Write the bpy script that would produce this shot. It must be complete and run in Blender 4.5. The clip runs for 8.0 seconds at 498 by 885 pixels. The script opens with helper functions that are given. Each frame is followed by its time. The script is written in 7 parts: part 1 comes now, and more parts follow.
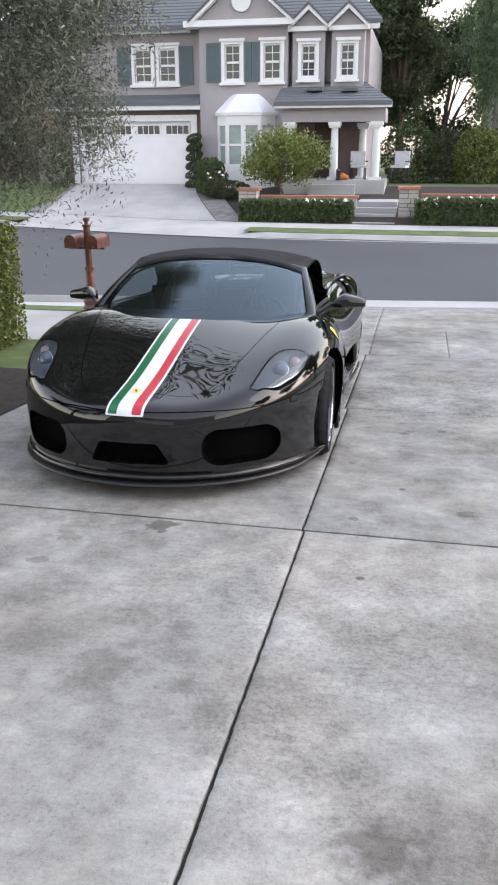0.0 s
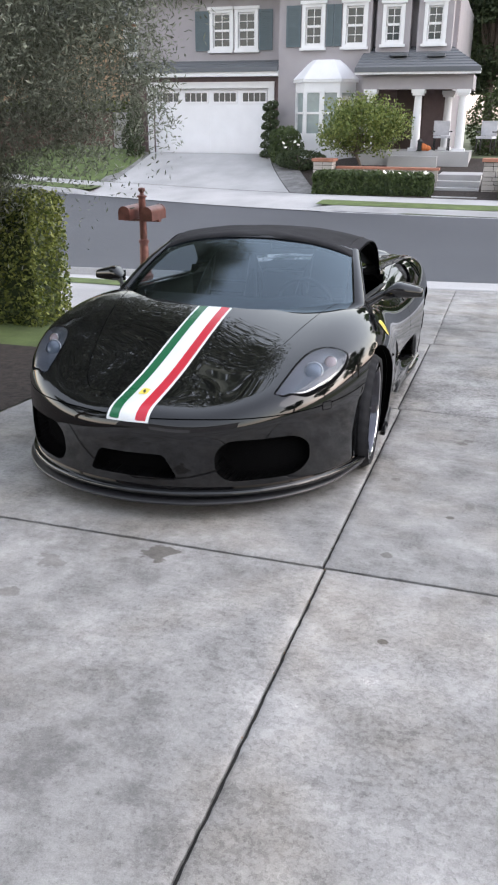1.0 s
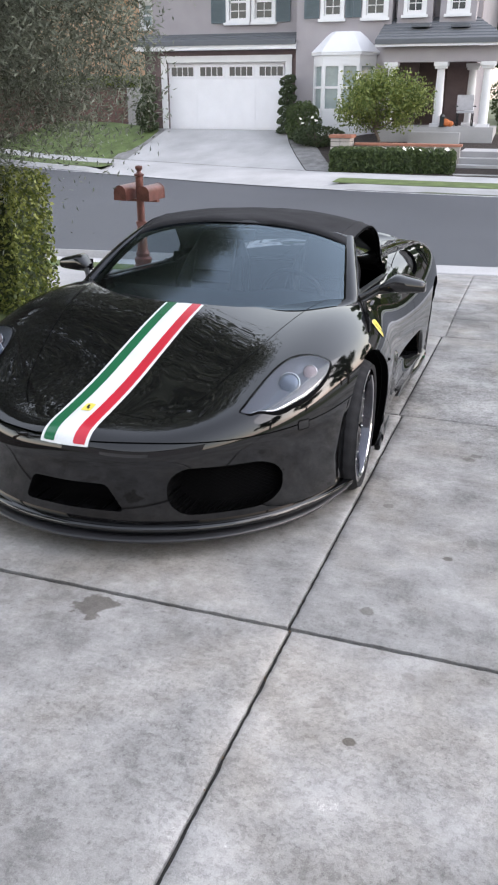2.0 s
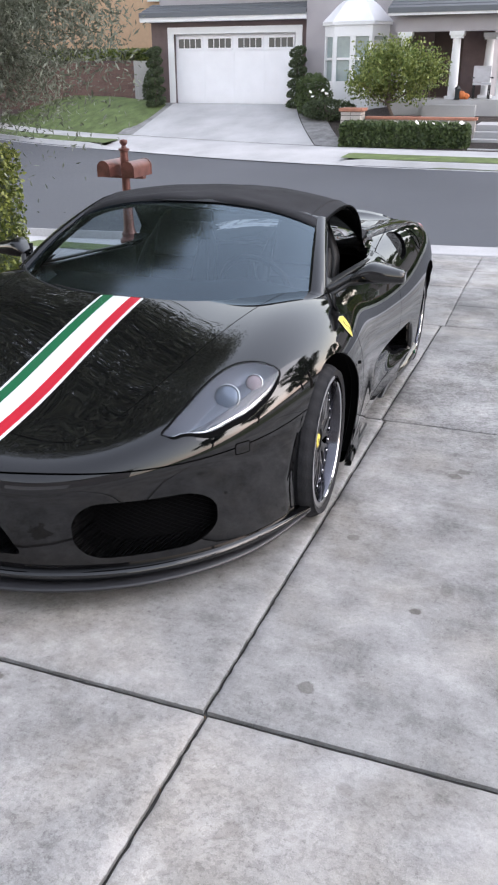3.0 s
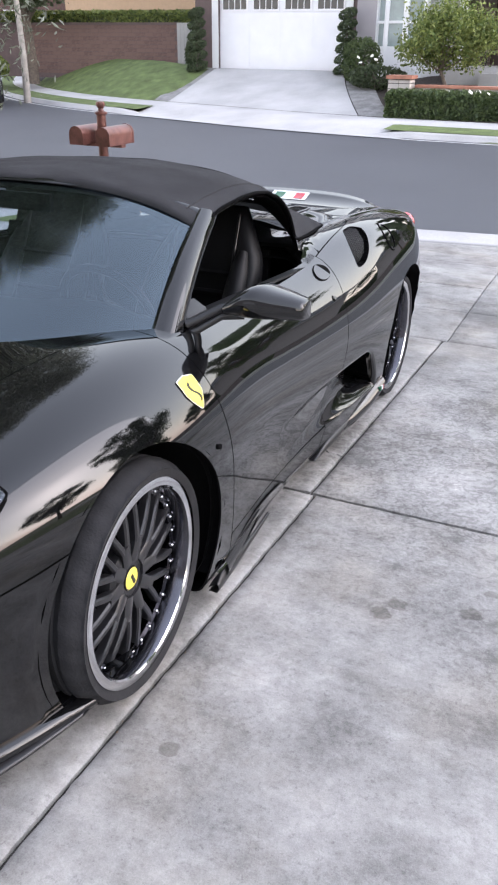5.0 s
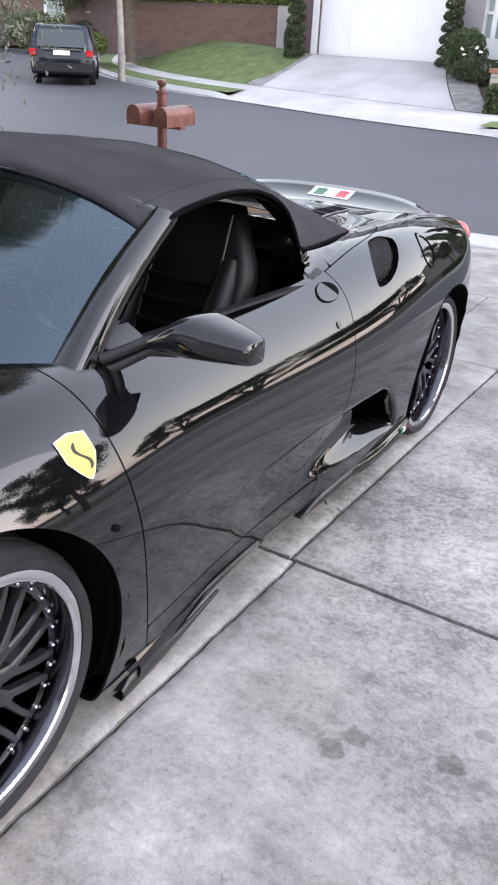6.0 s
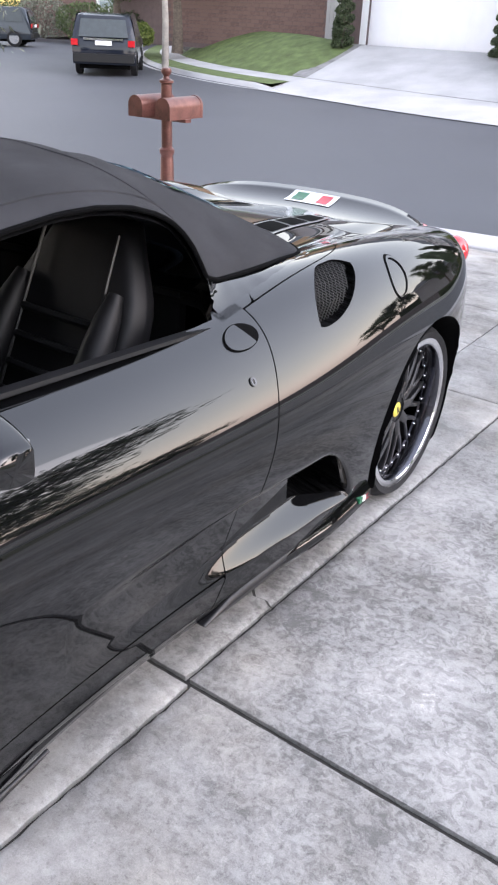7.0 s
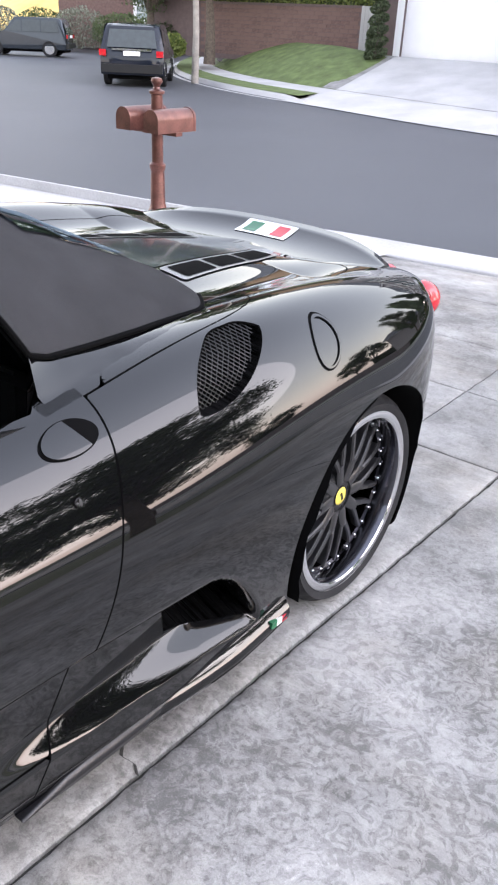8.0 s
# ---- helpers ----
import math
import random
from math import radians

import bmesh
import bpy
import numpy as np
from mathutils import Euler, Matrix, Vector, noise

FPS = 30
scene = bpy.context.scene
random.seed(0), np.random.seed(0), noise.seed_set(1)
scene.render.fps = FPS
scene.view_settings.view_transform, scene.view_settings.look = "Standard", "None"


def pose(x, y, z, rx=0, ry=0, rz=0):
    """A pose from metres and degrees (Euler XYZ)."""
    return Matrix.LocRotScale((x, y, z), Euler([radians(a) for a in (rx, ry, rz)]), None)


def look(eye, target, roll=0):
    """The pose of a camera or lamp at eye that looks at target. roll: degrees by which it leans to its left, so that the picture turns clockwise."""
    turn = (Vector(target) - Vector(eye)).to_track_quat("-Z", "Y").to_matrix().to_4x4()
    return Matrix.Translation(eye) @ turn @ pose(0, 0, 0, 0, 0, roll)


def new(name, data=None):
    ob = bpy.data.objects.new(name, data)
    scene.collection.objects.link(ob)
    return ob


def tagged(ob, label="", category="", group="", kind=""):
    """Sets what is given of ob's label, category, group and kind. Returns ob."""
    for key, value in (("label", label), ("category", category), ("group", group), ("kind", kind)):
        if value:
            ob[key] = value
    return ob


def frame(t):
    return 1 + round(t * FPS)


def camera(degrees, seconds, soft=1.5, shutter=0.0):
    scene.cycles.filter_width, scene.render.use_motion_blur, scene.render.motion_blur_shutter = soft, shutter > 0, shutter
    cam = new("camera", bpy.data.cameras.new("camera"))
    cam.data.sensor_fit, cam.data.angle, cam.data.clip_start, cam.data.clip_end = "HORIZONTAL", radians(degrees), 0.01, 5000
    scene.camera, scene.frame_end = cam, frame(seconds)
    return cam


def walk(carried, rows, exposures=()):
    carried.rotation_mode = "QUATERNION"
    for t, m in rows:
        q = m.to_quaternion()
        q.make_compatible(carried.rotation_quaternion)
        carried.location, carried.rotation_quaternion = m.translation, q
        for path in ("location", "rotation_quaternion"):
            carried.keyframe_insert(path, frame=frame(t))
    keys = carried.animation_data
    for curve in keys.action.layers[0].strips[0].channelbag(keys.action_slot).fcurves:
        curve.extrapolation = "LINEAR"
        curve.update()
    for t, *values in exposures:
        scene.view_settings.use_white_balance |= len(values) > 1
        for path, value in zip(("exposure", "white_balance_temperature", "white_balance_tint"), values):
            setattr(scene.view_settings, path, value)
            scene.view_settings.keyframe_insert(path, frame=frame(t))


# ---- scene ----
cam = camera(35.1, 8.0, soft=2.2)
PATH = [
    (0, (0.449, -3.51, 1.758), (0.067, -1.672, 1.068), -0.1),
    (0.5, (0.514, -3.164, 1.748), (0.036, -1.357, 1.035), 0.5),
    (1, (0.54, -2.834, 1.729), (-0.009, -1.065, 0.976), 0.3),
    (1.5, (0.565, -2.49, 1.714), (-0.008, -0.739, 0.936), 0.2),
    (3, (0.686, -1.525, 1.612), (0.063, 0.176, 0.763), -0.2),
    (3.5, (0.782, -1.126, 1.578), (0.155, 0.562, 0.708), -0.2),
    (4, (0.842, -0.76, 1.531), (0.193, 0.911, 0.645), 0.1),
    (4.5, (0.869, -0.367, 1.497), (0.19, 1.286, 0.6), 0.1),
    (6, (0.934, 0.678, 1.403), (0.047, 2.207, 0.467), 2.8),
    (6.5, (0.966, 1.088, 1.379), (0.006, 2.56, 0.425), 3.5),
    (7, (0.938, 1.472, 1.353), (-0.043, 2.93, 0.398), 2.7),
    (7.5, (0.925, 1.828, 1.336), (-0.073, 3.281, 0.392), 2.7),
    (8, (0.895, 2.199, 1.326), (-0.16, 3.616, 0.389), 2.8),
]
walk(cam, [(t, look(eye, target, roll)) for t, eye, target, roll in PATH], [(0, 1.55, 6270, 18), (1.5, 1.57, 6260, 17.5), (3, 1.68, 6220, 19), (4.5, 1.86, 6150, 20), (6, 1.96, 6150, 21), (8, 2.06, 6150, 21)])

# ---- sky and sun: bright overcast evening ----
world = bpy.data.worlds.new("overcast_sky")
scene.world = world
world.use_nodes = True
wn = world.node_tree.nodes
sky = wn.new("ShaderNodeTexSky")
sky.sky_type = "NISHITA"
sky.sun_disc = False
sky.sun_elevation, sky.sun_rotation = radians(30), radians(72)
sky.air_density, sky.dust_density, sky.ozone_density = 2.5, 1.0, 2.0
hue = wn.new("ShaderNodeHueSaturation")
hue.inputs["Saturation"].default_value = 0.38
world.node_tree.links.new(sky.outputs[0], hue.inputs["Color"])
world.node_tree.links.new(hue.outputs[0], wn["Background"].inputs[0])
wn["Background"].inputs[1].default_value = 0.15

sun_data = bpy.data.lights.new("sun", "SUN")
sun_data.energy, sun_data.angle, sun_data.color = 0.5, radians(60), (1.0, 0.94, 0.90)
sun = new("sun", sun_data)
sun.matrix_world = look((30 * math.sin(radians(72)), 30 * math.cos(radians(72)), 30 * math.tan(radians(30))), (0, 0, 0))


# ---- materials ----
def mat(name, base, rough=0.6, metal=0.0, vary=0.12, scale=6.0, fine=80.0, bump=0.0, coat=0.0, per_piece=0.0, spec=0.5, low=None, coat_ior=1.5):
    """A surface whose colour drifts at two scales, with a fine relief."""
    m = bpy.data.materials.new(name)
    m.use_nodes = True
    nt = m.node_tree
    n, ln = nt.nodes, nt.links
    b = n["Principled BSDF"]
    b.inputs["Roughness"].default_value = rough
    b.inputs["Metallic"].default_value = metal
    b.inputs["Coat Weight"].default_value = coat
    b.inputs["Coat Roughness"].default_value = 0.008
    b.inputs["Coat IOR"].default_value = coat_ior
    b.inputs["Specular IOR Level"].default_value = spec
    co = n.new("ShaderNodeTexCoord")
    big = n.new("ShaderNodeTexNoise")
    big.inputs["Scale"].default_value, big.inputs["Detail"].default_value = scale, 5
    small = n.new("ShaderNodeTexNoise")
    small.inputs["Scale"].default_value, small.inputs["Detail"].default_value = fine, 3
    ln.new(co.outputs["Object"], big.inputs["Vector"])
    ln.new(co.outputs["Object"], small.inputs["Vector"])
    mx = n.new("ShaderNodeMath")
    mx.operation = "ADD"
    half = n.new("ShaderNodeMath")
    half.operation = "MULTIPLY"
    half.inputs[1].default_value = 0.5
    ln.new(small.outputs[0], half.inputs[0])
    ln.new(big.outputs[0], mx.inputs[0])
    ln.new(half.outputs[0], mx.inputs[1])
    value = mx.outputs[0]
    if per_piece:
        info = n.new("ShaderNodeObjectInfo")
        pm = n.new("ShaderNodeMath")
        pm.operation = "MULTIPLY_ADD"
        pm.inputs[1].default_value = per_piece
        ln.new(info.outputs["Random"], pm.inputs[0])
        ln.new(value, pm.inputs[2])
        value = pm.outputs[0]
    ramp = n.new("ShaderNodeValToRGB")
    dark = low or tuple(c * (1 - vary * 1.6) for c in base)
    light = tuple(min(1, c * (1 + vary)) for c in base)
    ramp.color_ramp.elements[0].position, ramp.color_ramp.elements[0].color = 0.45, (*dark, 1)
    ramp.color_ramp.elements[1].position, ramp.color_ramp.elements[1].color = 1.0, (*light, 1)
    ln.new(value, ramp.inputs[0])
    ln.new(ramp.outputs[0], b.inputs["Base Color"])
    if bump:
        bp = n.new("ShaderNodeBump")
        bp.inputs["Strength"].default_value, bp.inputs["Distance"].default_value = bump, 0.01
        ln.new(small.outputs[0], bp.inputs["Height"])
        ln.new(bp.outputs[0], b.inputs["Normal"])
    return m


def glass_mat(name, tint=(1, 1, 1), rough=0.0, clear=0.9, ior=1.52, sheen=(1, 1, 1)):
    """Thin glass: mostly see-through, mirror-like at a slant."""
    m = bpy.data.materials.new(name)
    m.use_nodes = True
    nt = m.node_tree
    n, ln = nt.nodes, nt.links
    n.remove(n["Principled BSDF"])
    tr = n.new("ShaderNodeBsdfTransparent")
    tr.inputs[0].default_value = (*[c * clear for c in tint], 1)
    gl = n.new("ShaderNodeBsdfGlossy")
    gl.inputs["Roughness"].default_value = rough
    gl.inputs["Color"].default_value = (*sheen, 1)
    fr = n.new("ShaderNodeFresnel")
    fr.inputs[0].default_value = ior
    mix = n.new("ShaderNodeMixShader")
    ln.new(fr.outputs[0], mix.inputs[0])
    ln.new(tr.outputs[0], mix.inputs[1])
    ln.new(gl.outputs[0], mix.inputs[2])
    ln.new(mix.outputs[0], n["Material Output"].inputs[0])
    return m


def leaf_mat(name, a, b, trans=0.25):
    """Leaves that differ one by one."""
    m = bpy.data.materials.new(name)
    m.use_nodes = True
    nt = m.node_tree
    n, ln = nt.nodes, nt.links
    bs = n["Principled BSDF"]
    bs.inputs["Roughness"].default_value = 0.55
    geo = n.new("ShaderNodeNewGeometry")
    ramp = n.new("ShaderNodeValToRGB")
    ramp.color_ramp.elements[0].color, ramp.color_ramp.elements[1].color = (*a, 1), (*b, 1)
    ln.new(geo.outputs["Random Per Island"], ramp.inputs[0])
    ln.new(ramp.outputs[0], bs.inputs["Base Color"])
    tl = n.new("ShaderNodeBsdfTranslucent")
    ln.new(ramp.outputs[0], tl.inputs[0])
    mix = n.new("ShaderNodeMixShader")
    mix.inputs[0].default_value = trans
    ln.new(bs.outputs[0], mix.inputs[1])
    ln.new(tl.outputs[0], mix.inputs[2])
    ln.new(mix.outputs[0], n["Material Output"].inputs[0])
    return m


M = {}
M["stucco"] = mat("stucco", (0.37, 0.345, 0.365), 0.9, vary=0.05, scale=1.5, fine=60, bump=0.3)
M["trim_white"] = mat("trim_white", (0.78, 0.78, 0.80), 0.6, vary=0.04, scale=2)
M["garage_white"] = mat("garage_white", (0.80, 0.80, 0.84), 0.5, vary=0.03, scale=2)
M["roof_tile"] = mat("roof_tile", (0.105, 0.112, 0.125), 0.8, vary=0.2, scale=3, fine=30, bump=0.4, per_piece=0.5)
M["shutter"] = mat("shutter", (0.11, 0.145, 0.165), 0.6, vary=0.06)
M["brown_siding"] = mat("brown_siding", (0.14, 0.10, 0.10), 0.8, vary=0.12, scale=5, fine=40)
M["brick_far"] = mat("brick_far", (0.15, 0.095, 0.085), 0.9, vary=0.25, scale=8, fine=40, per_piece=0.4)
M["peach"] = mat("peach", (0.62, 0.42, 0.28), 0.9, vary=0.05)
M["dark_glass"] = mat("dark_glass", (0.05, 0.06, 0.065), 0.08, vary=0.1)
M["pale_glass"] = mat("pale_glass", (0.30, 0.36, 0.36), 0.12, vary=0.15, scale=3)
M["door_dark"] = mat("door_dark", (0.06, 0.035, 0.03), 0.5)
M["asphalt"] = mat("asphalt", (0.064, 0.068, 0.078), 0.6, spec=0.4, vary=0.1, scale=0.35, fine=120, bump=0.25)
M["far_concrete"] = mat("far_concrete", (0.43, 0.425, 0.43), 0.85, vary=0.16, scale=0.8, fine=40, bump=0.1)
M["grass"] = mat("grass", (0.105, 0.145, 0.045), 0.9, vary=0.35, scale=2.5, fine=90, bump=0.6)
M["earth"] = mat("earth", (0.13, 0.15, 0.08), 0.95, vary=0.3, scale=0.15, fine=10)
M["mulch"] = mat("mulch", (0.045, 0.035, 0.03), 0.95, vary=0.5, scale=20, fine=120, bump=1.0)
M["stone"] = mat("stone", (0.36, 0.33, 0.31), 0.9, vary=0.25, scale=4, fine=30, bump=0.5, per_piece=0.5)
M["copper"] = mat("copper", (0.15, 0.062, 0.050), 0.32, 0.3, vary=0.3, scale=10)
M["joint"] = mat("joint", (0.04, 0.038, 0.035), 0.95, vary=0.3, scale=30)
M["bark"] = mat("bark", (0.14, 0.11, 0.09), 0.9, vary=0.3, scale=12, fine=60, bump=0.8)
M["bark_pale"] = mat("bark_pale", (0.34, 0.31, 0.28), 0.9, vary=0.2, scale=6, bump=0.5)
M["leaf_olive"] = leaf_mat("leaf_olive", (0.08, 0.087, 0.06), (0.28, 0.305, 0.24), 0.3)
M["leaf_hedge"] = leaf_mat("leaf_hedge", (0.045, 0.075, 0.015), (0.30, 0.33, 0.08))
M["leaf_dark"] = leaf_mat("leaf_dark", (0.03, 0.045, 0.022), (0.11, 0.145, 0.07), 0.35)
M["leaf_mid"] = leaf_mat("leaf_mid", (0.035, 0.06, 0.02), (0.11, 0.15, 0.05))
M["leaf_bright"] = leaf_mat("leaf_bright", (0.06, 0.10, 0.02), (0.26, 0.30, 0.08))
M["leaf_willow"] = leaf_mat("leaf_willow", (0.10, 0.16, 0.08), (0.27, 0.36, 0.20), 0.45)
M["petal"] = mat("petal", (0.8, 0.78, 0.72), 0.7)
M["orange"] = mat("orange", (0.55, 0.16, 0.04), 0.6)
M["terracotta"] = mat("terracotta", (0.35, 0.16, 0.11), 0.9, vary=0.25, per_piece=0.3)


# ---- building helpers ----
def thing(name, label, category, at=None, group="", kind=""):
    ob = new(name)
    ob.empty_display_size = 0.1
    if at is not None:
        ob.matrix_world = at
    return tagged(ob, label, category, group, kind)


def attach(name, me, parent, label=""):
    ob = new(name, me)
    if parent is not None:
        ob.parent = parent
    if label:
        ob["label"] = label
    return ob


def part(name, bm, material, parent, label="", smooth=False, bevel=0.0):
    """One bmesh as one mesh object under a thing or a part."""
    if bevel:
        sharp = [e for e in bm.edges if len(e.link_faces) == 2 and e.calc_face_angle(0) > 0.6]
        bmesh.ops.bevel(bm, geom=sharp, offset=bevel, segments=2, affect="EDGES", clamp_overlap=True)
    me = bpy.data.meshes.new(name)
    bm.to_mesh(me)
    bm.free()
    me.materials.append(material)
    if smooth:
        me.shade_smooth()
        me.set_sharp_from_angle(angle=radians(38))
    return attach(name, me, parent, label)


def box(bm, x0, x1, y0, y1, z0, z1):
    v = [bm.verts.new(p) for p in ((x0, y0, z0), (x1, y0, z0), (x1, y1, z0), (x0, y1, z0), (x0, y0, z1), (x1, y0, z1), (x1, y1, z1), (x0, y1, z1))]
    for f in ((3, 2, 1, 0), (4, 5, 6, 7), (0, 1, 5, 4), (1, 2, 6, 5), (2, 3, 7, 6), (3, 0, 4, 7)):
        bm.faces.new([v[i] for i in f])
    return bm


def boxes(*dims):
    bm = bmesh.new()
    for d in dims:
        box(bm, *d)
    return bm


def prism(bm, outline, y0, y1):
    """A flat outline in x and z, drawn out from y0 to y1."""
    a = [bm.verts.new((x, y0, z)) for x, z in outline]
    b = [bm.verts.new((x, y1, z)) for x, z in outline]
    bm.faces.new(a)
    bm.faces.new(b[::-1])
    n = len(a)
    for i in range(n):
        bm.faces.new((a[i], b[i], b[(i + 1) % n], a[(i + 1) % n]))
    bmesh.ops.recalc_face_normals(bm, faces=bm.faces)
    return bm


def lathe(bm, profile, axis="z", seg=24, at=(0, 0, 0), caps=True):
    """Turns a profile of (radius, height) round an axis."""
    rings = []
    for r, h in profile:
        ring = []
        for i in range(seg):
            a = 2 * math.pi * i / seg
            c, s = r * math.cos(a), r * math.sin(a)
            p = {"z": (c, s, h), "x": (h, c, s), "y": (c, h, s)}[axis]
            ring.append(bm.verts.new((p[0] + at[0], p[1] + at[1], p[2] + at[2])))
        rings.append(ring)
    for a, b in zip(rings, rings[1:]):
        for i in range(seg):
            j = (i + 1) % seg
            bm.faces.new((a[i], a[j], b[j], b[i]))
    for ring, r in ((rings[0], profile[0][0]), (rings[-1], profile[-1][0])):
        if caps and r > 1e-4:
            bm.faces.new(ring)
    bmesh.ops.recalc_face_normals(bm, faces=bm.faces)
    return bm


def tube(bm, pts, radii, seg=8):
    """A round bar along points, with a radius at each."""
    pts = [Vector(p) for p in pts]
    radii = radii if isinstance(radii, (list, tuple)) else [radii] * len(pts)
    rings = []
    for i, (p, r) in enumerate(zip(pts, radii)):
        d = (pts[min(i + 1, len(pts) - 1)] - pts[max(i - 1, 0)]).normalized()
        side = d.cross(Vector((0.31, 0.2, 0.93))).normalized()
        up = side.cross(d)
        rings.append([bm.verts.new(p + (side * math.cos(2 * math.pi * k / seg) + up * math.sin(2 * math.pi * k / seg)) * r) for k in range(seg)])
    for a, b in zip(rings, rings[1:]):
        for k in range(seg):
            j = (k + 1) % seg
            bm.faces.new((a[k], a[j], b[j], b[k]))
    bm.faces.new(rings[0][::-1])
    bm.faces.new(rings[-1])
    return bm


def grid_mesh(P, closed=False):
    """Vertices and faces of an array of points (rows, columns, 3)."""
    r, c = P.shape[:2]
    i = np.arange(r * c).reshape(r, c)
    f = np.stack([i[:-1, :-1], i[:-1, 1:], i[1:, 1:], i[1:, :-1]], -1).reshape(-1, 4)
    return P.reshape(-1, 3), f


def leaves(points, size, rng, droop=0.0, ratio=0.5, spread=0.35):
    """Small folded leaves at points, each an island of two faces."""
    n = len(points)
    d = rng.normal(size=(n, 3))
    d[:, 2] -= droop
    d /= np.linalg.norm(d, axis=1)[:, None]
    s = np.cross(d, rng.normal(size=(n, 3)))
    s /= np.linalg.norm(s, axis=1)[:, None] + 1e-9
    u = np.cross(d, s)
    L = size * rng.uniform(1 - spread, 1 + spread, n)[:, None]
    a = points - d * L * 0.5
    b = points + d * L * 0.5
    l = points + s * L * ratio * 0.5 + u * L * 0.08
    r = points - s * L * ratio * 0.5 + u * L * 0.08
    V = np.stack([a, l, b, r], 1).reshape(-1, 3)
    i = np.arange(n)[:, None] * 4
    F = np.concatenate([i + [0, 1, 2], i + [0, 2, 3]], 0)
    return V, F


def np_mesh(name, V, F, material, smooth=False):
    me = bpy.data.meshes.new(name)
    V = np.ascontiguousarray(V, np.float32)
    F = np.ascontiguousarray(F, np.int32)
    k = F.shape[1]
    me.vertices.add(len(V))
    me.vertices.foreach_set("co", V.ravel())
    me.loops.add(F.size)
    me.loops.foreach_set("vertex_index", F.ravel())
    me.polygons.add(len(F))
    me.polygons.foreach_set("loop_start", np.arange(0, F.size, k, dtype=np.int32))
    me.update(calc_edges=True)
    me.validate()
    if material:
        me.materials.append(material)
    if smooth:
        me.shade_smooth()
    return me


# ---- the lie of the land ----
def spline(xs, ys):
    """A natural cubic through points; straight beyond its ends."""
    xs, ys = np.asarray(xs, float), np.asarray(ys, float)
    n, h = len(xs), np.diff(xs)
    A, r = np.eye(n), np.zeros(n)
    for i in range(1, n - 1):
        A[i, i - 1:i + 2] = h[i - 1], 2 * (h[i - 1] + h[i]), h[i]
        r[i] = 6 * ((ys[i + 1] - ys[i]) / h[i] - (ys[i] - ys[i - 1]) / h[i - 1])
    m = np.linalg.solve(A, r)

    def at(x):
        x = np.asarray(x, float)
        i = np.clip(np.searchsorted(xs, x) - 1, 0, n - 2)
        t = np.clip(x, xs[0], xs[-1])
        a, b = (xs[i + 1] - t), (t - xs[i])
        v = (m[i] * a**3 + m[i + 1] * b**3) / (6 * h[i]) + (ys[i] / h[i] - m[i] * h[i] / 6) * a + (ys[i + 1] / h[i] - m[i + 1] * h[i] / 6) * b
        s0 = (ys[1] - ys[0]) / h[0] - h[0] * (2 * m[0] + m[1]) / 6
        s1 = (ys[-1] - ys[-2]) / h[-1] + h[-1] * (m[-2] + 2 * m[-1]) / 6
        return v + np.where(x < xs[0], (x - xs[0]) * s0, 0) + np.where(x > xs[-1], (x - xs[-1]) * s1, 0)

    return at


SLOPE, CROSS = 0.0752, 0.004
ROAD = -0.60
WALK0, WALK1 = 5.36, 6.95


def near_edge(x):
    return 9.55 + 0.13 * np.clip(x, -9, 9)


far_edge = spline((-60, -35, -24, -19, -15.5, -11.5, -9, -5.2, 1.4, 10, 60), (75, 43, 29.2, 25.3, 23.5, 22.1, 21.2, 20.3, 19.9, 19.7, 19.5))


def near_ground(x, y):
    """Height of the plot, pavement and apron on the camera's side."""
    x, y = np.asarray(x, float), np.asarray(y, float)
    tilt = CROSS * np.clip(x, -6, 6)
    a = -SLOPE * np.minimum(y, WALK0) - 0.022 * np.clip(y - WALK0, 0, WALK1 - WALK0)
    k = np.clip((y - WALK1) / (near_edge(x) - WALK1), 0, 1)
    z = a + tilt * (1 - k)
    return z * (1 - k) + (ROAD + 0.012) * k


def far_ground(x, y):
    """Height of the plots across the street."""
    d = y - far_edge(x)
    flat = -0.458 + 0.03 * np.clip(d, 0, 2.5)
    rise = np.clip((y - (far_edge(x) + 2.5)) / np.maximum(28.6 - far_edge(x) - 2.5, 3.0), 0, 1)
    return flat + rise * (0.56 - flat)


def sheet(name, xs, ys, height, material, parent=None, thick=0.0, label="", lift=0.0):
    """A patch of ground: ys is a function of x and 0..1, height one of x and y."""
    u = np.linspace(0, 1, ys[1])
    X, U = np.meshgrid(np.asarray(xs, float), u, indexing="ij")
    Y = ys[0](X, U)
    P = np.stack([X, Y, height(X, Y) + lift], -1)
    V, F = grid_mesh(P)
    return attach(name, np_mesh(name, V, F[:, ::-1], material, True), parent, label)


# the ground: one sheet to the horizon, below all the paving
gx = np.concatenate([np.linspace(-900, -90, 7), np.linspace(-60, 60, 61), np.linspace(90, 900, 7)])
gy = np.concatenate([np.linspace(-900, -40, 6), np.linspace(-20, 9, 30), np.linspace(9.4, 19.4, 6), np.linspace(20, 60, 30), np.linspace(80, 1500, 7)])
GX, GY = np.meshgrid(gx, gy, indexing="ij")
GZ = np.where(GY < near_edge(GX), near_ground(GX, np.clip(GY, -8, 20)), np.where(GY > far_edge(GX), far_ground(GX, GY), ROAD)) - 0.12
V, F = grid_mesh(np.stack([GX, GY, GZ], -1))
tagged(attach("ground", np_mesh("ground", V, F[:, ::-1], M["earth"], True), None), "dull green and brown earth round the plots", "ground", kind="structure")

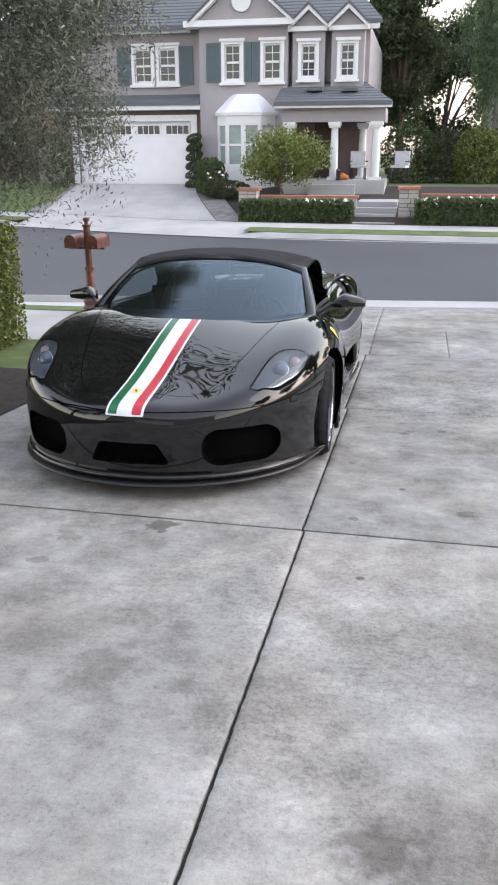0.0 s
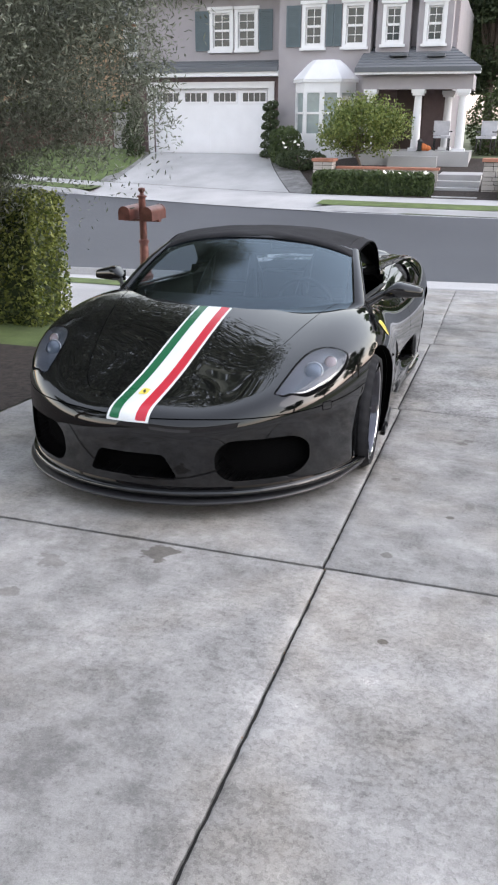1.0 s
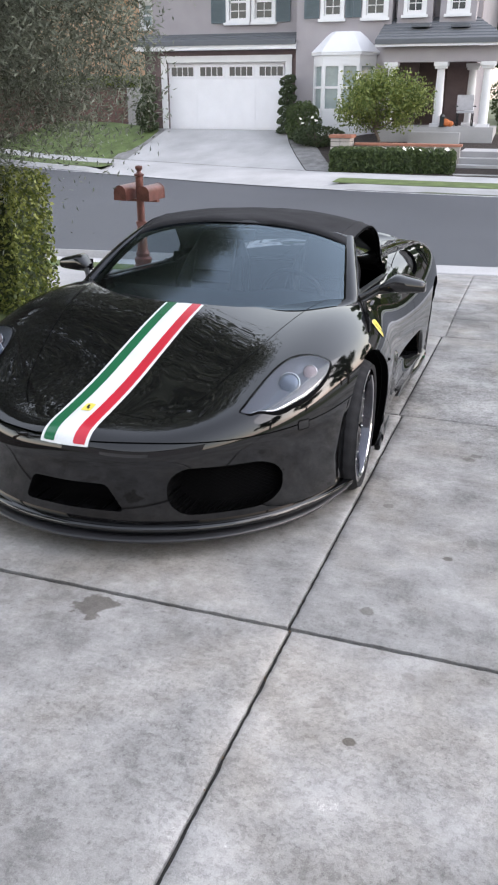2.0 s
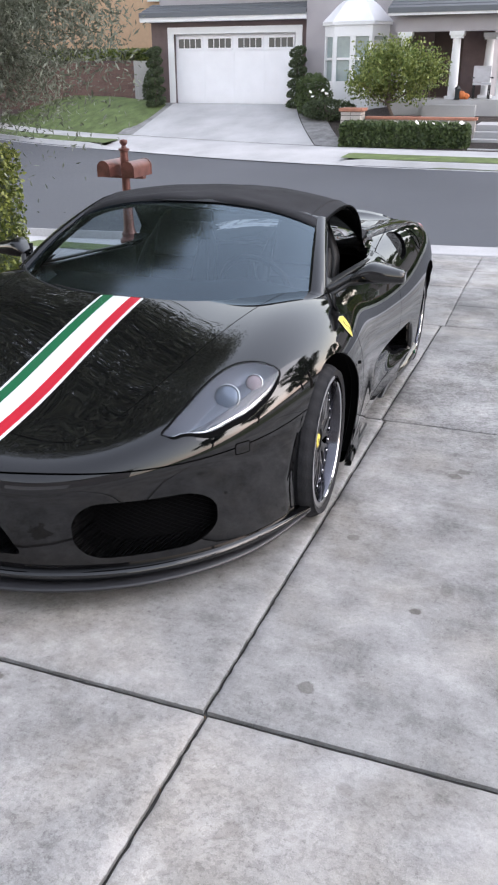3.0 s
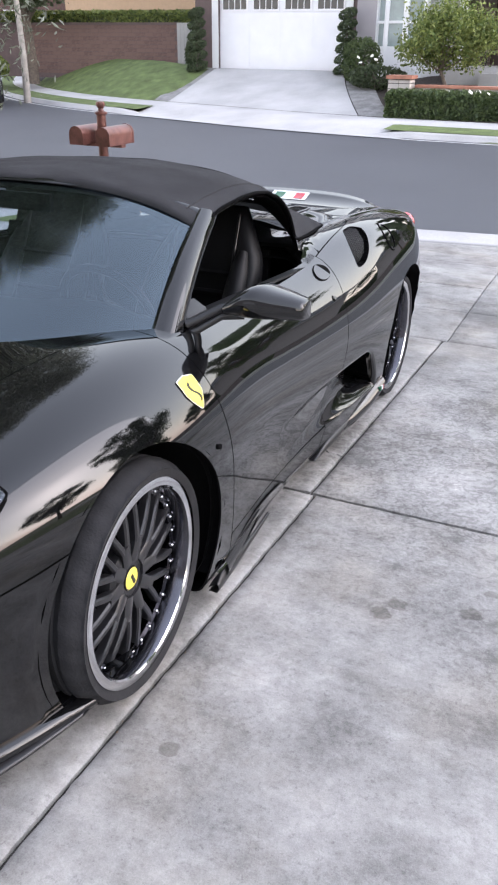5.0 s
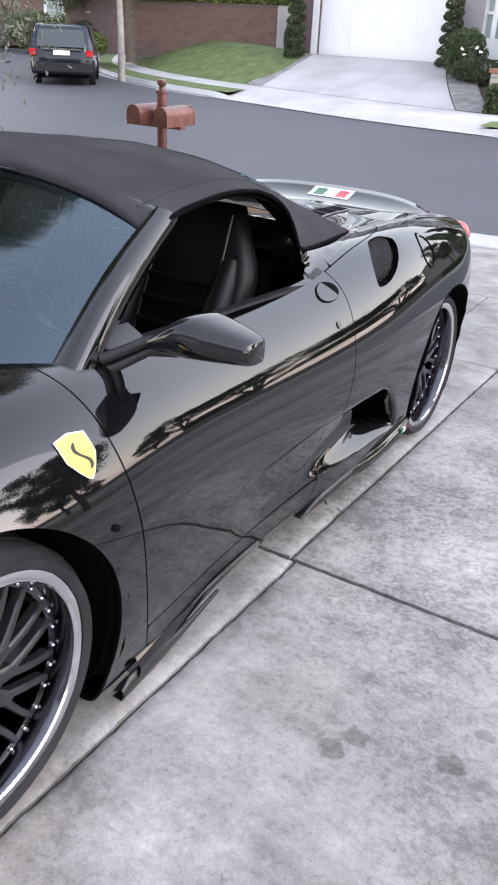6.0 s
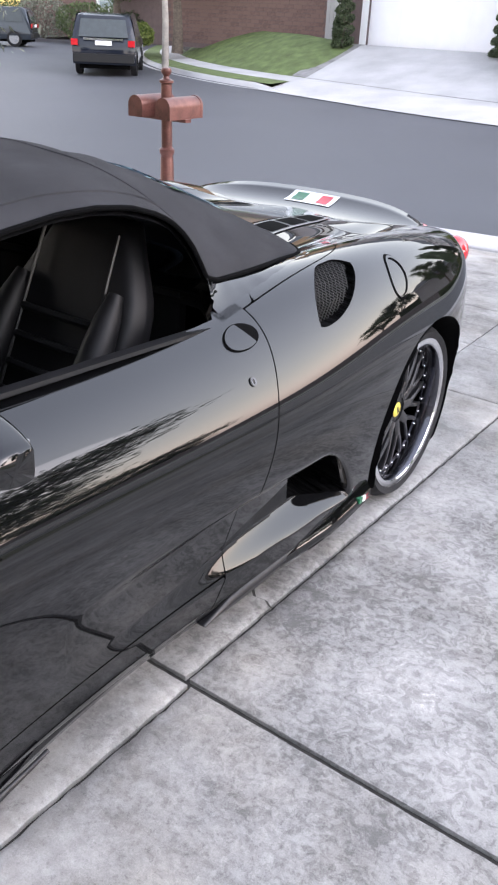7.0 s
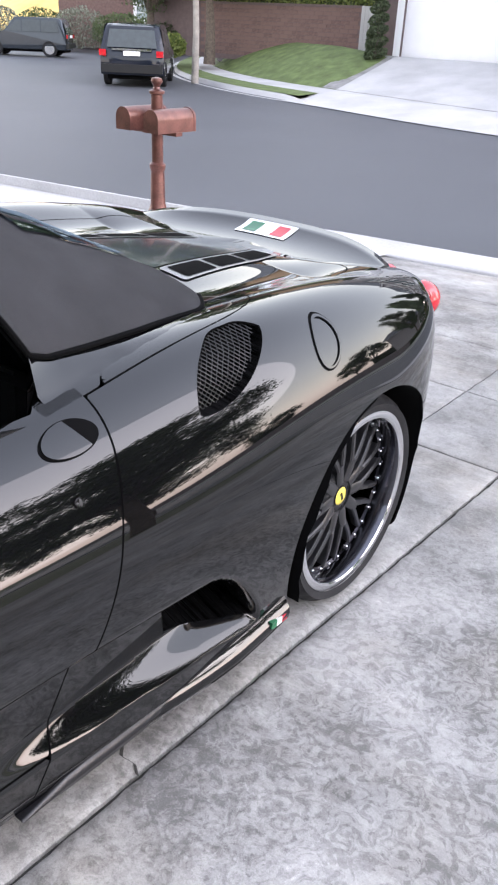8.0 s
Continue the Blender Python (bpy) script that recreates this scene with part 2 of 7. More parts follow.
road = sheet("road", np.concatenate([np.linspace(-62, -26, 10), np.linspace(-24, 40, 65)]), (lambda X, U: near_edge(X) + U * (far_edge(X) - near_edge(X)), 30), lambda X, Y: ROAD + 0 * X, M["asphalt"])
tagged(road, "smooth dark grey asphalt street", "road", kind="structure")
side_road = sheet("road_far", np.linspace(-95, -24, 30), (lambda X, U: 8 + U * 70, 12), lambda X, Y: ROAD - 0.004 + 0 * X, M["asphalt"])
tagged(side_road, "grey asphalt bend of the street further off", "road", kind="structure")


def kerb_line(name, edge, sign, xs, low=()):
    """A concrete gutter and kerb along a road's edge; dropped where low."""
    prof = ((-0.42, ROAD + 0.010), (0.0, ROAD - 0.008), (0.04, ROAD + 0.11), (0.07, ROAD + 0.135), (0.17, ROAD + 0.145), (0.17, ROAD - 0.2))
    rows = []
    for x in xs:
        drop = min([1.0] + [min(1.0, max(0.0, abs(x - (a + b) / 2) - (b - a) / 2) / 0.9) for a, b in low])
        rows.append([(x, float(edge(x)) + sign * d, ROAD + (z - ROAD) * (drop if z > ROAD + 0.05 else 1) + (0.012 if drop < 1 else 0)) for d, z in prof])
    V, F = grid_mesh(np.array(rows))
    me = np_mesh(name, V, F if sign < 0 else F[:, ::-1], M["far_concrete"])
    return tagged(attach(name, me, None), "pale concrete kerb and gutter along the street", "kerb", kind="structure")


kerb_line("kerb_far", far_edge, 1, np.concatenate([np.linspace(-60, -26, 16), np.linspace(-25, 40, 131)]), [(-12.9, -5.1)])
kerb_line("kerb_near", near_edge, -1, np.linspace(-30, 30, 121), [(-3.0, 3.2)])


def off(a, b):
    return lambda X, U: far_edge(X) + a + U * (b - a)


def strip(name, x0, x1, a, b, material, label, cat, lift=0.0, n=40):
    ob = sheet(name, np.linspace(x0, x1, n), (off(a, b), 6), far_ground, material, lift=lift)
    return tagged(ob, label, cat, kind="structure")


# across the street: parkway, pavement, plots
strip("parkway_lawn", -34, -13.3, 0.15, 1.25, M["grass"], "strip of mown green grass beside the kerb", "lawn", 0.01)
strip("parkway_lawn", -4.7, 40, 0.15, 1.25, M["grass"], "strip of mown green grass beside the kerb", "lawn", 0.01)
apron = sheet("apron_far", np.linspace(-13.4, -4.6, 40), (off(0.0, 1.27), 8), lambda X, Y: ROAD + (far_ground(X, Y) + 0.014 - ROAD) * np.clip((Y - far_edge(X)) / 1.25, 0, 1) ** (1 + 0 * X), M["far_concrete"], lift=0.004)
tagged(apron, "pale concrete driveway apron at the street", "driveway", kind="structure")
strip("pavement_far", -34, 40, 1.25, 2.5, M["far_concrete"], "pale concrete pavement across the street", "pavement", 0.012, 90)


def flare(X, U):
    return far_edge(X) + 2.5 + U * (28.9 - far_edge(X) - 2.5)


P = []
for u in np.linspace(0, 1, 14):
    k = (1 - u) ** 1.3
    row = []
    for s in np.linspace(0, 1, 12):
        x = (-13.4 - 0.2 * k) * (1 - s) + (-8.45 + 2.3 * k) * s
        y = float(far_edge(x)) + 2.5 + u * (28.85 - float(far_edge(x)) - 2.5)
        row.append((x, y, float(far_ground(x, y)) + 0.02))
    P.append(row)
V, F = grid_mesh(np.array(P))
tagged(attach("driveway_far", np_mesh("driveway_far", V, F, M["far_concrete"], True), None), "pale concrete driveway rising to the garage across the street", "driveway", kind="structure")


def border(name, x_foot, x_head, wide, label):
    """A narrow paved band along the far driveway, from the pavement up to the house."""
    rows = []
    for u in np.linspace(0, 1, 14):
        k = (1 - u) ** 1.3
        x0 = x_head + (x_foot - x_head) * k
        rows.append([(x, float(far_edge(x)) + 2.5 + u * (28.85 - float(far_edge(x)) - 2.5)) for x in np.linspace(x0, x0 + wide, 5)])
    P = np.array([[(x, y, float(far_ground(x, y)) + 0.028) for x, y in row] for row in rows])
    V, F = grid_mesh(P)
    return tagged(attach(name, np_mesh(name, V, F, M["paver"], True), None), label, "driveway", kind="structure")


M["paver"] = mat("paver", (0.24, 0.235, 0.235), 0.9, vary=0.3, scale=3, fine=14, bump=0.4)
border("driveway_border", -14.25, -14.1, 0.72, "grey paved band between lawn and driveway")
border("driveway_border", -6.12, -8.42, 0.95, "grey flagstone band between driveway and garden bed")
lawn = sheet("lawn_far", np.linspace(-24, -13.35, 30), (lambda X, U: far_edge(X) + 2.48 + U * np.maximum(28.9 - far_edge(X) - 2.5, 3.5), 10), lambda X, Y: far_ground(X, Y) + 0.22 * np.clip((-13.4 - X) / 3.0, 0, 1) * np.sin(np.clip((Y - far_edge(X) - 2.5) / 5.2, 0, 1) * 3.1), M["grass"], lift=0.01)
tagged(lawn, "mounded green lawn across the street", "lawn", kind="structure")
sheet_plot = sheet("garden_bed_far", np.linspace(-8.2, 40, 50), (flare, 10), far_ground, M["mulch"], lift=-0.01)
tagged(sheet_plot, "dark planted soil before the house", "garden bed", kind="structure")

# camera's side: plots beside the driveway
DRIVE_L = -2.62


def span(a, b):
    return lambda X, U: a + U * (b - a)


def plot(name, x0, x1, a, b, material, label, cat, lift=0.0, n=20):
    ob = sheet(name, np.linspace(x0, x1, n), (span(a, b), 14), near_ground, material, lift=lift)
    return tagged(ob, label, cat, kind="structure")


plot("mulch_bed", -9, DRIVE_L, -4.0, 3.6, M["mulch"], "bed of dark bark mulch beside the driveway", "garden bed", 0.0)
plot("lawn_near", -16, DRIVE_L, 3.6, WALK0, M["grass"], "green lawn between mulch bed and pavement", "lawn", 0.0)
VERGE0 = WALK1 + 0.42
ob = sheet("kerb_top_near", np.linspace(-16, DRIVE_L, 24), (lambda X, U: VERGE0 + U * (near_edge(X) - 0.17 - VERGE0), 8), near_ground, M["far_concrete"], lift=0.012)
tagged(ob, "pale concrete strip behind the kerb", "pavement", kind="structure")
ob = sheet("verge_grass", np.linspace(-6.0, DRIVE_L - 0.6, 24), (span(7.55, 8.1), 6), near_ground, M["grass"], lift=0.02)
tagged(ob, "worn patch of green grass round the mailbox post", "lawn", kind="structure")
ob = sheet("pavement_near", np.linspace(-16, DRIVE_L, 16), (span(WALK0, VERGE0), 5), near_ground, M["far_concrete"], lift=0.012)
tagged(ob, "pale concrete pavement beside the driveway", "pavement", kind="structure")

ob = sheet("soil_far", np.linspace(-30, -13.3, 24), (lambda X, U: far_edge(X) + 3.0 + U * np.maximum(31.2 - far_edge(X) - 3.0, 1.0), 8), far_ground, M["mulch"], lift=-0.03)
tagged(ob, "dark soil along the garden wall", "garden bed", kind="structure")


# ---- the house across the street ----
def wall(parent, name, x0, x1, z0, z1, y, openings=(), thick=0.2, material=None, label=""):
    """An upright wall facing the street at y, with rectangular openings through it."""
    xs = sorted({x0, x1, *[v for o in openings for v in o[:2]]})
    zs = sorted({z0, z1, *[v for o in openings for v in o[2:4]]})
    bm = bmesh.new()
    for a, b in zip(xs, xs[1:]):
        run = None
        for c, d in zip(zs, zs[1:]):
            mx, mz = (a + b) / 2, (c + d) / 2
            hole = any(o[0] < mx < o[1] and o[2] < mz < o[3] for o in openings)
            if hole:
                if run:
                    box(bm, a, b, y, y + thick, *run)
                run = None
            else:
                run = (run[0], d) if run else (c, d)
        if run:
            box(bm, a, b, y, y + thick, *run)
    bmesh.ops.remove_doubles(bm, verts=bm.verts, dist=0.0005)
    return part(name, bm, material or M["stucco"], parent, label)


def window(parent, x0, x1, z0, z1, y, trim=0.13, cols=2, rows=2, glass=None, sill=True, shutters=0.0, head=True):
    """A sash window: casing, sashes, glazing bars, panes, and shutters where wanted."""
    w = part("window", boxes((x0 - trim, x0, y - 0.06, y + 0.1, z0 - trim, z1 + trim), (x1, x1 + trim, y - 0.06, y + 0.1, z0 - trim, z1 + trim),
                             (x0, x1, y - 0.06, y + 0.1, z1, z1 + trim), (x0, x1, y - 0.06, y + 0.1, z0 - trim, z0)), M["trim_white"], parent, "white painted sash window")
    zm = (z0 + z1) / 2
    bars = [(x0, x1, y + 0.02, y + 0.09, zm - 0.04, zm + 0.04), (x0, x0 + 0.05, y + 0.02, y + 0.09, z0, z1), (x1 - 0.05, x1, y + 0.02, y + 0.09, z0, z1),
            (x0 + 0.05, x1 - 0.05, y + 0.02, y + 0.09, z0, z0 + 0.06), (x0 + 0.05, x1 - 0.05, y + 0.02, y + 0.09, z1 - 0.06, z1)]
    part("sash", boxes(*bars), M["trim_white"], w)
    thin = []
    for i in range(1, cols):
        x = x0 + (x1 - x0) * i / cols
        thin.append((x - 0.012, x + 0.012, y + 0.04, y + 0.075, z0 + 0.06, z1 - 0.06))
    for half in ((z0, zm), (zm, z1)):
        for j in range(1, rows):
            z = half[0] + (half[1] - half[0]) * j / rows
            thin.append((x0 + 0.05, x1 - 0.05, y + 0.042, y + 0.073, z - 0.012, z + 0.012))
    if thin:
        part("glazing_bar", boxes(*thin), M["trim_white"], w)
    for a, b in ((z0, zm), (zm, z1)):
        part("pane", boxes((x0 + 0.03, x1 - 0.03, y + 0.05, y + 0.065, a + 0.02, b - 0.02)), glass or M["dark_glass"], w)
    if sill:
        part("sill", boxes((x0 - trim - 0.06, x1 + trim + 0.06, y - 0.14, y - 0.0605, z0 - trim - 0.05, z0 - trim + 0.04)), M["trim_white"], w)
    if head:
        part("head_moulding", boxes((x0 - trim - 0.06, x1 + trim + 0.06, y - 0.12, y - 0.0605, z1 + trim - 0.03, z1 + trim + 0.07)), M["trim_white"], w)
    return w


def shutter(parent, x0, x1, z0, z1, y):
    s = part("shutter", boxes((x0, x0 + 0.06, y - 0.05, y, z0, z1), (x1 - 0.06, x1, y - 0.05, y, z0, z1), (x0 + 0.06, x1 - 0.06, y - 0.05, y, z1 - 0.08, z1),
                              (x0 + 0.06, x1 - 0.06, y - 0.05, y, z0, z0 + 0.08), (x0 + 0.06, x1 - 0.06, y - 0.05, y, (z0 + z1) / 2 - 0.04, (z0 + z1) / 2 + 0.04),
                              (x0 + 0.06, x1 - 0.06, y - 0.02, y, z0 + 0.08, z1 - 0.08)), M["shutter"], parent, "blue-grey louvred shutter")
    bm = bmesh.new()
    z = z0 + 0.11
    while z < z1 - 0.1:
        box(bm, x0 + 0.06, x1 - 0.06, y - 0.042, y - 0.022, z, z + 0.035)
        z += 0.06
    part("louvre", bm, M["shutter"], s)


def slope_roof(parent, name, x0, x1, y0, z0, y1, z1, thick=0.12, hip0=0.0, hip1=0.0, material=None):
    """A roof slope from the eave (y0, z0) up to the ridge (y1, z1), in stepped courses of tiles."""
    n = max(4, int(math.hypot(y1 - y0, z1 - z0) / 0.28))
    bm = bmesh.new()
    for i in range(n):
        a, b = i / n, (i + 1) / n
        ya, za, yb, zb = y0 + (y1 - y0) * a, z0 + (z1 - z0) * a, y0 + (y1 - y0) * b, z0 + (z1 - z0) * b
        xa0, xa1, xb0, xb1 = x0 + hip0 * a, x1 - hip1 * a, x0 + hip0 * b, x1 - hip1 * b
        v = [bm.verts.new(p) for p in ((xa0, ya, za + 0.035), (xa1, ya, za + 0.035), (xb1, yb, zb + 0.008), (xb0, yb, zb + 0.008),
                                       (xa0, ya, za - thick), (xa1, ya, za - thick), (xb1, yb, zb - thick), (xb0, yb, zb - thick))]
        for f in ((0, 1, 2, 3), (7, 6, 5, 4), (0, 4, 5, 1), (1, 5, 6, 2), (3, 7, 4, 0)):
            bm.faces.new([v[k] for k in f])
    bmesh.ops.recalc_face_normals(bm, faces=bm.faces)
    return part(name, bm, material or M["roof_tile"], parent, "blue-grey flat roof tiles")


def gable(parent, x0, x1, y, z0, z1, depth, over=0.25):
    """A small front gable: triangular wall, raking boards and two roof slopes."""
    xm = (x0 + x1) / 2
    bm = bmesh.new()
    prism(bm, ((x0, z0), (x1, z0), (xm, z1)), y, y + 0.2)
    part("gable_wall", bm, M["stucco"], parent)
    for s in (-1, 1):
        xe, ze = xm + s * ((x1 - x0) / 2 + over), z0 - over * (z1 - z0) / ((x1 - x0) / 2)
        bm = bmesh.new()
        prism(bm, ((xe, ze + 0.02), (xm, z1 + 0.02), (xm, z1 + 0.17), (xe, ze + 0.14)), y - 0.3, y - 0.02)
        part("raking_board", bm, M["trim_white"], parent)
        bm = bmesh.new()
        prism(bm, ((xe, ze + 0.145), (xm, z1 + 0.175), (xm, z1 + 0.27), (xe, ze + 0.23)), y - 0.34, y + depth)
        part("gable_roof", bm, M["roof_tile"], parent)


GF = 0.56  # the garage floor's height
house = thing("house", "two-storey grey stucco house with white trim, shutters and grey roof", "house")
YG, YB, YD, YP = 28.9, 28.55, 29.3, 27.5
# garage wing
wall(house, "wall", -14.35, -8.12, GF - 0.3, 3.35, YG, [(-13.42, -8.6, GF, 2.95)], 0.3, M["brown_siding"], "dark brown boarded garage wall")
for x0, x1, z0, z1 in ((-13.66, -13.42, GF, 3.18), (-8.6, -8.36, GF, 3.18), (-13.42, -8.6, 2.95, 3.18)):
    part("garage_casing", boxes((x0, x1, YG - 0.05, YG - 0.002, z0, z1)), M["trim_white"], house)
gd = part("garage_door", boxes((-13.42, -8.6, YG + 0.14, YG + 0.19, GF, 2.95)), M["garage_white"], house, "white sectional garage door with four long windows")
for r in range(4):
    for c in range(4):
        x0 = -13.42 + 4.82 * c / 4
        z0 = GF + 2.39 * r / 4
        if r == 3:
            continue
        part("door_panel", boxes((x0 + 0.02, x0 + 1.185, YG + 0.131, YG + 0.1395, z0 + 0.02, z0 + 0.583)), M["garage_white"], gd)
for c in range(4):
    x0 = -13.42 + 4.82 * c / 4
    z0 = GF + 2.39 * 3 / 4
    part("door_window_frame", boxes((x0 + 0.08, x0 + 1.12, YG + 0.10, YG + 0.139, z0 + 0.06, z0 + 0.13), (x0 + 0.08, x0 + 1.12, YG + 0.10, YG + 0.139, z0 + 0.44, z0 + 0.5),
                                    (x0 + 0.08, x0 + 0.14, YG + 0.10, YG + 0.139, z0 + 0.13, z0 + 0.44), (x0 + 1.06, x0 + 1.12, YG + 0.10, YG + 0.139, z0 + 0.13, z0 + 0.44)), M["garage_white"], gd)
    part("door_pane", boxes((x0 + 0.14, x0 + 1.06, YG + 0.12, YG + 0.139, z0 + 0.13, z0 + 0.44)), M["dark_glass"], gd)
    for k in (1, 2, 3):
        part("door_window_bar", boxes((x0 + 0.14 + 0.23 * k - 0.012, x0 + 0.14 + 0.23 * k + 0.012, YG + 0.105, YG + 0.119, z0 + 0.13, z0 + 0.44)), M["garage_white"], gd)
part("fascia", boxes((-14.6, -8.12, YG - 0.45, YG - 0.33, 3.35, 3.56)), M["trim_white"], house)
part("soffit", boxes((-14.6, -8.12, YG - 0.33, YG + 0.3, 3.36, 3.42)), M["trim_white"], house)
slope_roof(house, "garage_roof", -14.6, -8.12, YG - 0.5, 3.62, YG + 0.75, 4.0)
# upper storey over the garage
up_l = [(-11.0, -10.3, 4.4, 5.6), (-9.98, -9.3, 4.4, 5.6)]
wall(house, "wall", -14.2, -8.12, 3.75, 6.2, YG + 0.5, up_l)
for o in up_l:
    window(house, *o, YG + 0.5)
shutter(house, -11.72, -11.16, 4.3, 5.68, YG + 0.49)
shutter(house, -9.14, -8.6, 4.3, 5.68, YG + 0.49)
# the bay with the front gable
up_b = [(-7.12, -6.52, 4.36, 5.58), (-5.62, -4.98, 4.36, 5.58)]
wall(house, "wall", -8.12, -4.72, GF - 0.4, 6.2, YB, up_b + [(-7.2, -5.4, 1.25, 3.05)])
wall(house, "wall", -8.12, -7.94, GF - 0.4, 6.2, YB + 0.2, (), 1.2)
wall(house, "wall", -4.9, -4.72, GF - 0.4, 6.2, YB + 0.2, (), 1.2)
for o in up_b:
    window(house, *o, YB)
shutter(house, -7.84, -7.3, 4.3, 5.65, YB - 0.002)
shutter(house, -6.35, -6.09, 4.3, 5.65, YB - 0.002)
shutter(house, -6.07, -5.8, 4.3, 5.65, YB - 0.002)
part("eave", boxes((-8.6, -4.5, YB - 0.45, YB - 0.3, 6.15, 6.36)), M["trim_white"], house, "white painted eave")
part("eave", boxes((-14.6, -8.6, YG + 0.1, YG + 0.24, 6.1, 6.3)), M["trim_white"], house)
part("soffit", boxes((-8.6, -4.5, YB - 0.3, YB + 0.3, 6.16, 6.22)), M["trim_white"], house)
gable(house, -8.1, -4.75, YB - 0.2, 6.38, 7.75, 3.5, 0.3)
bm = bmesh.new()
lathe(bm, ((0.36, -0.05), (0.36, -0.10), (0.24, -0.10), (0.24, -0.05)), "y", 28, (-6.42, YB - 0.2, 6.98), False)
part("round_vent_casing", bm, M["trim_white"], house)
bm = bmesh.new()
lathe(bm, ((0.0, -0.055), (0.24, -0.055), (0.24, -0.02)), "y", 28, (-6.42, YB - 0.2, 6.98))
part("round_vent", bm, M["trim_white"], house, "pale round gable vent")
slope_roof(house, "roof", -14.7, -1.3, YG - 0.1, 6.3, YG + 5.2, 9.4, hip0=2.5, hip1=2.5)
slope_roof(house, "roof_back", -14.7, -1.3, YG + 10.5, 6.3, YG + 5.2, 9.4, hip0=2.5, hip1=2.5)
part("side_wall", boxes((-14.2, -14.0, YG + 0.7, YG + 10, GF - 0.4, 6.2), (-1.95, -1.75, YD + 0.2, YG + 10, GF - 0.4, 6.2), (-14.0, -1.95, YG + 9.8, YG + 10, GF - 0.4, 6.2)), M["stucco"], house)
# projecting window bay on the ground floor, with its pale metal roof
plan = ((-7.42, YB), (-6.95, YB - 0.55), (-5.65, YB - 0.55), (-5.18, YB))


def bay_ring(z, grow=0.0):
    c = (-6.3, YB)
    return [(c[0] + (x - c[0]) * (1 + grow), c[1] + (y - c[1]) * (1 + grow), z) for x, y in plan]


def bay_solid(levels):
    bm = bmesh.new()
    rings = [[bm.verts.new(p) for p in bay_ring(z, g)] for z, g in levels]
    for a, b in zip(rings, rings[1:]):
        for i in range(3):
            bm.faces.new((a[i], a[i + 1], b[i + 1], b[i]))
    bm.faces.new(rings[-1])
    bm.faces.new(rings[0][::-1])
    return bm


part("bay_base", bay_solid(((GF - 0.3, 0.0), (1.25, 0.0))), M["trim_white"], house)
part("bay_head", bay_solid(((2.85, 0.02), (3.1, 0.02), (3.1, 0.1), (3.2, 0.1))), M["trim_white"], house)
part("bay_roof", bay_solid(((3.2, 0.12), (3.45, -0.12), (3.7, -0.35), (3.86, -0.55))), M["garage_white"], house, "pale metal roof of the bay window")
for (xa, ya), (xb, yb) in zip(plan, plan[1:]):
    a, b = Vector((xa, ya, 0)), Vector((xb, yb, 0))
    d = (b - a).normalized()
    nrm = Vector((d.y, -d.x, 0))
    L = (b - a).length
    fr = bmesh.new()
    gl = bmesh.new()
    def slab(bm, s0, s1, z0, z1, o0, o1):
        vs = [bm.verts.new(a + d * s + nrm * o + Vector((0, 0, z))) for z in (z0, z1) for s, o in ((s0, o0), (s1, o0), (s1, o1), (s0, o1))]
        for f in ((0, 1, 2, 3), (7, 6, 5, 4), (0, 4, 5, 1), (1, 5, 6, 2), (2, 6, 7, 3), (3, 7, 4, 0)):
            bm.faces.new([vs[k] for k in f])
    cuts = (0.0, L) if L < 1 else (0.0, L / 2, L)
    slab(fr, 0.09, L - 0.09, 1.25, 1.36, -0.09, 0.01)
    w = part("bay_window", fr, M["trim_white"], house, "white framed bay window")
    bars = [(max(0, c - 0.09), min(L, c + 0.09), 1.25, 2.85, -0.1, 0.02) for c in cuts] + [(0.09, L - 0.09, 2.75, 2.85, -0.09, 0.01), (0.09, L - 0.09, 2.02, 2.10, -0.09, 0.0)]
    for bar in bars:
        fr = bmesh.new()
        slab(fr, *bar)
        part("window_frame", fr, M["trim_white"], w)
    slab(gl, 0.05, L - 0.05, 1.3, 2.8, -0.07, -0.05)
    part("pane", gl, M["pale_glass"], w)
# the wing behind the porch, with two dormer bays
# the lower wall's dark brown stands in for shade under the porch roof
wall(house, "wall", -4.72, -1.75, GF - 0.4, 6.1, YD, [(-3.75, -2.75, 0.85, 2.95)], 0.2, M["brown_siding"], "porch wall with the porch's shade put into its dark colour")
part("upper_band", boxes((-4.72, -1.75, YD - 0.03, YD - 0.004, 3.4, 6.1)), M["stucco"], house)
part("front_door", boxes((-3.75, -2.75, YD + 0.08, YD + 0.14, 0.85, 2.95)), M["door_dark"], house, "dark front door in the porch")
part("eave", boxes((-4.5, -1.4, YD - 0.5, YD - 0.36, 6.02, 6.2)), M["trim_white"], house)
for xc in (-3.95, -2.5):
    o = (xc - 0.26, xc + 0.26, 4.42, 5.52)
    wall(house, "dormer_wall", xc - 0.6, xc + 0.6, 3.75, 5.95, YD - 0.65, [o], 0.15)
    part("dormer_cheek", boxes((xc - 0.6, xc - 0.45, YD - 0.5, YD - 0.031, 3.75, 5.95), (xc + 0.45, xc + 0.6, YD - 0.5, YD - 0.031, 3.75, 5.95)), M["stucco"], house)
    window(house, *o, YD - 0.65)
    part("dormer_eave", boxes((xc - 0.76, xc + 0.76, YD - 0.86, YD - 0.66, 5.95, 6.1)), M["trim_white"], house)
    gable(house, xc - 0.6, xc + 0.6, YD - 0.68, 6.1, 6.62, 2.5, 0.14)
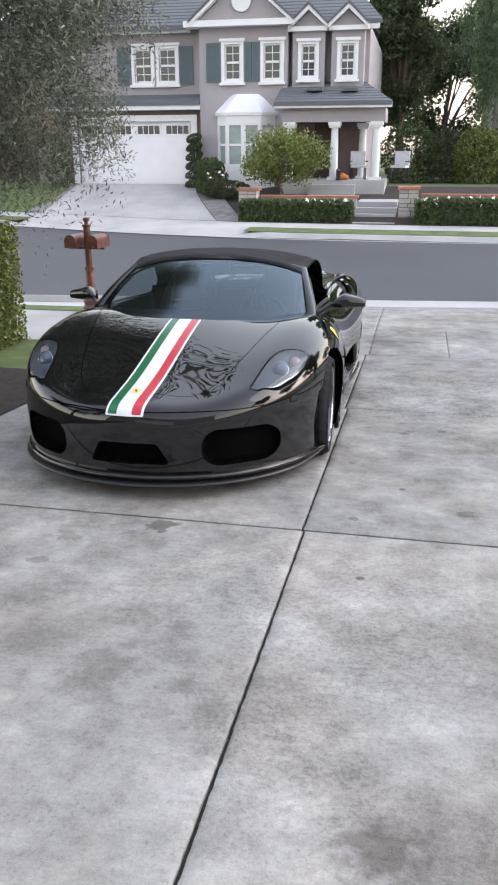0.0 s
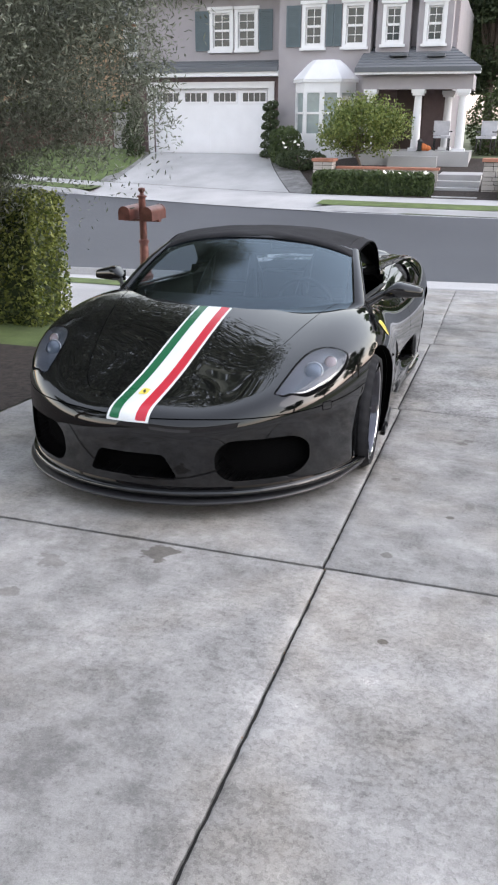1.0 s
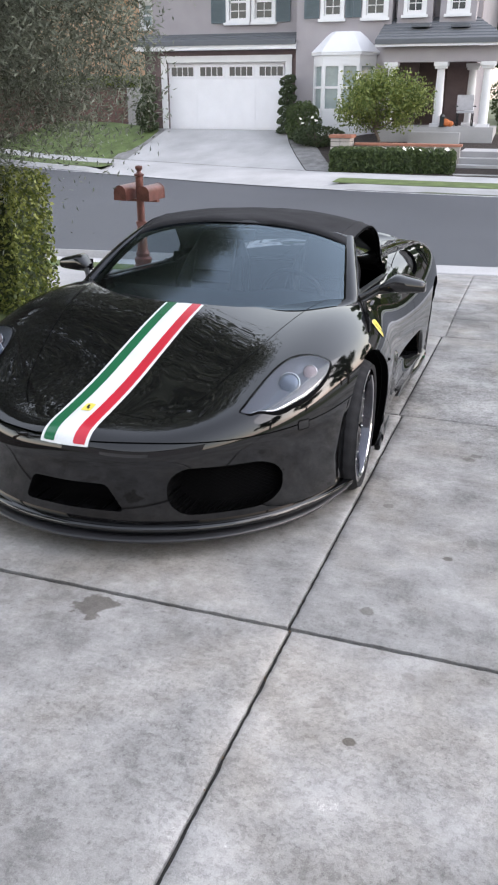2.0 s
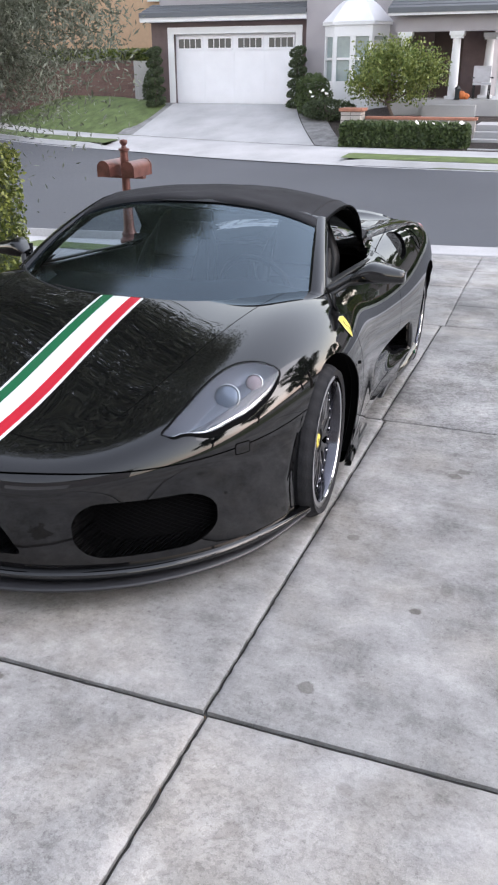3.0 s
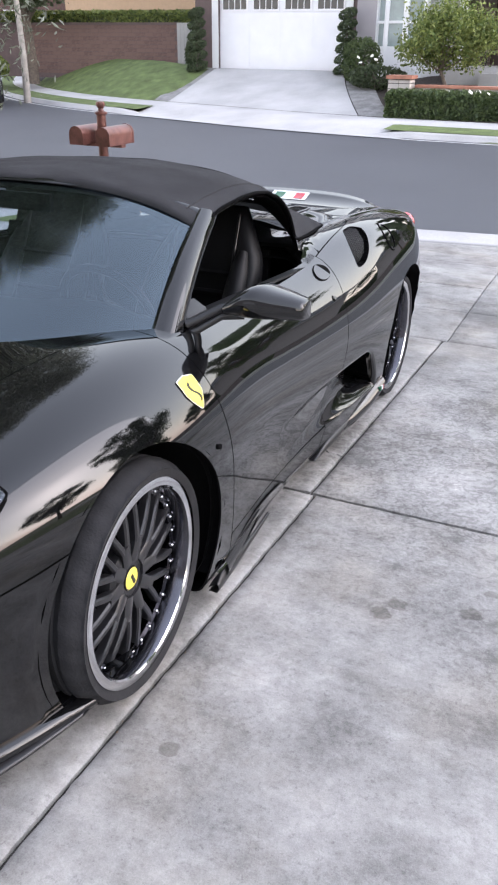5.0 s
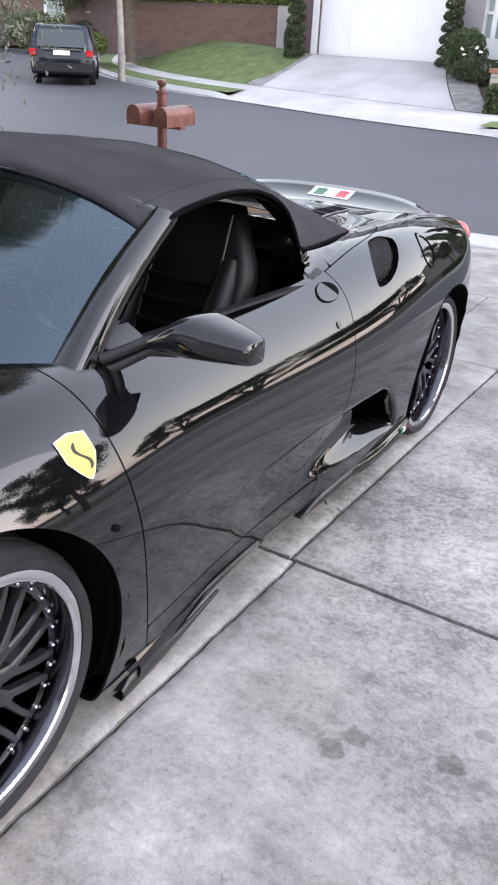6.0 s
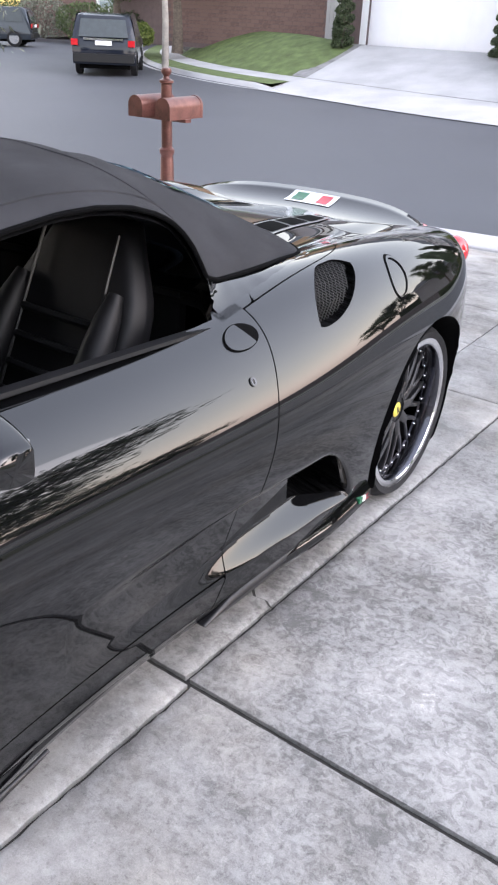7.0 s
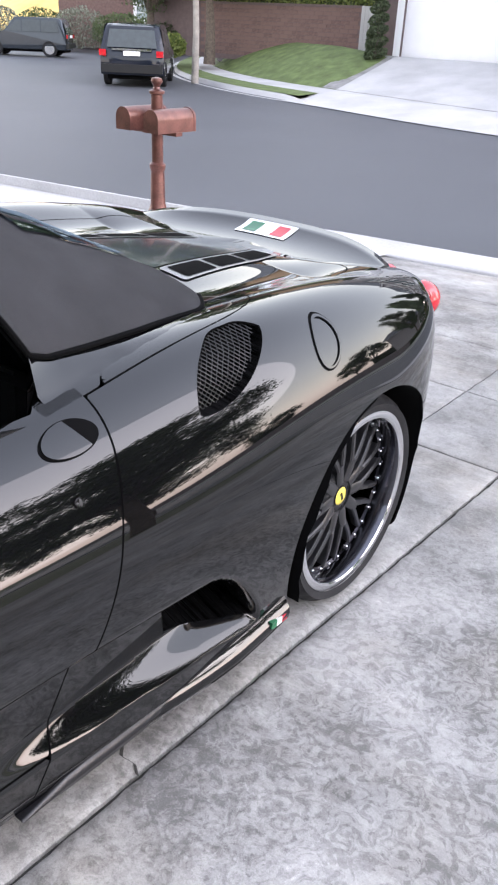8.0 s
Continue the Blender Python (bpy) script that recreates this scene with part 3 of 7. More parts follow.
# porch
part("porch_floor", boxes((-4.7, -0.85, YP - 0.35, YD, 0.2, 0.82)), M["far_concrete"], house)
part("porch_step", boxes((-3.6, -1.9, YP - 0.7, YP - 0.35, 0.2, 0.66)), M["far_concrete"], house)
part("porch_beam", boxes((-4.72, -0.95, YP - 0.2, YP + 0.2, 2.82, 3.28), (-1.35, -0.95, YP + 0.2, YD, 2.82, 3.28)), M["stucco"], house)
part("porch_ceiling", boxes((-4.72, -1.35, YP + 0.2, YD, 3.0, 3.06)), M["trim_white"], house)
part("porch_fascia", boxes((-4.95, -0.72, YP - 0.52, YP - 0.4, 3.28, 3.44)), M["trim_white"], house)
slope_roof(house, "porch_roof", -4.95, -0.72, YP - 0.55, 3.47, YD - 0.02, 4.3, hip1=1.2)
for xc, yc in ((-4.42, YP), (-2.76, YP), (-1.24, YP), (-1.24 - 0.6, YD - 0.25)):
    bm = bmesh.new()
    lathe(bm, ((0.155, 0.92), (0.15, 1.6), (0.125, 2.62)), "z", 20, (xc, yc, 0))
    col = part("porch_column", bm, M["trim_white"], house, "round white porch column", True)
    part("column_base", boxes((xc - 0.22, xc + 0.22, yc - 0.22, yc + 0.22, 0.82, 0.92)), M["trim_white"], col)
    part("column_capital", boxes((xc - 0.19, xc + 0.19, yc - 0.19, yc + 0.19, 2.62, 2.7), (xc - 0.23, xc + 0.23, yc - 0.23, yc + 0.23, 2.7, 2.82)), M["trim_white"], col)
# attic vents on the roofs
for x, y, z in ((-11.6, YG + 1.2, 7.05), (-3.6, YP + 0.4, 3.9), (-2.3, YP + 0.35, 3.87)):
    part("roof_vent", boxes((x - 0.3, x + 0.3, y - 0.12, y + 0.3, z, z + 0.1)), M["roof_tile"], house)


# ---- the sports car ----
M["paint"] = mat("black_paint", (0.0030, 0.0031, 0.0036), 0.012, vary=0.05, spec=0.5, coat=0.35)
M["trim_black"] = mat("satin_black", (0.012, 0.012, 0.013), 0.38, vary=0.15)
M["liner"] = mat("matt_black", (0.0025, 0.0025, 0.0028), 0.95, vary=0.2, spec=0.08)
M["rubber"] = mat("tyre_rubber", (0.020, 0.020, 0.022), 0.85, vary=0.2, scale=12, fine=150, bump=0.15, spec=0.25)
M["chrome"] = mat("polished_rim", (0.72, 0.72, 0.74), 0.1, 1.0, vary=0.04)
M["spoke"] = mat("black_spoke", (0.018, 0.018, 0.020), 0.32, vary=0.1)
M["yellow"] = mat("yellow_enamel", (0.80, 0.66, 0.10), 0.35, vary=0.05)
M["silver_edge"] = mat("silver_edge", (0.75, 0.76, 0.74), 0.3, 0.6, vary=0.05)
M["badge_black"] = mat("badge_black", (0.01, 0.01, 0.01), 0.4)
M["cloth"] = mat("soft_top_cloth", (0.034, 0.034, 0.037), 0.95, vary=0.25, scale=5, fine=500, bump=0.35, spec=0.2)
M["leather"] = mat("black_leather", (0.006, 0.006, 0.007), 0.5, spec=0.25, vary=0.2, scale=9, fine=60, bump=0.03)
M["stripe_white"] = mat("stripe_white", (0.72, 0.74, 0.74), 0.25, vary=0.03, coat=0.2)
M["stripe_green"] = mat("stripe_green", (0.012, 0.12, 0.05), 0.25, vary=0.06, coat=0.2)
M["stripe_red"] = mat("stripe_red", (0.48, 0.018, 0.035), 0.25, vary=0.06, coat=0.2)
M["lamp_silver"] = mat("lamp_silver", (0.55, 0.56, 0.58), 0.25, 0.9, vary=0.05)
M["lamp_grey"] = mat("lamp_housing", (0.15, 0.17, 0.21), 0.28, 0.4, vary=0.1)
M["amber"] = mat("amber_lens", (0.42, 0.34, 0.36), 0.2)
M["lens_glass"] = mat("lens_glass", (0.16, 0.20, 0.27), 0.03, 0.3, spec=1.0)
M["barrel"] = mat("dark_barrel", (0.11, 0.11, 0.125), 0.16, 1.0, vary=0.08)
M["red_lens"] = mat("red_lens", (0.50, 0.012, 0.02), 0.15, coat=1.0)
M["windscreen"] = glass_mat("windscreen_glass", (0.58, 0.68, 0.76), 0.0, 0.8, 2.1, (0.72, 0.88, 1.0))
M["clear"] = glass_mat("clear_cover", (1, 1, 1), 0.0, 0.93)
M["carbon"] = mat("carbon_fibre", (0.014, 0.014, 0.016), 0.38, vary=0.5, scale=200, fine=400, coat=0.12)
M["grey_metal"] = mat("grey_metal", (0.30, 0.30, 0.31), 0.35, 0.8)

# the car stands on the sloping slabs, its right wheels beside the long joint
up_n, side_x = Vector((-CROSS, SLOPE, 1.0)).normalized(), Vector((1.0, 0.0, CROSS)).normalized()
CAR = Matrix((side_x, up_n.cross(side_x), up_n)).transposed().to_4x4() @ Matrix.Translation((-1.005, 0, 0)) @ Matrix.Diagonal((1.03, 1.0, 1.0, 1.0))
car = thing("sports_car", "glossy black sports car with cloth soft top and tricolour bonnet stripe", "car", CAR)

WF, WR = (1.362, 0.322), (4.048, 0.342)  # wheel centres
RF, RR = 0.322, 0.342

half_w = spline((0.0, 0.5, 0.9, 1.2, 1.45, 1.8, 2.2, 2.7, 3.2, 3.6, 4.0, 4.35, 4.7, 5.0), (0.86, 0.91, 0.968, 0.995, 1.003, 0.993, 0.962, 0.95, 0.965, 0.98, 0.985, 0.97, 0.92, 0.85))
round_up = spline((0.2, 0.9, 1.45, 1.8, 2.3, 2.8, 3.2, 3.6, 4.0, 4.5, 5), (1.2, 1.2, 0.95, 0.9, 1.02, 1.0, 0.85, 0.6, 0.5, 0.5, 0.5))
centre_h = spline((0.0, 0.25, 0.45, 0.65, 0.9, 1.2, 1.5, 1.8, 2.2, 3.0, 3.5, 3.9, 4.3, 4.6, 4.75, 5.0), (0.435, 0.512, 0.556, 0.602, 0.676, 0.768, 0.845, 0.89, 0.905, 0.92, 0.95, 0.955, 0.935, 0.925, 0.935, 0.95))
crest_h = spline((0.0, 0.25, 0.45, 0.65, 0.85, 1.1, 1.4, 1.7, 2.0, 2.4, 2.8, 3.1, 3.4, 3.7, 4.0, 4.3, 4.6, 4.8, 5), (0.42, 0.49, 0.55, 0.62, 0.695, 0.775, 0.845, 0.872, 0.868, 0.872, 0.89, 0.92, 0.96, 0.985, 0.995, 0.985, 0.955, 0.93, 0.9))
crest_x = spline((0.2, 0.8, 1.4, 2.0, 3.0, 3.6, 4.3, 5), (0.55, 0.66, 0.74, 0.76, 0.76, 0.78, 0.76, 0.7))
nose = spline((0.0, 0.2, 0.4, 0.55, 0.7, 0.82, 0.92, 1.02), (0.225, 0.25, 0.325, 0.42, 0.57, 0.76, 1.02, 1.40))
tail_y = spline((0.0, 0.3, 0.6, 0.8, 0.92, 1.0), (4.86, 4.84, 4.75, 4.61, 4.42, 4.2))


lip_y = spline((0.1, 0.2, 0.3, 0.38, 0.43, 0.47), (3.535, 3.505, 3.45, 3.385, 3.325, 3.255))  # rear lip of the side intake


def smax(a, b, k):
    h = np.clip(k - np.abs(a - b), 0, None) / k
    return np.maximum(a, b) + h * h * h * k / 6


def ease(x):
    x = np.clip(x, 0, 1)
    return x * x * (3 - 2 * x)


def sig(x):
    return 1 / (1 + np.exp(-np.clip(x, -30, 30)))


def body(P):
    """The signed shape of the bodywork; below nought is inside."""
    X, Y, Z = np.sqrt(P[..., 0] ** 2 + 4e-4), P[..., 1], P[..., 2]
    dz = Z - 0.50
    k = 0.25 + (round_up(Y) - 0.25) * sig(dz / 0.05)
    W = half_w(Y) - k * dz * dz
    # concave flank that deepens towards the side intake
    grow = np.clip((Y - 2.25) / 1.05, 0, 1) ** 1.3 * sig((lip_y(Z) - Y) / 0.005)
    W = W - 0.085 * grow * sig((0.432 - Z) / 0.007) * (0.75 * np.clip((Z - 0.226) / 0.062, 0, 1) + 0.25 * ease((Z - 0.226) / 0.062))
    # flat facet of the bumper just ahead of the front wheel
    W = W - 0.02 * sig((Y - 0.965 - 0.25 * np.abs(Z - 0.3)) / 0.006) * sig((1.35 - Y) / 0.04) * sig((0.49 - Z) / 0.012)
    side = (X - W) / np.sqrt(1 + (2 * k * dz) ** 2)
    q = np.clip(X / crest_x(Y), 0, 1.25)
    r = np.minimum(q, 1)
    s = r * r * (3 - 2 * r)
    hc, hf = centre_h(Y), crest_h(Y)
    T = hc + (hf - hc) * s - 0.24 * (r * (1 - r)) ** 2 - 0.25 * np.clip(q - 1, 0, None) ** 2
    dip = np.clip((Y - 3.15) / 0.4, 0, 1) * np.clip((4.5 - Y) / 0.15, 0, 1)
    T = T - 0.04 * dip * np.exp(-((X - 0.47) / 0.17) ** 2)
    top = (Z - T) / 1.03
    e = 1e-3
    slope = (nose(X + e) - nose(X - e)) / (2 * e)
    lean = 0.30 * np.clip(0.44 - Z, 0, None) ** 2 + 1.2 * np.clip(Z - 0.44, 0, None) ** 2
    front = (nose(X) + lean - Y) / np.sqrt(1 + slope ** 2)
    slope = (tail_y(X + e) - tail_y(X - e)) / (2 * e)
    back = (Y - tail_y(X) + 0.5 * np.clip(Z - 0.7, 0, None) ** 2 + 0.4 * np.clip(0.5 - Z, 0, None) ** 2) / np.sqrt(1 + slope ** 2)
    f = smax(side, top, 0.24)
    f = smax(f, front, 0.12)
    f = smax(f, back, 0.10)
    return smax(f, 0.115 - Z, 0.05)


def surface(field, lo, hi, h):
    """A net over the zero level of a field, drawn onto the level exactly, with normals."""
    ax = [np.arange(a, b + h, h) for a, b in zip(lo, hi)]
    shape = [len(a) for a in ax]
    G = np.empty(shape, np.float32)
    for i, x in enumerate(ax[0]):
        Y, Z = np.meshgrid(ax[1], ax[2], indexing="ij")
        G[i] = field(np.stack([np.full_like(Y, x), Y, Z], -1))
    inside = G < 0
    corners = sum(inside[a:shape[0] - 1 + a, b:shape[1] - 1 + b, c:shape[2] - 1 + c].astype(np.int8) for a in (0, 1) for b in (0, 1) for c in (0, 1))
    cell = (corners > 0) & (corners < 8)
    idx = -np.ones(cell.shape, np.int64)
    idx[cell] = np.arange(cell.sum())
    V = np.stack(np.nonzero(cell), 1) * h + h / 2 + np.array([a[0] for a in ax])
    faces = []
    for d in range(3):
        e1, e2 = (d + 1) % 3, (d + 2) % 3
        a = [slice(None)] * 3
        b = [slice(None)] * 3
        a[d], b[d] = slice(0, -1), slice(1, None)
        A, B = inside[tuple(a)], inside[tuple(b)]
        cross = np.argwhere(A != B)
        flip = A[tuple(cross.T)]
        ok = (cross[:, e1] > 0) & (cross[:, e2] > 0) & (cross[:, e1] < cell.shape[e1]) & (cross[:, e2] < cell.shape[e2])
        cross, flip = cross[ok], flip[ok]
        quad = []
        for o1, o2 in ((-1, -1), (0, -1), (0, 0), (-1, 0)):
            c = cross.copy()
            c[:, e1] += o1
            c[:, e2] += o2
            quad.append(idx[tuple(c.T)])
        quad = np.stack(quad, 1)
        quad[~flip] = quad[~flip][:, ::-1]
        faces.append(quad[(quad >= 0).all(1)])
    F = np.concatenate(faces)
    for _ in range(6):
        g, n = gradient(field, V)
        V = V - (np.clip(g, -h, h) * 0.9)[:, None] * n
    g, n = gradient(field, V)
    T = np.concatenate([F[:, [0, 1, 2]], F[:, [0, 2, 3]]])
    return V, n / np.linalg.norm(n, axis=1)[:, None], T


def gradient(field, V):
    e = 1.5e-3
    g = field(V)
    d = np.stack([(field(V + e * a) - field(V - e * a)) / (2 * e) for a in np.eye(3)], -1)
    m2 = (d * d).sum(-1, keepdims=True) + 1e-9
    return g, d / m2


def clip(mesh, level):
    """The part of a triangle mesh where level(V) > 0, cut cleanly along level = 0."""
    V, N, T = mesh
    if not len(T):
        return mesh
    L = level(V)
    L = np.where(np.abs(L) < 1e-7, 1e-7, L)
    pos = L[T] > 0
    count = pos.sum(1)
    keep = [T[count == 3]]
    nv = [V]
    nn = [N]
    base = len(V)
    for want in (1, 2):
        S, p = T[count == want], pos[count == want]
        if not len(S):
            continue
        lone = np.argmax(p if want == 1 else ~p, 1)
        r = np.arange(len(S))
        a, b, c = S[r, lone], S[r, (lone + 1) % 3], S[r, (lone + 2) % 3]
        new_i = []
        for q in (b, c):
            t = (L[a] / (L[a] - L[q]))[:, None]
            nv.append(V[a] + t * (V[q] - V[a]))
            m = N[a] + t * (N[q] - N[a])
            nn.append(m / (np.linalg.norm(m, axis=1)[:, None] + 1e-9))
            new_i.append(np.arange(base, base + len(S)))
            base += len(S)
        ab, ac = new_i
        if want == 1:
            keep.append(np.stack([a, ab, ac], 1))
        else:
            keep.append(np.stack([ab, b, c], 1))
            keep.append(np.stack([ab, c, ac], 1))
    T = np.concatenate(keep)
    V, N = np.concatenate(nv), np.concatenate(nn)
    used, inv = np.unique(T, return_inverse=True)
    return V[used], N[used], inv.reshape(-1, 3)


def skin(name, mesh, material, parent, label="", lift=0.0, rim=0.006):
    """A panel from a cut surface, with its edge folded inwards to give it thickness."""
    V, N, T = mesh
    # merge cut vertices that coincide
    key = np.round(V / 2e-5).astype(np.int64)
    _, first, inv = np.unique(key, axis=0, return_index=True, return_inverse=True)
    V, N, T = V[first], N[first], inv.reshape(-1)[T]
    T = T[(T[:, 0] != T[:, 1]) & (T[:, 1] != T[:, 2]) & (T[:, 0] != T[:, 2])]
    V = V + N * lift
    F, VV, NN = T, V, N
    if rim:
        E = np.concatenate([T[:, [0, 1]], T[:, [1, 2]], T[:, [2, 0]]])
        code = E[:, 0] * len(V) + E[:, 1]
        back = E[:, 1] * len(V) + E[:, 0]
        edge = E[~np.isin(code, back)]
        vid, inv = np.unique(edge, return_inverse=True)
        inv = inv.reshape(-1, 2)
        a = np.arange(len(vid)) + len(V)
        b = a + len(vid)
        VV = np.concatenate([V, V[vid], V[vid] - N[vid] * rim])
        NN = np.concatenate([N, N[vid], N[vid]])
        i, j = inv[:, 0], inv[:, 1]
        F = np.concatenate([T, np.stack([a[j], a[i], b[i]], 1), np.stack([a[j], b[i], b[j]], 1)])
    me = np_mesh(name, VV, F, material, True)
    if rim:
        me.materials.append(M["liner"])
        me.polygons.foreach_set("material_index", (np.arange(len(F)) >= len(T)).astype(np.int32))
    if len(me.vertices) == len(NN):
        me.normals_split_custom_set_from_vertices(NN.tolist())
    return attach(name, me, parent, label)


def inv(g):
    return lambda V: -g(V)


def both(*gs):
    return lambda V: np.minimum.reduce([g(V) for g in gs])


def any_of(*gs):
    return lambda V: np.maximum.reduce([g(V) for g in gs])


def shy(g, d):
    return lambda V: g(V) - d


AX = lambda V: np.abs(V[:, 0])
GAP = 0.0025
hood_x = spline((0.4, 0.52, 0.75, 1.1, 1.45, 1.8), (0.26, 0.35, 0.445, 0.535, 0.61, 0.68))
bump_z = spline((0.2, 0.45, 0.7, 0.95, 1.2, 1.6), (0.482, 0.490, 0.505, 0.530, 0.568, 0.62))
door_a = spline((0.1, 0.3, 0.55, 0.8, 1.0), (1.86, 1.82, 1.775, 1.735, 1.72))
door_b = spline((0.1, 0.28, 0.44, 0.61, 0.74, 0.86, 1.0), (2.80, 2.86, 2.935, 3.01, 3.05, 3.085, 3.09))
cowl = lambda X: 1.46 + 0.25 * X ** 2 + 0.62 * X ** 4


def round_rect(px, pz, cx, cz, hx, hz, r):
    qx, qz = np.abs(px - cx) - hx + r, np.abs(pz - cz) - hz + r
    return r - (np.hypot(np.maximum(qx, 0), np.maximum(qz, 0)) + np.minimum(np.maximum(qx, qz), 0))


lamp_out = spline((-0.01, 0.0, 0.04, 0.093, 0.2, 0.278, 0.369, 0.454, 0.498, 0.516, 0.54), (-0.01, 0.010, 0.036, 0.060, 0.077, 0.0767, 0.065, 0.041, 0.018, 0.0, -0.06))
lamp_in = spline((-0.01, 0.0, 0.03, 0.06, 0.096, 0.2, 0.329, 0.393, 0.442, 0.480, 0.506, 0.54), (-0.004, 0.003, 0.013, 0.0245, 0.037, 0.0717, 0.1016, 0.0985, 0.0765, 0.0416, 0.006, -0.06))


def lamp(V):
    """The teardrop of the headlight: wider on its inner side, above nought inside."""
    dx, dy = AX(V) - 0.597, V[:, 1] - 0.555
    a, q = 0.468 * dx + 0.884 * dy, -0.884 * dx + 0.468 * dy
    g = np.minimum((lamp_in(a) - q) / 1.1, (q + lamp_out(a)) / 1.1)
    g = np.minimum(g, np.minimum(a + 0.006, 0.521 - a))
    return np.where(V[:, 2] > 0.45, g, -1.0)


def wheel_hole(V):
    fy = V[:, 1] - WF[0]
    f = 0.375 - np.hypot(fy * 1.07, V[:, 2] - WF[1])
    dy = V[:, 1] - WR[0]
    r = 0.390 - np.hypot(np.where(dy < 0, dy / 1.15, dy / 1.02), V[:, 2] - WR[1])
    return np.minimum(np.maximum(f, r), AX(V) - 0.5)


hood_g = lambda V: both(lambda V: (hood_x(V[:, 1]) - AX(V)), lambda V: V[:, 1] - 0.44 - 0.9 * np.clip(AX(V) - 0.2, 0, None) ** 2 * 2, lambda V: V[:, 2] - 0.45)(V)
cabin_g = lambda V: both(lambda V: V[:, 1] - cowl(AX(V)), lambda V: 3.05 - V[:, 1], lambda V: 0.745 - np.clip((V[:, 1] - 2.97) / 0.08, 0, 1) * 0.10 - AX(V), lambda V: V[:, 2] - 0.6)(V)
bumper_g = lambda V: both(lambda V: bump_z(V[:, 1]) - V[:, 2], lambda V: 1.5 - V[:, 1])(V)
intake_g = lambda V: both(lambda V: round_rect(AX(V), V[:, 2], 0.565, 0.282, 0.185, 0.104, 0.09), lambda V: 1.0 - V[:, 1])(V)
grille_g = lambda V: both(lambda V: round_rect(AX(V) + 0.5 * (V[:, 2] - 0.245), V[:, 2], 0.0, 0.255, 0.195, 0.06, 0.02), lambda V: 1.0 - V[:, 1])(V)
door_g = lambda V: both(lambda V: V[:, 1] - door_a(V[:, 2]), lambda V: door_b(V[:, 2]) - V[:, 1], lambda V: V[:, 2] - 0.235, lambda V: AX(V) - 0.5)(V)
quarter_g = lambda V: V[:, 1] - door_b(V[:, 2])
deck_g = lambda V: both(lambda V: round_rect(V[:, 0], V[:, 1], 0, 4.08, 0.56, 0.42, 0.1), lambda V: V[:, 2] - 0.8)(V)
tailbump_g = lambda V: both(lambda V: V[:, 1] - 4.3, lambda V: 0.60 - V[:, 2] + 0.1 * (V[:, 1] - 4.3))(V)


sh_low = spline((3.28, 3.30, 3.335, 3.415, 3.506, 3.576, 3.621, 3.66), (0.85, 0.830, 0.822, 0.838, 0.879, 0.924, 0.956, 0.99))
sh_up = spline((3.295, 3.310, 3.324, 3.347, 3.402, 3.462, 3.54, 3.593, 3.625, 3.66), (0.80, 0.838, 0.862, 0.888, 0.924, 0.946, 0.957, 0.959, 0.950, 0.93))


def shoulder_g(V):
    """The leaning D of the intake in the rear shoulder."""
    y, z = V[:, 1], V[:, 2]
    g = np.minimum(sh_up(y) - z, z - sh_low(y)) * 0.8
    return np.minimum(np.minimum(g, np.minimum(y - 3.295, 3.64 - y)), AX(V) - 0.715)


def side_g(V):
    """The three-cornered intake low on the flank before the rear wheel."""
    y, z = V[:, 1], V[:, 2]
    g = np.minimum.reduce([(y - 3.215) + 0.25 * (z - 0.32), 0.428 - z, lip_y(z) + 0.002 - y, z - 0.280 + 0.2 * (y - 3.3)])
    return np.minimum(g, AX(V) - 0.55)


def fuel_d(V):
    y, z = V[:, 1] - 3.79, V[:, 2] - 0.899
    return 0.062 * np.hypot((y - 0.35 * z) / 0.052, z / 0.0575) + 10.0 * (V[:, 0] < 0.75)


def fuel_g(V):
    return 0.062 - fuel_d(V)


ton_x = spline((2.9, 2.995, 3.137, 3.316, 3.47, 3.617, 3.75, 3.9), (0.775, 0.766, 0.753, 0.739, 0.73, 0.714, 0.66, 0.50))


def tonneau_g(V):
    """The painted cover behind the soft top's edge."""
    return np.minimum.reduce([ton_x(V[:, 1]) - AX(V), 3.9 - V[:, 1], V[:, 1] - 2.98, V[:, 2] - 0.8])


def ton_split(V):
    return V[:, 1] - 3.137 - 0.915 * (0.753 - AX(V))


holes = any_of(wheel_hole, cabin_g, intake_g, grille_g, shoulder_g, side_g)
full = surface(body, (-1.06, 0.1, 0.06), (1.06, 4.98, 1.1), 0.0108)
shell = clip(full, inv(holes))


def panel(name, region, label="", material=None):
    return skin(name, clip(shell, shy(region, GAP)), material or M["paint"], car, label)


right = lambda V: V[:, 0]
left = lambda V: -V[:, 0]
notlamp = inv(lamp)
ahead = lambda V: door_a(V[:, 2]) - V[:, 1]
panel("front_bumper", bumper_g)
panel("bonnet", both(hood_g, inv(bumper_g), lambda V: 1.95 - V[:, 1]))
for side in (right, left):
    panel("front_wing", both(side, ahead, inv(both(hood_g, lambda V: 1.95 - V[:, 1])), inv(bumper_g), notlamp))
    panel("door", both(side, door_g))
    panel("sill", both(side, inv(ahead), inv(quarter_g), inv(lambda V: V[:, 2] - 0.235)))
    panel("rear_wing", both(side, quarter_g, inv(deck_g), inv(tailbump_g), inv(fuel_g), inv(tonneau_g)))
    panel("tonneau_flap", both(side, tonneau_g, inv(ton_split), inv(deck_g)))
    panel("tonneau_cover", both(side, tonneau_g, ton_split, inv(deck_g)))
panel("engine_cover", both(deck_g, quarter_g))
panel("rear_bumper", both(tailbump_g, quarter_g))
panel("fuel_cap", both(fuel_g, quarter_g), "round painted fuel cap with a dark seam")

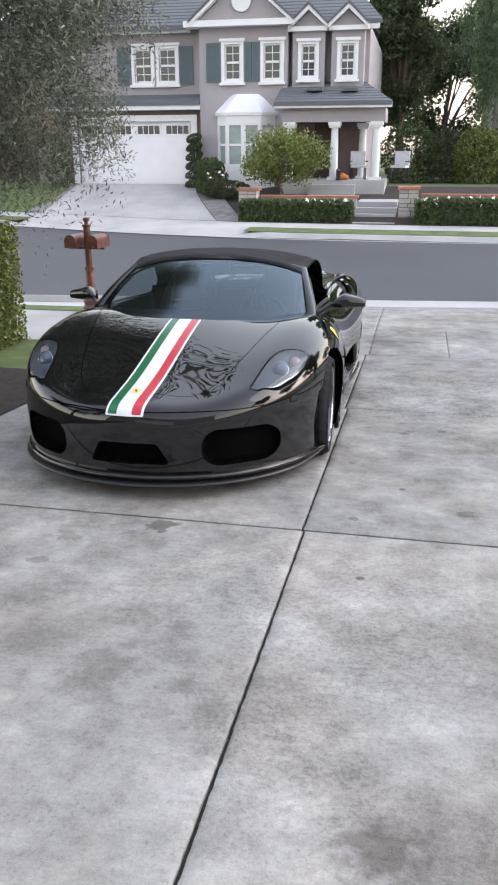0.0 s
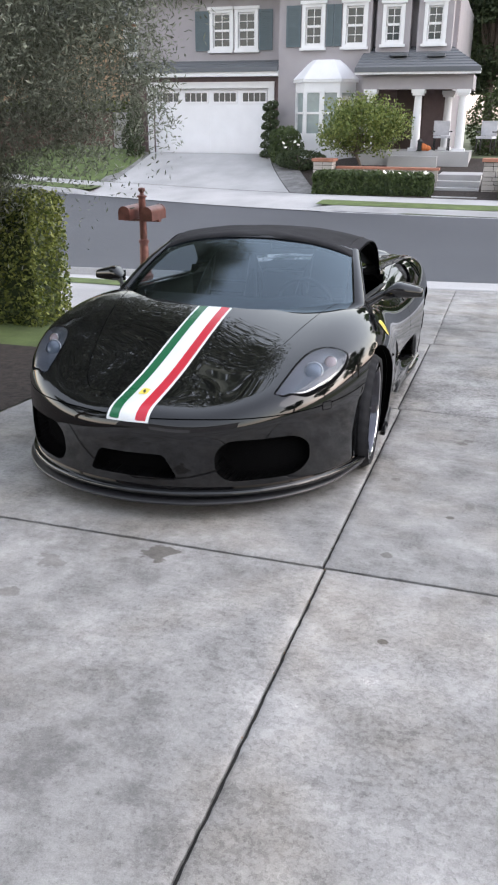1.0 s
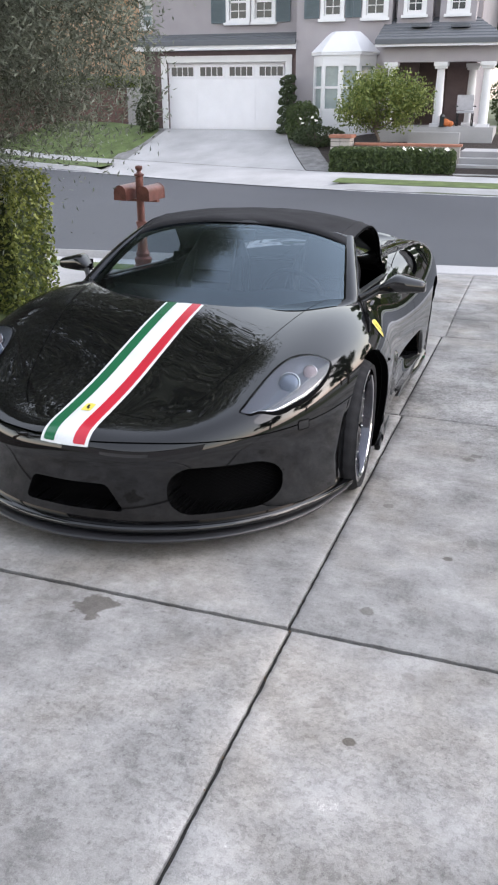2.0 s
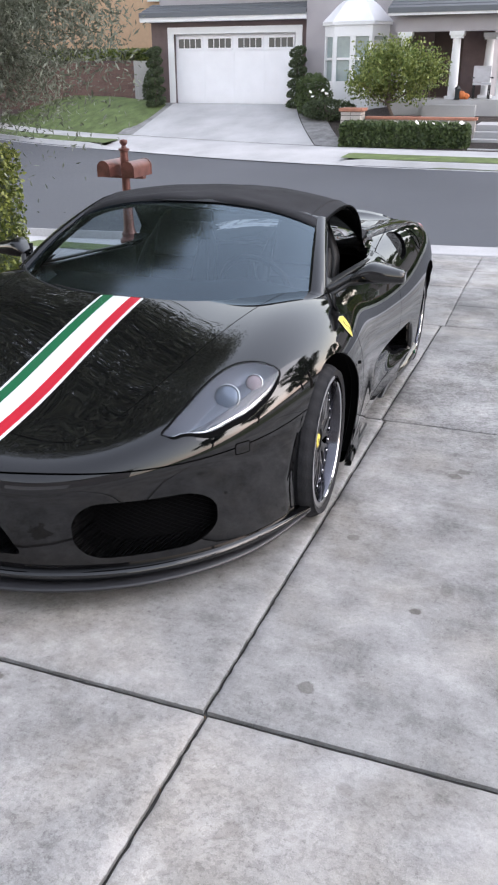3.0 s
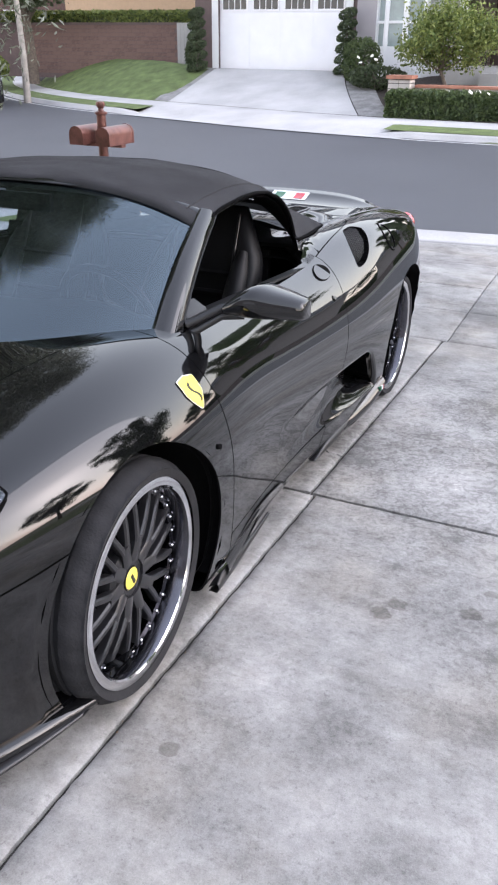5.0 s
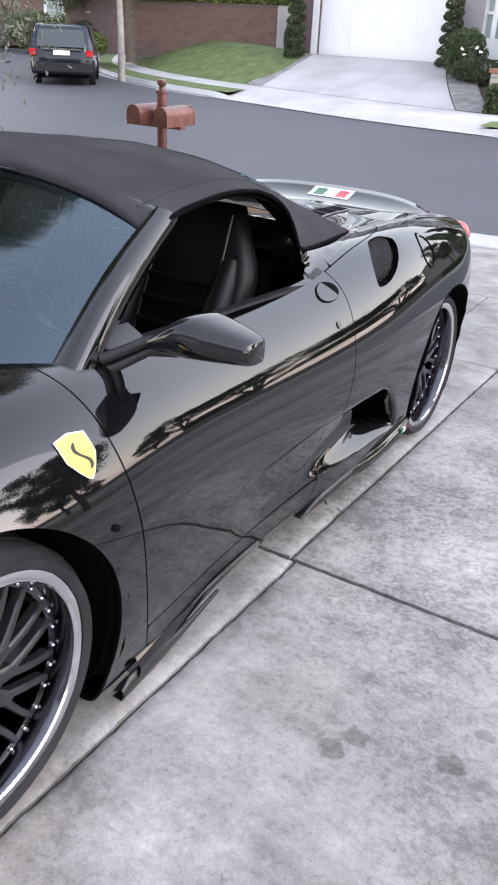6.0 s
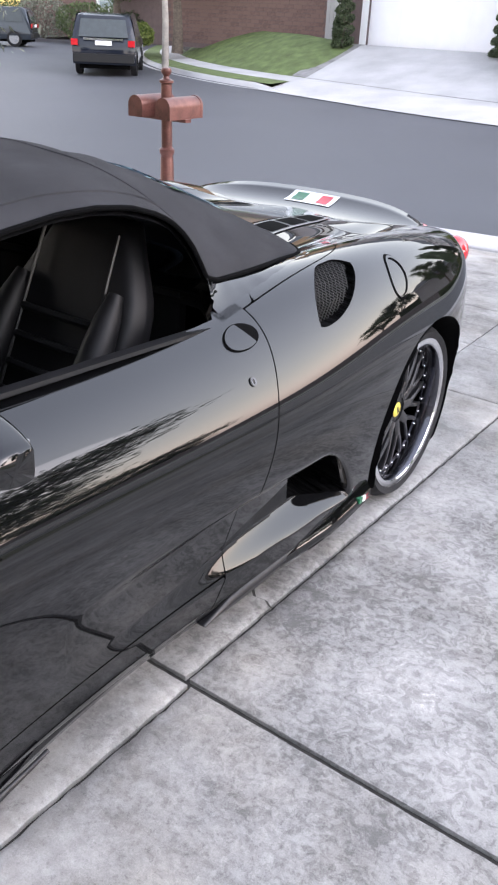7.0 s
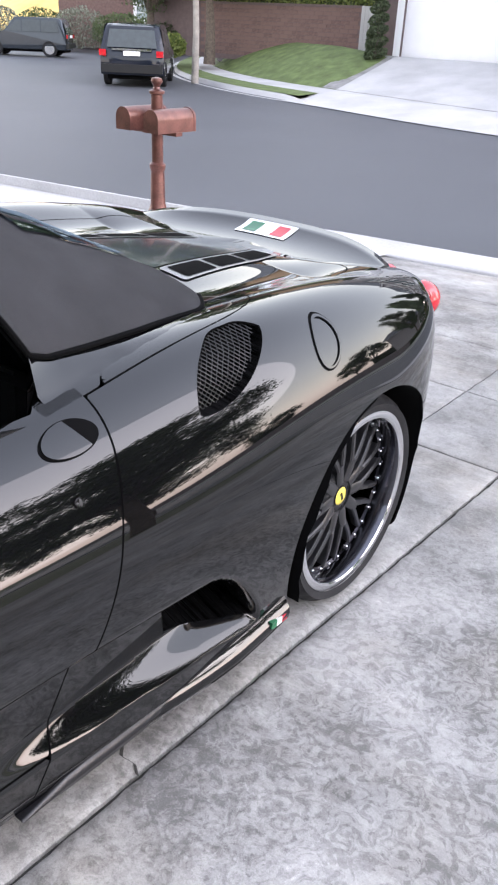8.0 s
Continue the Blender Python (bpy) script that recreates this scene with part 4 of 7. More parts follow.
# dark inner shell, seen through gaps and openings
inner = surface(lambda P: body(P) + 0.035, (-1.02, 0.12, 0.1), (1.02, 4.9, 1.06), 0.04)
inner = clip(inner, inv(any_of(wheel_hole, cabin_g, lambda V: lamp(V) + 0.03, lambda V: intake_g(V) + 0.02, lambda V: grille_g(V) + 0.02, lambda V: shoulder_g(V) + 0.02, lambda V: side_g(V) + 0.03)))
skin("inner_shell", inner, M["liner"], car, "", 0, 0)

# bonnet stripe: white with green and red bands
stripe_area = clip(shell, lambda V: both(lambda V: 0.104 - np.abs(V[:, 0] + 0.014), lambda V: cowl(AX(V)) - 0.01 - V[:, 1], lambda V: V[:, 2] - 0.462)(V))
dec = skin("bonnet_stripe", stripe_area, M["stripe_white"], car, "white centre stripe edged green and red", 0.0012, 0)
for name, a, b, m in (("green_band", -0.105, -0.055, "stripe_green"), ("red_band", 0.027, 0.077, "stripe_red")):
    skin(name, clip(stripe_area, lambda V: np.minimum.reduce([V[:, 0] - a, b - V[:, 0], V[:, 2] - 0.470])), M[m], dec, "", 0.002, 0)

# decals follow the bodywork
def fine(x, y, z, h=0.004):
    """A close net over a small stretch of the bodywork."""
    return surface(body, (x[0], y[0], z[0]), (x[1], y[1], z[1]), h)


def mirrored(mesh, s):
    return mesh if s > 0 else (mesh[0] * (-1, 1, 1), mesh[1] * (-1, 1, 1), mesh[2][:, ::-1])


def decal(name, region, material, parent, label="", lift=0.0015, net=None, rim=0):
    return skin(name, clip(net or shell, region), material, parent, label, lift, rim)


badge = decal("bonnet_badge", lambda V: np.minimum(round_rect(V[:, 0], V[:, 1], -0.014, 0.445, 0.021, 0.030, 0.004), V[:, 2] - 0.43), M["yellow"], car, "small yellow enamel bonnet badge", 0.0035)
decal("badge_mark", lambda V: np.minimum(round_rect(V[:, 0] + 0.3 * (V[:, 1] - 0.445), V[:, 1], -0.014, 0.445, 0.007, 0.018, 0.006), V[:, 2] - 0.43), M["badge_black"], badge, "", 0.0042)


def shield_g(V, s=1.0):
    y, z = (V[:, 1] - 1.645) / s, (V[:, 2] - 0.752) / s
    y = y + 0.12 * z
    return s * np.minimum.reduce([0.040 - z - 0.14 * np.abs(y), 0.043 - np.abs(y), (z + 0.045 - 3.5 * np.abs(y) ** 1.4) * 0.6])


def mark_g(V):
    """A small dark S on the shield."""
    y, z = V[:, 1] - 1.649, V[:, 2] - 0.750
    return 0.0055 - np.abs(y + 0.35 * z + 0.010 * np.sin(z / 0.008)) + np.minimum(0, 0.022 - np.abs(z))


def handle_g(V):
    """Lens shape of the door handle, drawn out to the front."""
    y, z = V[:, 1] - 2.998, V[:, 2] - 0.842
    q = z - 0.12 * y
    wide = np.where(y < 0, 0.074, 0.066)
    return 0.026 * (1 - np.hypot(y / wide, q / 0.024))


def washer_g(V):
    return round_rect(AX(V) * 0.85 + 0.5 * V[:, 1], V[:, 2], *WASH, 0.026, 0.019, 0.005)


WASH = (0.813 * 0.85 + 0.5 * 0.72, 0.500)
flank = fine((0.76, 1.02), (1.55, 1.75), (0.55, 0.84))
rear = fine((0.74, 0.96), (2.88, 3.11), (0.71, 0.90))
cap = fine((0.74, 0.98), (3.70, 3.88), (0.82, 0.98))
corner = fine((0.70, 0.95), (0.5, 0.95), (0.43, 0.58))
for s in (1, -1):
    net = mirrored(flank, s)
    shield = decal("wing_shield", shield_g, M["silver_edge"], car, "yellow enamel shield on the front wing", 0.003, net, 0.003)
    decal("shield_face", lambda V: shield_g(V, 0.95), M["yellow"], shield, "", 0.0036, net)
    decal("shield_mark", mark_g, M["badge_black"], shield, "", 0.0042, net)
    decal("side_marker", lambda V: 0.009 - np.hypot((V[:, 1] - 1.685), (V[:, 2] - 0.590) * 1.2), M["liner"], car, "", 0.006, net, 0.006)
    net = mirrored(corner, s)
    decal("washer_seam", lambda V: 0.002 - np.abs(washer_g(V)), M["liner"], car, "", 0.0015, net)
    decal("washer_cover", lambda V: washer_g(V) - 0.0015, M["paint"], car, "", 0.0018, net, 0.002)
    net = mirrored(rear, s)
    well = decal("handle_recess", handle_g, M["liner"], car, "", 0.0012, net)
    decal("door_handle", lambda V: np.minimum(handle_g(V) - 0.002, 3.022 - V[:, 1] - 0.8 * (V[:, 2] - 0.84)), M["paint"], well, "gloss black flap handle", 0.006, net, 0.005)
    lock = decal("key_lock", lambda V: 0.0125 - np.hypot(V[:, 1] - 2.955, (V[:, 2] - 0.752) * 1.15), M["paint"], car, "round key lock in the door", 0.0035, net, 0.003)
    decal("lock_ring", lambda V: 0.0105 - np.hypot(V[:, 1] - 2.955, (V[:, 2] - 0.752) * 1.15), M["barrel"], lock, "", 0.0042, net)
    decal("keyhole", lambda V: round_rect(V[:, 1], V[:, 2], 2.955, 0.752, 0.003, 0.006, 0.001), M["badge_black"], lock, "", 0.0048, net)
decal("fuel_cap_seam", lambda V: np.minimum(0.0655 - fuel_d(V), fuel_d(V) - 0.0605), M["liner"], car, "", 0.0012, cap)
decal("fuel_cap_ring", lambda V: np.minimum(0.0605 - fuel_d(V), fuel_d(V) - 0.055), M["paint"], car, "", 0.004, cap, 0.003)

# engine cover: window and slotted vents
decal("engine_window", lambda V: np.minimum(round_rect(np.abs(V[:, 0]) + 0.17 * (V[:, 1] - 3.88), V[:, 1], 0, 4.16, 0.215, 0.36, 0.04), V[:, 2] - 0.8), M["dark_glass"], car, "dark glass window over the engine", 0.002)
for s in (1, -1):
    v = decal("engine_vent", lambda V: np.minimum(round_rect(s * V[:, 0] + 0.17 * (V[:, 1] - 3.88), V[:, 1], 0.285, 4.18, 0.055, 0.32, 0.015), V[:, 2] - 0.8), M["grey_metal"], car, "grey framed slotted vent in the engine cover", 0.004)
    for k in range(3):
        decal("vent_slot", lambda V: np.minimum(round_rect(s * V[:, 0] + 0.17 * (V[:, 1] - 3.88), V[:, 1], 0.285, 3.98 + 0.2 * k, 0.043, 0.09, 0.008), V[:, 2] - 0.8), M["liner"], v, "", 0.0055)

# headlights: clear cover, housing, silver edge, projector and side lamp
lampnet = fine((0.54, 0.92), (0.50, 1.08), (0.50, 0.80), 0.006)
for s in (1, -1):
    net = mirrored(lampnet, s)
    hl = skin("headlight", clip(net, lambda V: lamp(V) + 0.001), M["clear"], car, "clear covered teardrop headlight", 0.0012, 0)
    hl.visible_shadow = False
    V, N, T = clip(net, lambda V: lamp(V) - 0.0005)
    depth = np.clip(lamp(V) / 0.045, 0, 1) ** 0.7
    back = V - N * (0.003 + 0.055 * depth)[:, None]
    attach("housing", np_mesh("housing", back, T, M["lamp_grey"], True), hl)
    skin("lamp_seal", clip(net, lambda V: np.minimum(lamp(V) + 0.006, 0.0015 - lamp(V))), M["liner"], hl, "", 0.0016, 0)
    skin("lamp_edge", clip(net, lambda V: np.minimum(lamp(V) - 0.0035, 0.0065 - lamp(V))), M["lamp_silver"], hl, "", -0.004, 0)
    for name, px, py, r, m in (("projector", 0.716, 0.815, 0.048, "lamp_silver"), ("side_lamp", 0.785, 0.93, 0.032, "amber")):
        k = np.argmin(np.hypot(net[0][:, 0] - s * px, net[0][:, 1] - py))
        c, nn = Vector(net[0][k]), Vector(net[1][k])
        way = (nn * 0.35 + Vector((0, -1, 0.15))).normalized()
        mtx = Matrix.Translation(c - nn * 0.042) @ way.to_track_quat("Z", "Y").to_matrix().to_4x4()
        bm = bmesh.new()
        lathe(bm, ((r * 0.55, -0.03), (r, 0.0), (r, 0.008), (r * 0.92, 0.010), (r * 0.88, 0.0)), "z", 32, (0, 0, 0), False)
        bm.transform(mtx)
        ring = part(name, bm, M["lamp_silver"], hl, "", True)
        bm = bmesh.new()
        lathe(bm, [(r * 0.88 * math.cos(a), 0.002 + r * 0.38 * math.sin(a)) for a in np.linspace(0, 1.5, 8)], "z", 32)
        bm.transform(mtx)
        part("lens", bm, M["lens_glass"] if name == "projector" else M["amber"], ring, "", True)

# tail lamps: two red domes a side
for s in (1, -1):
    for px, py, pz, r in ((0.765, 4.588, 0.872, 0.064), (0.57, 4.69, 0.885, 0.058)):
        bm = bmesh.new()
        lathe(bm, [(r * math.cos(a), r * 0.95 * math.sin(a)) for a in np.linspace(-0.6, 1.55, 14)], "y", 24, (s * px, py, pz), False)
        tl = part("tail_lamp", bm, M["red_lens"], car, "round red tail lamp", True)
        bm = bmesh.new()
        lathe(bm, [(r * 0.45 * math.cos(a), r * 0.3 * math.sin(a)) for a in np.linspace(0, 1.5, 7)], "y", 18, (s * px, py + r * 0.83, pz), False)
        part("lamp_centre", bm, M["lamp_silver"], tl, "", True)

# ducktail spoiler with a small tricolour
def tailfin(x, k, lift=0.0):
    """A point of the spoiler's upper face: k from its root to its lip."""
    e = 1 - abs(x / 0.62) ** 4
    y1 = 4.83 - 0.18 * (x / 0.62) ** 2
    y = y1 - 0.30 * (1 - k)
    z = 0.918 + 0.012 * k + (0.010 + 0.055 * k * k) * e * k
    return (x, y, z + lift)


spo = []
for x in np.linspace(-0.62, 0.62, 41):
    up = [tailfin(x, k) for k in np.linspace(0, 1, 9)]
    x1, y1, z1 = up[-1]
    spo.append(up + [(x, y1 + 0.01, z1 - 0.010), (x, y1 - 0.015, z1 - 0.03), (x, y1 - 0.05, 0.87)])
V, F = grid_mesh(np.array(spo))
spoiler = attach("spoiler", np_mesh("spoiler", V, F, M["paint"], True), car, "black ducktail spoiler with a small tricolour")
for name, a, b, m, lo, hi, up in (("white_block", -0.12, 0.12, "stripe_white", 0.55, 0.90, 0.003), ("green_block", -0.095, -0.035, "stripe_green", 0.60, 0.85, 0.0045), ("red_block", 0.035, 0.095, "stripe_red", 0.60, 0.85, 0.0045)):
    V, F = grid_mesh(np.array([[tailfin(x, k, up) for k in np.linspace(lo, hi, 7)] for x in np.linspace(a, b, 9)]))
    attach(name, np_mesh(name, V, F, M[m], True), spoiler)

# intakes: dark ducts closed by a wire mesh
def duct(name, region, depth, mesh=True, pitch=0.016, label="", way=None, net=None):
    """A recess behind an opening, and a woven grille across it."""
    V, N, T = clip(net or full, region)
    if not len(T):
        return
    way_v = np.array(way if way else (0, 1, 0), float)
    B = V + way_v * depth
    E = np.concatenate([T[:, [0, 1]], T[:, [1, 2]], T[:, [2, 0]]])
    code, back = E[:, 0] * len(V) + E[:, 1], E[:, 1] * len(V) + E[:, 0]
    edge = E[~np.isin(code, back)]
    n = len(V)
    F = np.concatenate([T + n, np.stack([edge[:, 0], edge[:, 1], edge[:, 1] + n], 1), np.stack([edge[:, 0], edge[:, 1] + n, edge[:, 0] + n], 1)])
    d = attach(name, np_mesh(name, np.concatenate([V - N * 0.002, B]), F, M["liner"], False), car, label)
    if not mesh:
        return d
    bm = bmesh.new()
    P = V + way_v * depth * 0.3
    ax = 0 if abs(way_v[1]) > 0.5 else 1
    u, w = P[:, ax], P[:, 2]
    mu, mw = u.mean(), w.mean()
    basis = lambda a, b: np.stack([a - mu, b - mw, (a - mu) ** 2, (a - mu) * (b - mw), (b - mw) ** 2, np.ones_like(a)], -1)
    coef = np.linalg.lstsq(basis(u, w), P[:, 1 - ax], rcond=None)[0]
    for sgn in (1, -1):
        for k in np.arange(-0.6, 0.6, pitch):
            t = np.arange(u.min(), u.max(), 0.004)
            b = mw + k + sgn * (t - mu) * 0.8
            q = np.zeros((len(t), 3))
            q[:, ax], q[:, 2] = t, b
            q[:, 1 - ax] = basis(t, b) @ coef
            near = region(q) > -0.002
            run = []
            for i in range(len(t) + 1):
                if i < len(t) and near[i]:
                    run.append(q[i])
                else:
                    if len(run) > 3:
                        tube(bm, [run[0], run[len(run) // 3], run[2 * len(run) // 3], run[-1]], 0.0013, 4)
                    run = []
    if len(bm.verts):
        ob = part("wire_mesh", bm, M["trim_black"] if pitch < 0.014 else M["liner"], d)
        ob["kind"] = "stuff"
    return d


shnet = fine((0.68, 0.95), (3.26, 3.68), (0.78, 1.0), 0.006)
sidenet = fine((0.80, 1.0), (3.17, 3.58), (0.20, 0.47), 0.006)
for s in (1, -1):
    duct("front_intake", lambda V: np.minimum(intake_g(V), s * V[:, 0]), 0.14, label="dark oval front air intake with wire mesh")
    duct("shoulder_intake", lambda V: np.minimum(shoulder_g(V), s * V[:, 0]), 0.09, way=(-s, 0.25, 0), net=mirrored(shnet, s), pitch=0.0125, label="shoulder air intake with wire mesh")
    duct("side_intake", lambda V: np.minimum(side_g(V), s * V[:, 0]), 0.14, mesh=False, way=(-s, 0.3, 0), net=mirrored(sidenet, s), label="dark side air intake")
duct("lower_grille", grille_g, 0.12, label="dark lower grille with wire mesh")

# front splitter: two thin blades round the nose
def blade(name, x_end, grow, z0, z1, tip, material, label=""):
    rows = []
    for x in np.linspace(-x_end, x_end, 81):
        a = abs(x)
        y = float(nose(a)) - grow
        up = tip * max(0.0, (a - x_end * 0.86) / (x_end * 0.14)) ** 2
        rows.append([(x * 0.985, y + 0.22, z1 + up), (x, y + 0.01, z1 + up), (x * 1.003, y, (z0 + z1) / 2 + up), (x, y + 0.01, z0 + up), (x * 0.985, y + 0.22, z0 + up)])
    V, F = grid_mesh(np.array(rows))
    return attach(name, np_mesh(name, V, F[:, ::-1], material, True), car, label)


blade("splitter", 0.945, 0.035, 0.078, 0.094, 0.03, M["spoke"], "black splitter blade under the nose")
blade("lower_lip", 0.95, 0.004, 0.106, 0.135, 0.0, M["paint"], "black lower lip")

# sills and their winglets
for s in (1, -1):
    rows = []
    for y in np.linspace(1.80, 3.60, 40):
        w = float(half_w(y))
        k = (y - 1.8) / 1.84
        out = w - 0.015 - 0.035 * math.sin(math.pi * min(1, k * 1.15)) + 0.02 * max(0, k - 0.75) * 4
        z = 0.105 + 0.10 * max(0, (k - 0.7) / 0.3) ** 2
        rows.append([(s * (out - 0.12), y, z + 0.10), (s * (out - 0.03), y, z + 0.075), (s * out, y, z + 0.035), (s * (out + 0.004), y, z + 0.018), (s * out, y, z), (s * (out - 0.16), y, z - 0.01)])
    V, F = grid_mesh(np.array(rows))
    attach("side_skirt", np_mesh("side_skirt", V, F[:, ::-s], M["paint"], True), car, "black side skirt with carbon blade")
    for y0, y1, x0, x1, z0, z1, m in ((1.74, 2.20, 0.972, 0.945, 0.070, 0.125, "trim_black"), (2.78, 3.62, 0.915, 0.947, 0.09, 0.180, "carbon")):
        rows = []
        for k in np.linspace(0, 1, 16):
            y = y0 + (y1 - y0) * k
            x = x0 + (x1 - x0) * k
            z = z0 + (z1 - z0) * k ** 2
            hgt = 0.042 * min(1, 6 * k + 0.1) if m == "carbon" else (0.058 * (1 - k) + 0.006) * min(1, 6 * k + 0.5)
            deep = 0.03 if m == "carbon" else 0.03 - 0.026 * k
            rows.append([(s * (x - deep), y, z), (s * x, y, z), (s * (x + 0.006), y, z + hgt * 0.5), (s * (x + 0.002), y, z + hgt), (s * (x - 0.004), y, z + hgt), (s * (x - deep), y, z + hgt * 0.4)])
        V, F = grid_mesh(np.array(rows))
        wl = attach("winglet", np_mesh("winglet", V, F[:, ::-s], M[m], True), car)
        if m == "carbon":
            for a, b, mm in ((3.525, 3.547, "stripe_green"), (3.547, 3.569, "stripe_white"), (3.569, 3.591, "stripe_red")):
                bm = bmesh.new()
                box(bm, min(s * 0.972, s * 0.9848), max(s * 0.972, s * 0.9848), a, b, 0.192, 0.212)
                part("flag_block", bm, M[mm], wl)

# ---- the car's wheels ----
def wheel(name, R, rim, width, hub_in, at, s, steer=0.0):
    """A wheel facing along +x before turning: tyre, polished lip, split spokes, studs, cap, disc."""
    T = Matrix.Translation(at) @ Matrix.Rotation(radians(steer), 4, "Z") @ (Matrix.Identity(4) if s > 0 else Matrix.Rotation(math.pi, 4, "Z"))
    root = new(name)
    root.parent = car
    root.matrix_local = T
    root.empty_display_size = 0.05
    root["label"] = "wheel with polished lip and black split spokes"
    seg = 120
    prof = [(rim - 0.004, -0.012), (rim + 0.004, 0.0), (rim + 0.016, 0.006), ((rim + R) / 2 + 0.004, 0.010), (R - 0.018, 0.002), (R - 0.008, -0.010), (R - 0.002, -0.022)]
    x = -0.03
    tread = []
    n = 4
    step = (width - 0.06) / (n * 2 + 1)
    for i in range(n * 2 + 1):
        groove = i % 2
        r = R - (0.007 if groove else 0.0)
        tread += [(r, x), (r, x - step + 0.002)]
        x -= step
    prof += tread + [(R - 0.008, -width + 0.012), (R - 0.03, -width), (rim, -width + 0.01)]
    rings = []
    for j, (r, h) in enumerate(prof):
        ring = []
        for i in range(seg):
            a = 2 * math.pi * i / seg
            d = 0.006 if (j in (4, 5, 6, 7) and i % 4 == 0) else 0.0
            ring.append((h, (r - d) * math.cos(a), (r - d) * math.sin(a)))
        rings.append(ring + [ring[0]])
    V, F = grid_mesh(np.array(rings))
    me = np_mesh("tyre", V, F[:, ::-1], M["rubber"], True)
    me.set_sharp_from_angle(angle=radians(35))
    attach("tyre", me, root)
    bm = bmesh.new()
    lathe(bm, ((rim - 0.020, 0.000), (rim - 0.016, 0.004), (rim + 0.001, 0.006), (rim + 0.006, 0.004), (rim + 0.006, -0.006), (rim - 0.004, -0.014)), "x", 96, (0, 0, 0), False)
    lip = part("rim_lip", bm, M["chrome"], root, "polished rim lip", True)
    bm = bmesh.new()
    lathe(bm, ((rim - 0.020, 0.0), (rim - 0.026, -0.012), (rim - 0.030, -hub_in + 0.005), (rim - 0.046, -hub_in + 0.002), (rim - 0.046, -hub_in - 0.015), (rim - 0.03, -width + 0.02)), "x", 96, (0, 0, 0), False)
    part("rim_barrel", bm, M["barrel"], root, "", True)
    # spokes: ten, each a stem that forks in two towards the rim
    def bar(bm, pts, w0, w1, thick):
        pts = [Vector(p) for p in pts]
        rows = []
        for i, p in enumerate(pts):
            k = i / (len(pts) - 1)
            d = (pts[min(i + 1, len(pts) - 1)] - pts[max(i - 1, 0)])
            d.x = 0
            d.normalize()
            sd = Vector((0, -d.z, d.y))
            w = w0 + (w1 - w0) * k
            rows.append([bm.verts.new(q) for q in (p + sd * w, p + sd * w * 0.6 + Vector((0.005, 0, 0)), p - sd * w * 0.6 + Vector((0.005, 0, 0)), p - sd * w, p - sd * w * 0.7 - Vector((thick, 0, 0)), p + sd * w * 0.7 - Vector((thick, 0, 0)))])
        for a, b in zip(rows, rows[1:]):
            for i in range(6):
                bm.faces.new((a[i], a[(i + 1) % 6], b[(i + 1) % 6], b[i]))
        bm.faces.new(rows[0])
        bm.faces.new(rows[-1])
        return bm
    bm = bmesh.new()
    rr = rim - 0.036
    root_r = 0.44 * rr
    face = lambda r: -hub_in + 0.003 + 0.012 * math.sin(math.pi * min(1.0, r / rr))
    bar(bm, [(face(r), r, 0.0) for r in np.linspace(0.05, root_r + 0.012, 5)], 0.021, 0.0165, 0.024)
    for side in (-1, 1):
        pts = []
        for k in np.linspace(0, 1, 10):
            r = root_r + (rr - root_r) * k
            sp = side * (0.008 / r + 0.150 * (1 - (1 - k) ** 2.3))
            pts.append((face(r) - 0.001, r * math.cos(sp), r * math.sin(sp)))
        bar(bm, pts, 0.0095, 0.0078, 0.022)
    bmesh.ops.recalc_face_normals(bm, faces=bm.faces)
    sm = bpy.data.meshes.new("spoke")
    bm.to_mesh(sm)
    bm.free()
    sm.materials.append(M["spoke"])
    sm.shade_smooth()
    sm.set_sharp_from_angle(angle=radians(40))
    for i in range(10):
        o = attach("spoke", sm, root)
        o.rotation_euler = (2 * math.pi * i / 10, 0, 0)
    bm = bmesh.new()
    lathe(bm, ((0.0, -hub_in + 0.007), (0.078, -hub_in + 0.0075), (0.094, -hub_in + 0.001), (0.098, -hub_in - 0.03)), "x", 40)
    part("hub", bm, M["spoke"], root, "", True)
    bm = bmesh.new()
    lathe(bm, ((0.0, -hub_in + 0.0145), (0.026, -hub_in + 0.013), (0.030, -hub_in + 0.010), (0.031, -hub_in + 0.004)), "x", 32)
    cap = part("centre_cap", bm, M["yellow"], root, "yellow centre cap", True)
    bm = bmesh.new()
    lathe(bm, ((0.030, -hub_in + 0.0105), (0.034, -hub_in + 0.012), (0.036, -hub_in + 0.005)), "x", 32, (0, 0, 0), False)
    part("cap_ring", bm, M["trim_black"], cap, "", True)
    bm = bmesh.new()
    box(bm, -hub_in + 0.0135, -hub_in + 0.0155, -0.005, 0.005, -0.015, 0.015)
    bm.transform(Matrix.Rotation(0.5, 4, "X"))
    part("cap_mark", bm, M["badge_black"], cap)
    lug = bmesh.new()
    lathe(lug, ((0.0, -hub_in + 0.0085), (0.013, -hub_in + 0.0085), (0.0145, -hub_in + 0.0095), (0.0165, -hub_in + 0.0066)), "x", 16, (0, 0.058, 0))
    lm = bpy.data.meshes.new("lug_bolt")
    lug.to_mesh(lm)
    lug.free()
    lm.materials.append(M["badge_black"])
    for i in range(5):
        o = attach("lug_bolt", lm, root)
        o.rotation_euler = (2 * math.pi * i / 5 + 0.3, 0, 0)
    stud = bmesh.new()
    lathe(stud, ((0.0055, -hub_in - 0.004), (0.0055, -hub_in + 0.006), (0.0035, -hub_in + 0.010), (0.0, -hub_in + 0.0105)), "x", 8, (0, rim - 0.037, 0))
    st = bpy.data.meshes.new("rim_stud")
    stud.to_mesh(st)
